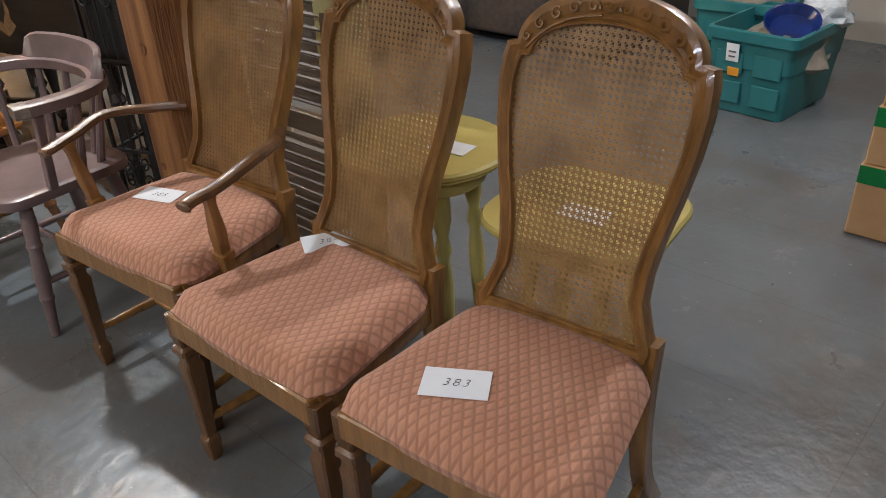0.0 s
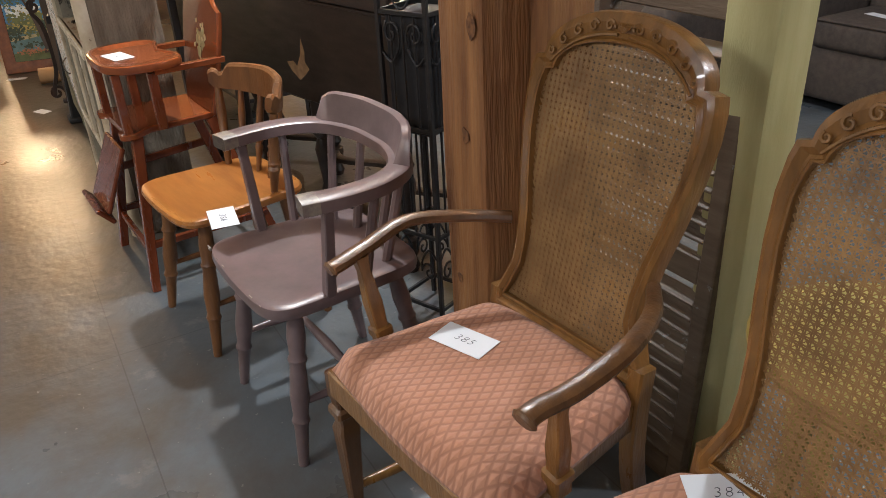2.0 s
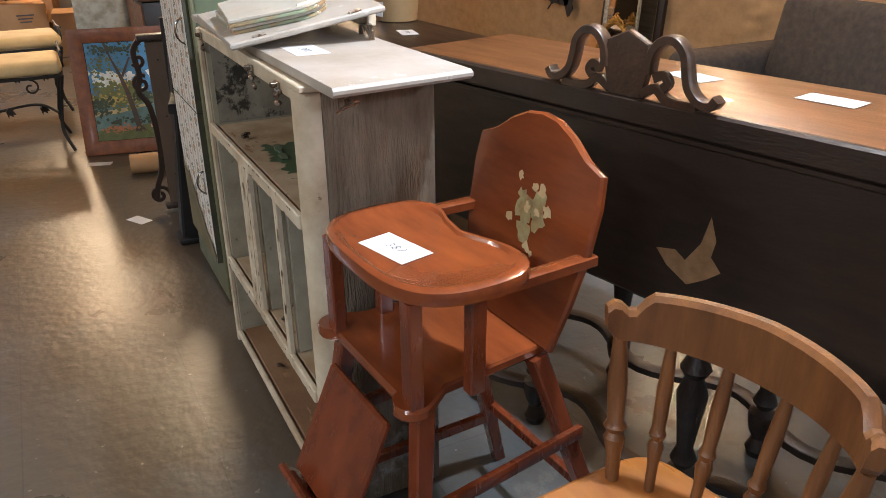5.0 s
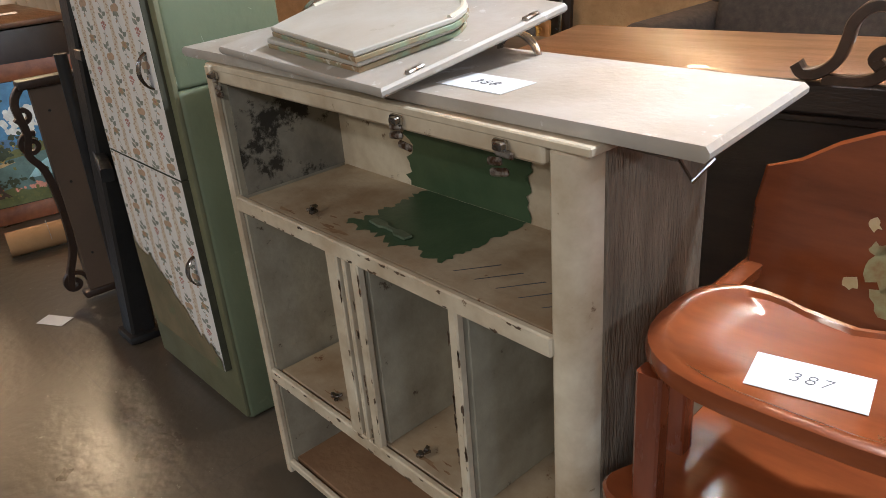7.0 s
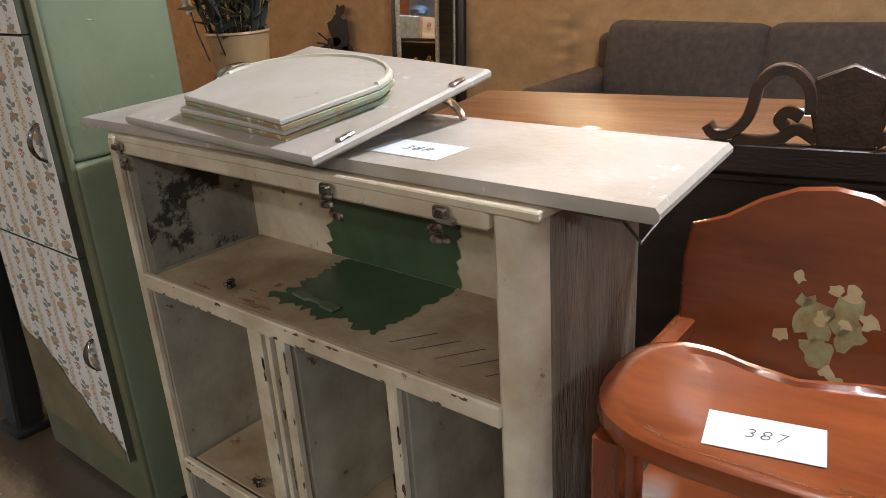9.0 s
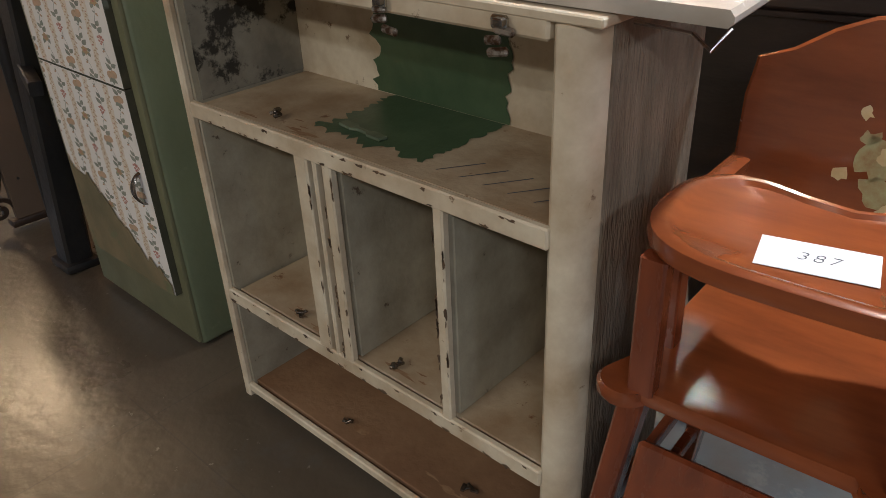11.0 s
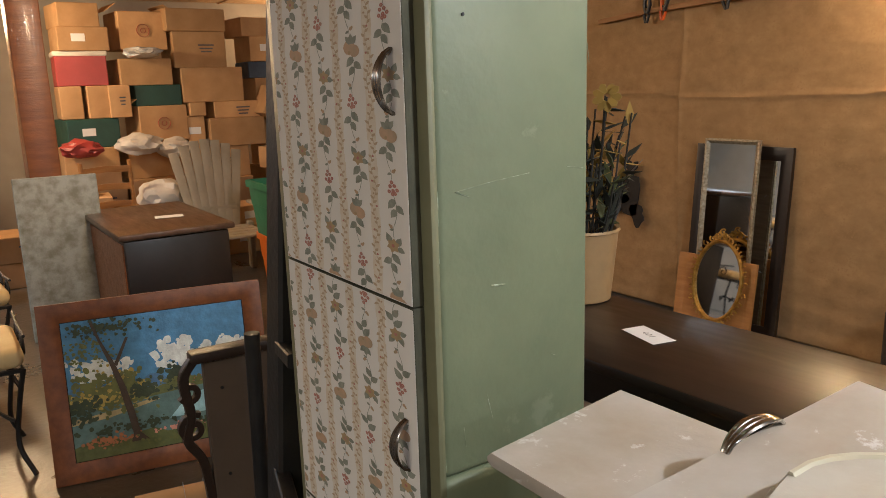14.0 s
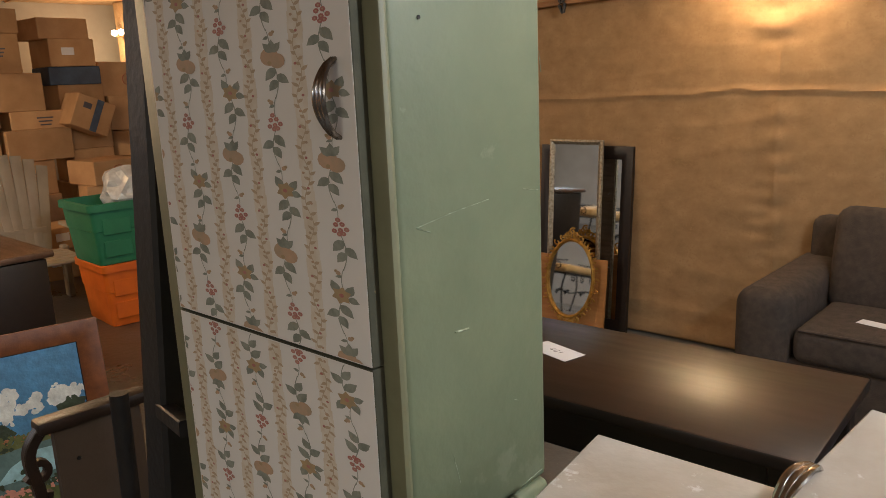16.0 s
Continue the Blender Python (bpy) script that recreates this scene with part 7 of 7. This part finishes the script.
def hitching_post():
    t = thing("hitching_post", "tall black cast-iron stand with a ring at its head", "stand", pose(-5.38, 0.668, 0, -4.3, 0, 0))
    k = M["black_iron"]
    part("foot", one_box((0, 0, 0.015), (0.12, 0.11, 0.03), 0.01, seg=2), k, t)
    part("shaft", bar([(0, 0, 0.03), (0, 0, 1.80)], [(0.085, 0.080), (0.075, 0.070)], square=True), k, t)
    part("brace", bar([(0.0, -0.02, 0.62), (0.16, -0.06, 0.60)], (0.035, 0.040), square=True), k, t)
    part("brace", bar([(0.0, -0.02, 0.92), (0.15, -0.05, 0.93)], (0.030, 0.030), square=True), k, t)
    part("head", bar(smooth_path([(0, 0, 1.78), (0.0, 0.0, 1.86), (0.01, -0.06, 1.90), (0.0, -0.13, 1.84), (0.0, -0.16, 1.80)], 5), [(0.06, 0.09 - 0.0024 * i) for i in range(21)], up=(1, 0, 0)), k, t)
    part("ring", bar([(0.036 * math.cos(a), -0.125, 1.775 + 0.042 * math.sin(a)) for a in [2 * math.pi * i / 24 for i in range(24)]], 0.005, sides=6, closed=True, up=(0, 1, 0)), k, t, "hanging iron ring")
    return t


hitching_post()


def paper_roll():
    t = thing("paper_roll", "rolled brown kraft paper with tape lying on the floor", "roll", pose(-6.44, 0.56, 0.0, 0, 0, 80))
    bm = bmesh.new()
    rings = []
    for i in range(61):
        a = 2 * math.pi * i / 20
        r = 0.055 - 0.006 * (i / 20)
        rings.append([bm.verts.new((x, r * math.cos(a), 0.056 + r * math.sin(a))) for x in (0.0, 0.36)])
    for a, b in zip(rings, rings[1:]):
        bm.faces.new((a[0], a[1], b[1], b[0]))
    ob = part("sheet", bm, M["carton"], t, "coiled kraft paper")
    for x in (0.16, 0.23):
        part("tape", bar([(x, 0.0565 * math.cos(a), 0.056 + 0.0565 * math.sin(a)) for a in [math.pi * i / 12 for i in range(13)]], (0.020, 0.0012), square=True, up=(1, 0, 0)), M["clear_wrap"], t)
    return t


paper_roll()


# ---- chest, bench and the storage end of the room ----
M["chest_top"] = wood("chest_top", (0.115, 0.066, 0.038), (0.06, 0.033, 0.02), 0.34, (1.5, 9, 9), 3, 0.1)


def chest():
    t = thing("wooden_chest", "dark brown wooden chest with a worn top", "chest", pose(-8.55, 1.21, 0))
    part("body", one_box((0, 0, 0.36), (1.04, 0.56, 0.70), 0.008, seg=2), M["espresso"], t)
    part("side", one_box((0.0, -0.283, 0.36), (1.00, 0.010, 0.66), 0.003), M["frame_wood"], t)
    part("lid", one_box((0, 0, 0.735), (1.10, 0.62, 0.035), 0.010, seg=2), M["chest_top"], t, "worn brown lid")
    return t


chest()
card("", pose(-8.45, 1.28, 0.7555, 0, 0, 80), (0.16, 0.10))


def iron_bench():
    t = thing("iron_bench", "black wrought-iron bench with a cream upholstered seat", "bench", pose(-7.30, -0.14, 0))
    bm = one_box((0, 0, 0.485), (0.42, 0.96, 0.085), 0.035, seg=4)
    part("seat", bm, M["cream"], t, "cream upholstered seat pad")
    k = M["black_iron"]
    part("seat_frame", bar([(0.20, -0.47, 0.435), (0.20, 0.47, 0.435), (-0.20, 0.47, 0.435), (-0.20, -0.47, 0.435)], (0.016, 0.016), closed=True, square=True), k, t)
    for sx in (-1, 1):
        for sy in (-1, 1):
            part("leg", bar(smooth_path([(sx * 0.20, sy * 0.47, 0.44), (sx * 0.16, sy * 0.44, 0.28), (sx * 0.17, sy * 0.42, 0.12), (sx * 0.22, sy * 0.46, 0.0)], 5), 0.010, sides=7), k, t)
    for sy in (-1, 1):
        bm = bmesh.new()
        for s in (-1, 1):
            sweep(bm, [(s * p[0], sy * 0.485, p[2]) for p in spiral((0.10, 0, 0.50), 0.055, 0.010, 180, -250, 20)], 0.006, sides=6)
        sweep(bm, [(-0.21, sy * 0.485, 0.57), (0.0, sy * 0.485, 0.555), (0.21, sy * 0.485, 0.57)], 0.007, sides=6)
        part("end_scroll", bm, k, t)
    for y in (-0.30, -0.10, 0.10, 0.30):
        part("apron_scroll", bar(spiral((0.205, y, 0.385), 0.045, 0.010, 90, -300, 18, "yz"), 0.006, sides=6), k, t)
    bm = bar(smooth_path([(0.16, 0.42, 0.22), (0.06, 0.30, 0.26), (0.0, 0.0, 0.22), (0.06, -0.30, 0.26), (0.16, -0.42, 0.22)], 6), 0.008, sides=6)
    part("stretcher", bm, k, t)
    for y in (-0.2, 0.15, 0.33):
        bm = bmesh.new()
        for j in range(4):
            slab(bm, [(0, -0.004), (0.02, -0.018), (0.055, 0), (0.02, 0.018), (0, 0.004)], -0.001, 0.001, 0.0005, Matrix.Translation((0.05, y, 0.245)) @ pose(0, 0, 0, 60, 40 * j, 90 * j))
        part("iron_leaf", bm, k, t)
    return t


iron_bench()
ib2 = copy_thing(bpy.data.objects["iron_bench"], pose(-8.35, -0.10, 0, 0, 0, 4))
timber("timber_post", (-9.15, 0.73, 0), (0.18, 0.18, H), M["frame_wood"], "reddish brown timber post")
ob = part("metal_sheet", one_box((0, 0, 0.50), (0.46, 0.02, 1.00), 0.006), M["rubbed"])
ob.matrix_basis = pose(-8.92, 0.76, 0, -3, 0, 84)
tagged(ob, "scuffed grey metal sheet leaning on the post", "sheet")


def adirondack(m):
    t = thing("garden_chair", "grey-beige plastic garden chair with a fan back", "chair", m)
    c = M["beige_plastic"]
    for i in range(7):
        g = (i - 3) / 3
        l = 0.72 - 0.10 * g * g
        bm = bar([(g * 0.16, 0.30, 0.36), (g * 0.255, 0.30 + 0.20, 0.36 + l)], [(0.060, 0.018), (0.078, 0.018)], square=True, up=(0, 1, 0))
        part("back_slat", bm, c, t)
    part("back_band", bar([(-0.19, 0.345, 0.52), (0.19, 0.345, 0.52)], (0.020, 0.05), square=True), c, t)
    for i in range(5):
        part("seat_slat", one_box((0, -0.22 + i * 0.11, 0.37 + 0.0 * i), (0.50, 0.095, 0.02), 0.006), c, t)
    for s in (-1, 1):
        part("arm", one_box((s * 0.32, 0.0, 0.56), (0.12, 0.66, 0.024), 0.01, seg=2), c, t)
        part("front_leg", one_box((s * 0.31, -0.26, 0.275), (0.05, 0.09, 0.55), 0.01), c, t)
        part("rear_leg", one_box((s * 0.27, 0.28, 0.20), (0.05, 0.09, 0.40), 0.01), c, t)
        part("seat_rail", bar([(s * 0.26, -0.28, 0.35), (s * 0.26, 0.34, 0.34)], (0.03, 0.06), square=True), c, t)
    return t


M["beige_plastic"] = mat("beige_plastic", (0.36, 0.31, 0.23), 0.55, 0, (0.28, 0.24, 0.175), 4, bump=0.05)
adirondack(pose(-9.75, 2.02, 0, 0, 0, 84))
M["tote_green"] = mat("tote_green", (0.03, 0.20, 0.10), 0.45, 0, (0.025, 0.16, 0.085), 5, bump=0.04)
M["tote_orange"] = mat("tote_orange", (0.75, 0.17, 0.01), 0.4, 0, (0.62, 0.13, 0.01), 5, bump=0.04)
tote(pose(-9.12, 2.36, 0, 0, 0, 86), 0.46, 0.50, 0.42, M["tote_orange"], "bright orange plastic tub on the floor")
tote(pose(-9.10, 2.36, 0.42, 0, 0, 88), 0.56, 0.50, 0.40, M["tote_green"], "green plastic tote stacked on the orange tub")
lump("plastic_bag", (-9.12, 2.44, 0.86), 0.15, M["clear_wrap"], "translucent plastic sheet in the green tote", "plastic", 1.0, 4)

# the wall of cartons
rng = random.Random(17)
M["newsprint"] = mat("newsprint", (0.52, 0.46, 0.36), 0.8, 0, (0.36, 0.31, 0.24), 14, bump=0.3)
M["white_cloth"] = mat("white_cloth", (0.62, 0.60, 0.56), 0.8, 0, (0.50, 0.48, 0.44), 8, bump=0.4, bump_scale=20)
M["blue_bag"] = mat("blue_bag", (0.07, 0.11, 0.17), 0.6, 0, (0.05, 0.07, 0.11), 8, bump=0.4, bump_scale=20)
M["cooler_red"] = mat("cooler_red", (0.34, 0.045, 0.04), 0.45, 0, (0.28, 0.035, 0.03), 5, bump=0.03)
M["crate_green"] = mat("crate_green", (0.02, 0.075, 0.06), 0.5, 0, (0.015, 0.055, 0.045), 5, bump=0.04)
y = -2.2
col = 0
while y < 3.75:
    w = rng.uniform(0.42, 0.72)
    if y + w > 1.13 and y < 3.38:
        y = 3.40 if y + w > 3.38 else y + max(0.02, min(w, 1.13 - y))
        continue
    z = 0.0
    lim = rng.uniform(1.75, 2.2)
    while z < lim - 0.12:
        h = rng.uniform(0.18, 0.40)
        if z + h > 2.34:
            break
        d = rng.uniform(0.40, 0.55)
        pick = rng.random()
        mt, lb, mk = None, "brown corrugated cardboard box in a high stack", rng.choice([None, None, "label", "ring", "bars"])
        if pick < 0.012:
            mt, lb, mk = M["cooler_red"], "red and white picnic cooler in the stack", None
        elif pick < 0.08:
            mt, lb, mk = M["crate_green"], "dark green plastic crate in the stack", "label"
        ww = w * rng.uniform(0.78, 1.02)
        carton(pose(-11.45 + rng.uniform(-0.15, 0.15), y + w / 2 + rng.uniform(-0.05, 0.05), z, rng.uniform(-1.5, 1.5), rng.uniform(-2.5, 2.5), 90 + rng.uniform(-13, 13)), (ww, d, h), None, rng.random() < 0.10 and z > 1.3, lb, mk, material=mt)
        z += h
    y += w + 0.02
    col += 1
M["cooler_white"] = mat("cooler_white", (0.66, 0.62, 0.55), 0.4, 0, (0.55, 0.51, 0.45), 5, bump=0.03)
BOX = "brown corrugated cardboard box in a high stack"


def stack(y0, y1, z, rows, x=-11.2):
    """A column of cartons from height z up: rows of (height, shift along y, width share, mark, material)."""
    for h, dy, share, mark, mt in rows:
        w = (y1 - y0) * share
        lb = {"crate_green": "dark green plastic crate in the stack", "cooler_red": "red picnic cooler with a white lid in the stack"}.get(mt, BOX)
        ob = carton(pose(x - 0.22 + rng.uniform(-0.03, 0.03), (y0 + y1) / 2 + dy, z, 0, 0, 90 + rng.uniform(-5, 5)), (w, 0.44, h), None, mark == "open", lb, {"open": "ring"}.get(mark, mark), material=M[mt] if mt else None)
        if mt == "cooler_red":
            part("lid", one_box((0, 0, h - 0.022), (w + 0.02, 0.46, 0.044), 0.010, seg=2), M["cooler_white"], ob, "white cooler lid")
        z += h
    return z


stack(1.16, 1.62, 0.0, [(0.34, 0, 1.0, None, None), (0.34, 0.02, 0.95, "bars", None), (0.33, -0.02, 0.98, None, None), (0.25, 0.0, 0.95, "label", "crate_green")])
for k in range(3):
    stack(1.18 + 0.19 * k, 1.365 + 0.19 * k, 1.262, [(0.282, 0, 0.98, "bars" if k == 2 else None, None)])
stack(1.18, 1.60, 1.545, [(0.295, 0, 0.98, None, "cooler_red"), (0.20, 0.02, 0.98, "label", None), (0.20, -0.01, 0.80, None, None)])
stack(1.64, 2.18, 0.0, [(0.36, 0, 1.0, None, None), (0.34, 0.0, 0.9, "ring", None), (0.33, 0.02, 0.95, None, None)])
stack(1.78, 2.22, 1.032, [(0.32, 0.0, 1.0, "open", None), (0.185, -0.01, 0.95, None, "crate_green"), (0.235, -0.10, 1.05, None, None)])
stack(1.69, 2.13, 1.852, [(0.33, 0.0, 0.95, "open", None)], -11.25)
stack(2.22, 2.82, 0.0, [(0.32, 0, 0.9, None, None), (0.32, 0.02, 0.95, "label", None), (0.30, 0.0, 0.92, "bars", None)])
stack(2.24, 2.41, 0.942, [(0.30, 0, 0.95, "label", None), (0.125, 0, 0.9, None, None)])
stack(2.42, 2.98, 0.942, [(0.27, 0, 0.98, None, None), (0.155, 0.03, 0.80, "bars", None)])
stack(2.22, 2.81, 1.368, [(0.32, 0.0, 0.98, None, None), (0.325, -0.10, 0.83, "bars", None), (0.20, -0.14, 0.95, None, None)])
stack(2.86, 3.36, 0.0, [(0.36, 0.04, 0.8, None, None), (0.34, 0.08, 0.8, None, None), (0.30, 0.09, 0.75, "label", None), (0.30, 0.06, 0.9, None, None), (0.28, 0.05, 0.85, None, None), (0.16, 0.04, 0.9, None, "blue_bag"), (0.24, 0.02, 0.8, "label", None), (0.18, -0.03, 0.9, None, None)], -11.32)
lump("plastic_bag", (-11.10, 1.86, 1.822), 0.16, M["clear_wrap"], "plastic bag of odds and ends between the boxes", "bag", 0.30, 31)
for c, r, mt, sd in (((-10.98, 1.72, 1.03), 0.19, "white_cloth", 41), ((-10.95, 2.02, 0.98), 0.17, "white_cloth", 44), ((-11.0, 1.25, 1.02), 0.16, "cooler_red", 52)):
    lump("crumpled_cloth", c, r, M[mt], "crumpled cloth and bags among the boxes", "bundle", 0.5, sd)
tp = thing("tilted_box", "cardboard box tipped on its corner in the pile", "box", pose(-11.12, 3.03, 1.165, 0, 0, 90) @ pose(0, 0, 0, 0, 24, 0))
part("body", one_box((0, 0, 0.16), (0.34, 0.30, 0.29), 0.006), M["carton"], tp)
part("tape", one_box((0.03, -0.152, 0.16), (0.06, 0.003, 0.285), 0), M["blue_bag"], tp, "dark printed tape")
part("print", one_box((-0.07, -0.152, 0.22), (0.07, 0.003, 0.05), 0), M["ink"], tp)
clutter = random.Random(5)
y = -2.0
while y < 3.3:
    w = rng.uniform(0.34, 0.55)
    z = 0.0
    lim = rng.uniform(0.45, 1.0)
    if 1.45 < y + w / 2 < 2.75 or 0.2 < y + w / 2 < 0.9:
        lim = 0.5
    while z < lim - 0.10:
        h = rng.uniform(0.18, 0.32)
        carton(pose(-10.75 + rng.uniform(-0.06, 0.06), y + w / 2, z, 0, 0, 90 + rng.uniform(-12, 12)), (w * 0.95, rng.uniform(0.34, 0.45), h), None, rng.random() < 0.2, "brown corrugated cardboard box in the low front row", rng.choice([None, "label", "ring", "bars"]))
        z += h
    if clutter.random() < 0.75 and lim > 0.55:
        r = clutter.uniform(0.11, 0.17)
        mt = clutter.choice(["white_cloth", "newsprint", "white_cloth", "cooler_red", "blue_bag"])
        lump("crumpled_cloth", (-10.72, y + w / 2, z + r * 0.50), r, M[mt], "crumpled papers and cloth on a cardboard box", "bundle", 0.6, clutter.randint(20, 90))
    y += w + 0.03
tb = thing("tilted_box", "open cardboard box tipped onto the pile", "box", pose(-10.95, 3.10, 0.60, 25, 12, 80))
part("body", one_box((0, 0, 0.14), (0.34, 0.30, 0.28), 0.006), M["carton"], tb)
part("print", one_box((0.03, -0.152, 0.15), (0.10, 0.003, 0.05), 0, (0, 20, 0)), M["ink"], tb)


def ladder_chair(m):
    t = thing("ladder_chair", "orange-brown wooden ladder-back chair among the boxes", "chair", m)
    p = M["pine"]
    for s in (-1, 1):
        part("post", bar([(s * 0.19, 0.18, 0), (s * 0.19, 0.22, 0.95)], 0.017, sides=10), p, t)
        part("leg", bar([(s * 0.21, -0.18, 0), (s * 0.21, -0.18, 0.45)], 0.017, sides=10), p, t)
        part("rung", bar([(s * 0.20, -0.18, 0.2), (s * 0.19, 0.185, 0.2)], 0.010, sides=8), p, t)
    for z in (0.60, 0.74, 0.88):
        part("slat", bar([(-0.19, 0.21, z), (0, 0.23, z + 0.01), (0.19, 0.21, z)], (0.012, 0.05), square=True), p, t)
    part("seat", one_box((0, 0, 0.455), (0.44, 0.40, 0.025), 0.008), p, t)
    return t


ladder_chair(pose(-10.15, 1.35, 0, 0, 0, 100))
for i, (x, y, z, a) in enumerate(((-10.15, 1.32, 0.470, 5), (-10.16, 1.34, 0.500, -8), (-10.14, 1.33, 0.530, 12), (-10.15, 1.31, 0.560, 2))):
    ob = part("paper_stack", board([(u + 0.01 * noise.noise((u * 9, v * 9, i)), v) for u, v in rounded(0.17, 0.13, 0.01, 2)], 0, 0.028, 0.003), M["newsprint"])
    ob.matrix_basis = pose(x, y, z, 0, 0, 90 + a)
    tagged(ob, "stack of yellowed papers on the chair seat", "papers")
for c, r, mt, sd in (((-10.45, 1.75, 0.62), 0.20, "white_cloth", 3), ((-10.5, 0.05, 0.88), 0.24, "white_cloth", 7), ((-10.3, 2.85, 0.16), 0.24, "blue_bag", 9), ((-10.4, 3.2, 0.62), 0.17, "grey_bag", 12), ((-10.2, 0.2, 0.15), 0.22, "grey_bag", 14)):
    lump("crumpled_cloth", c, r, M[mt], "crumpled cloth and bags among the boxes", "bundle", 0.7, sd)


# ---- black metal figure hung on the burlap ----
def metal_figure():
    t = thing("metal_ornament", "black cut-out metal ornament hung on the burlap", "ornament", pose(-7.30, 3.940, 0.66, 90, 0, 0) @ Matrix.Scale(1.45, 4))
    for c, r, sd, sq in (((0.0, 0.06), 0.070, 3, 1.5), ((0.01, 0.165), 0.032, 5, 1.0), ((-0.06, 0.02), 0.05, 8, 0.5), ((0.05, -0.05), 0.045, 12, 1.3), ((-0.11, -0.03), 0.045, 15, 0.6)):
        part("plate", board(blob(c, r, 18, sd, 0.7, sq), 0.0, 0.004, 0.001), M["black_iron"], t)
    for a in (150, 175, 200, 225):
        part("rod", bar([(-0.06, 0.0, 0.002), (-0.06 + 0.12 * math.cos(radians(a)), 0.12 * math.sin(radians(a)), 0.002)], 0.004, sides=6), M["black_iron"], t)


metal_figure()


# ---- white slatted panel behind the iron stands ----
def slat_panel():
    t = thing("slatted_panel", "white painted slatted panel behind the iron stands", "panel", pose(-2.24, 1.72, 0, -6, 0, 6))
    for i in range(9):
        part("slat", one_box((-0.20 + i * 0.05, 0, 0.30), (0.034, 0.014, 0.56), 0.003), M["old_white"], t)
    for z in (0.06, 0.54):
        part("rail", one_box((0, 0.014, z), (0.46, 0.014, 0.05), 0.003), M["old_white"], t)


slat_panel()
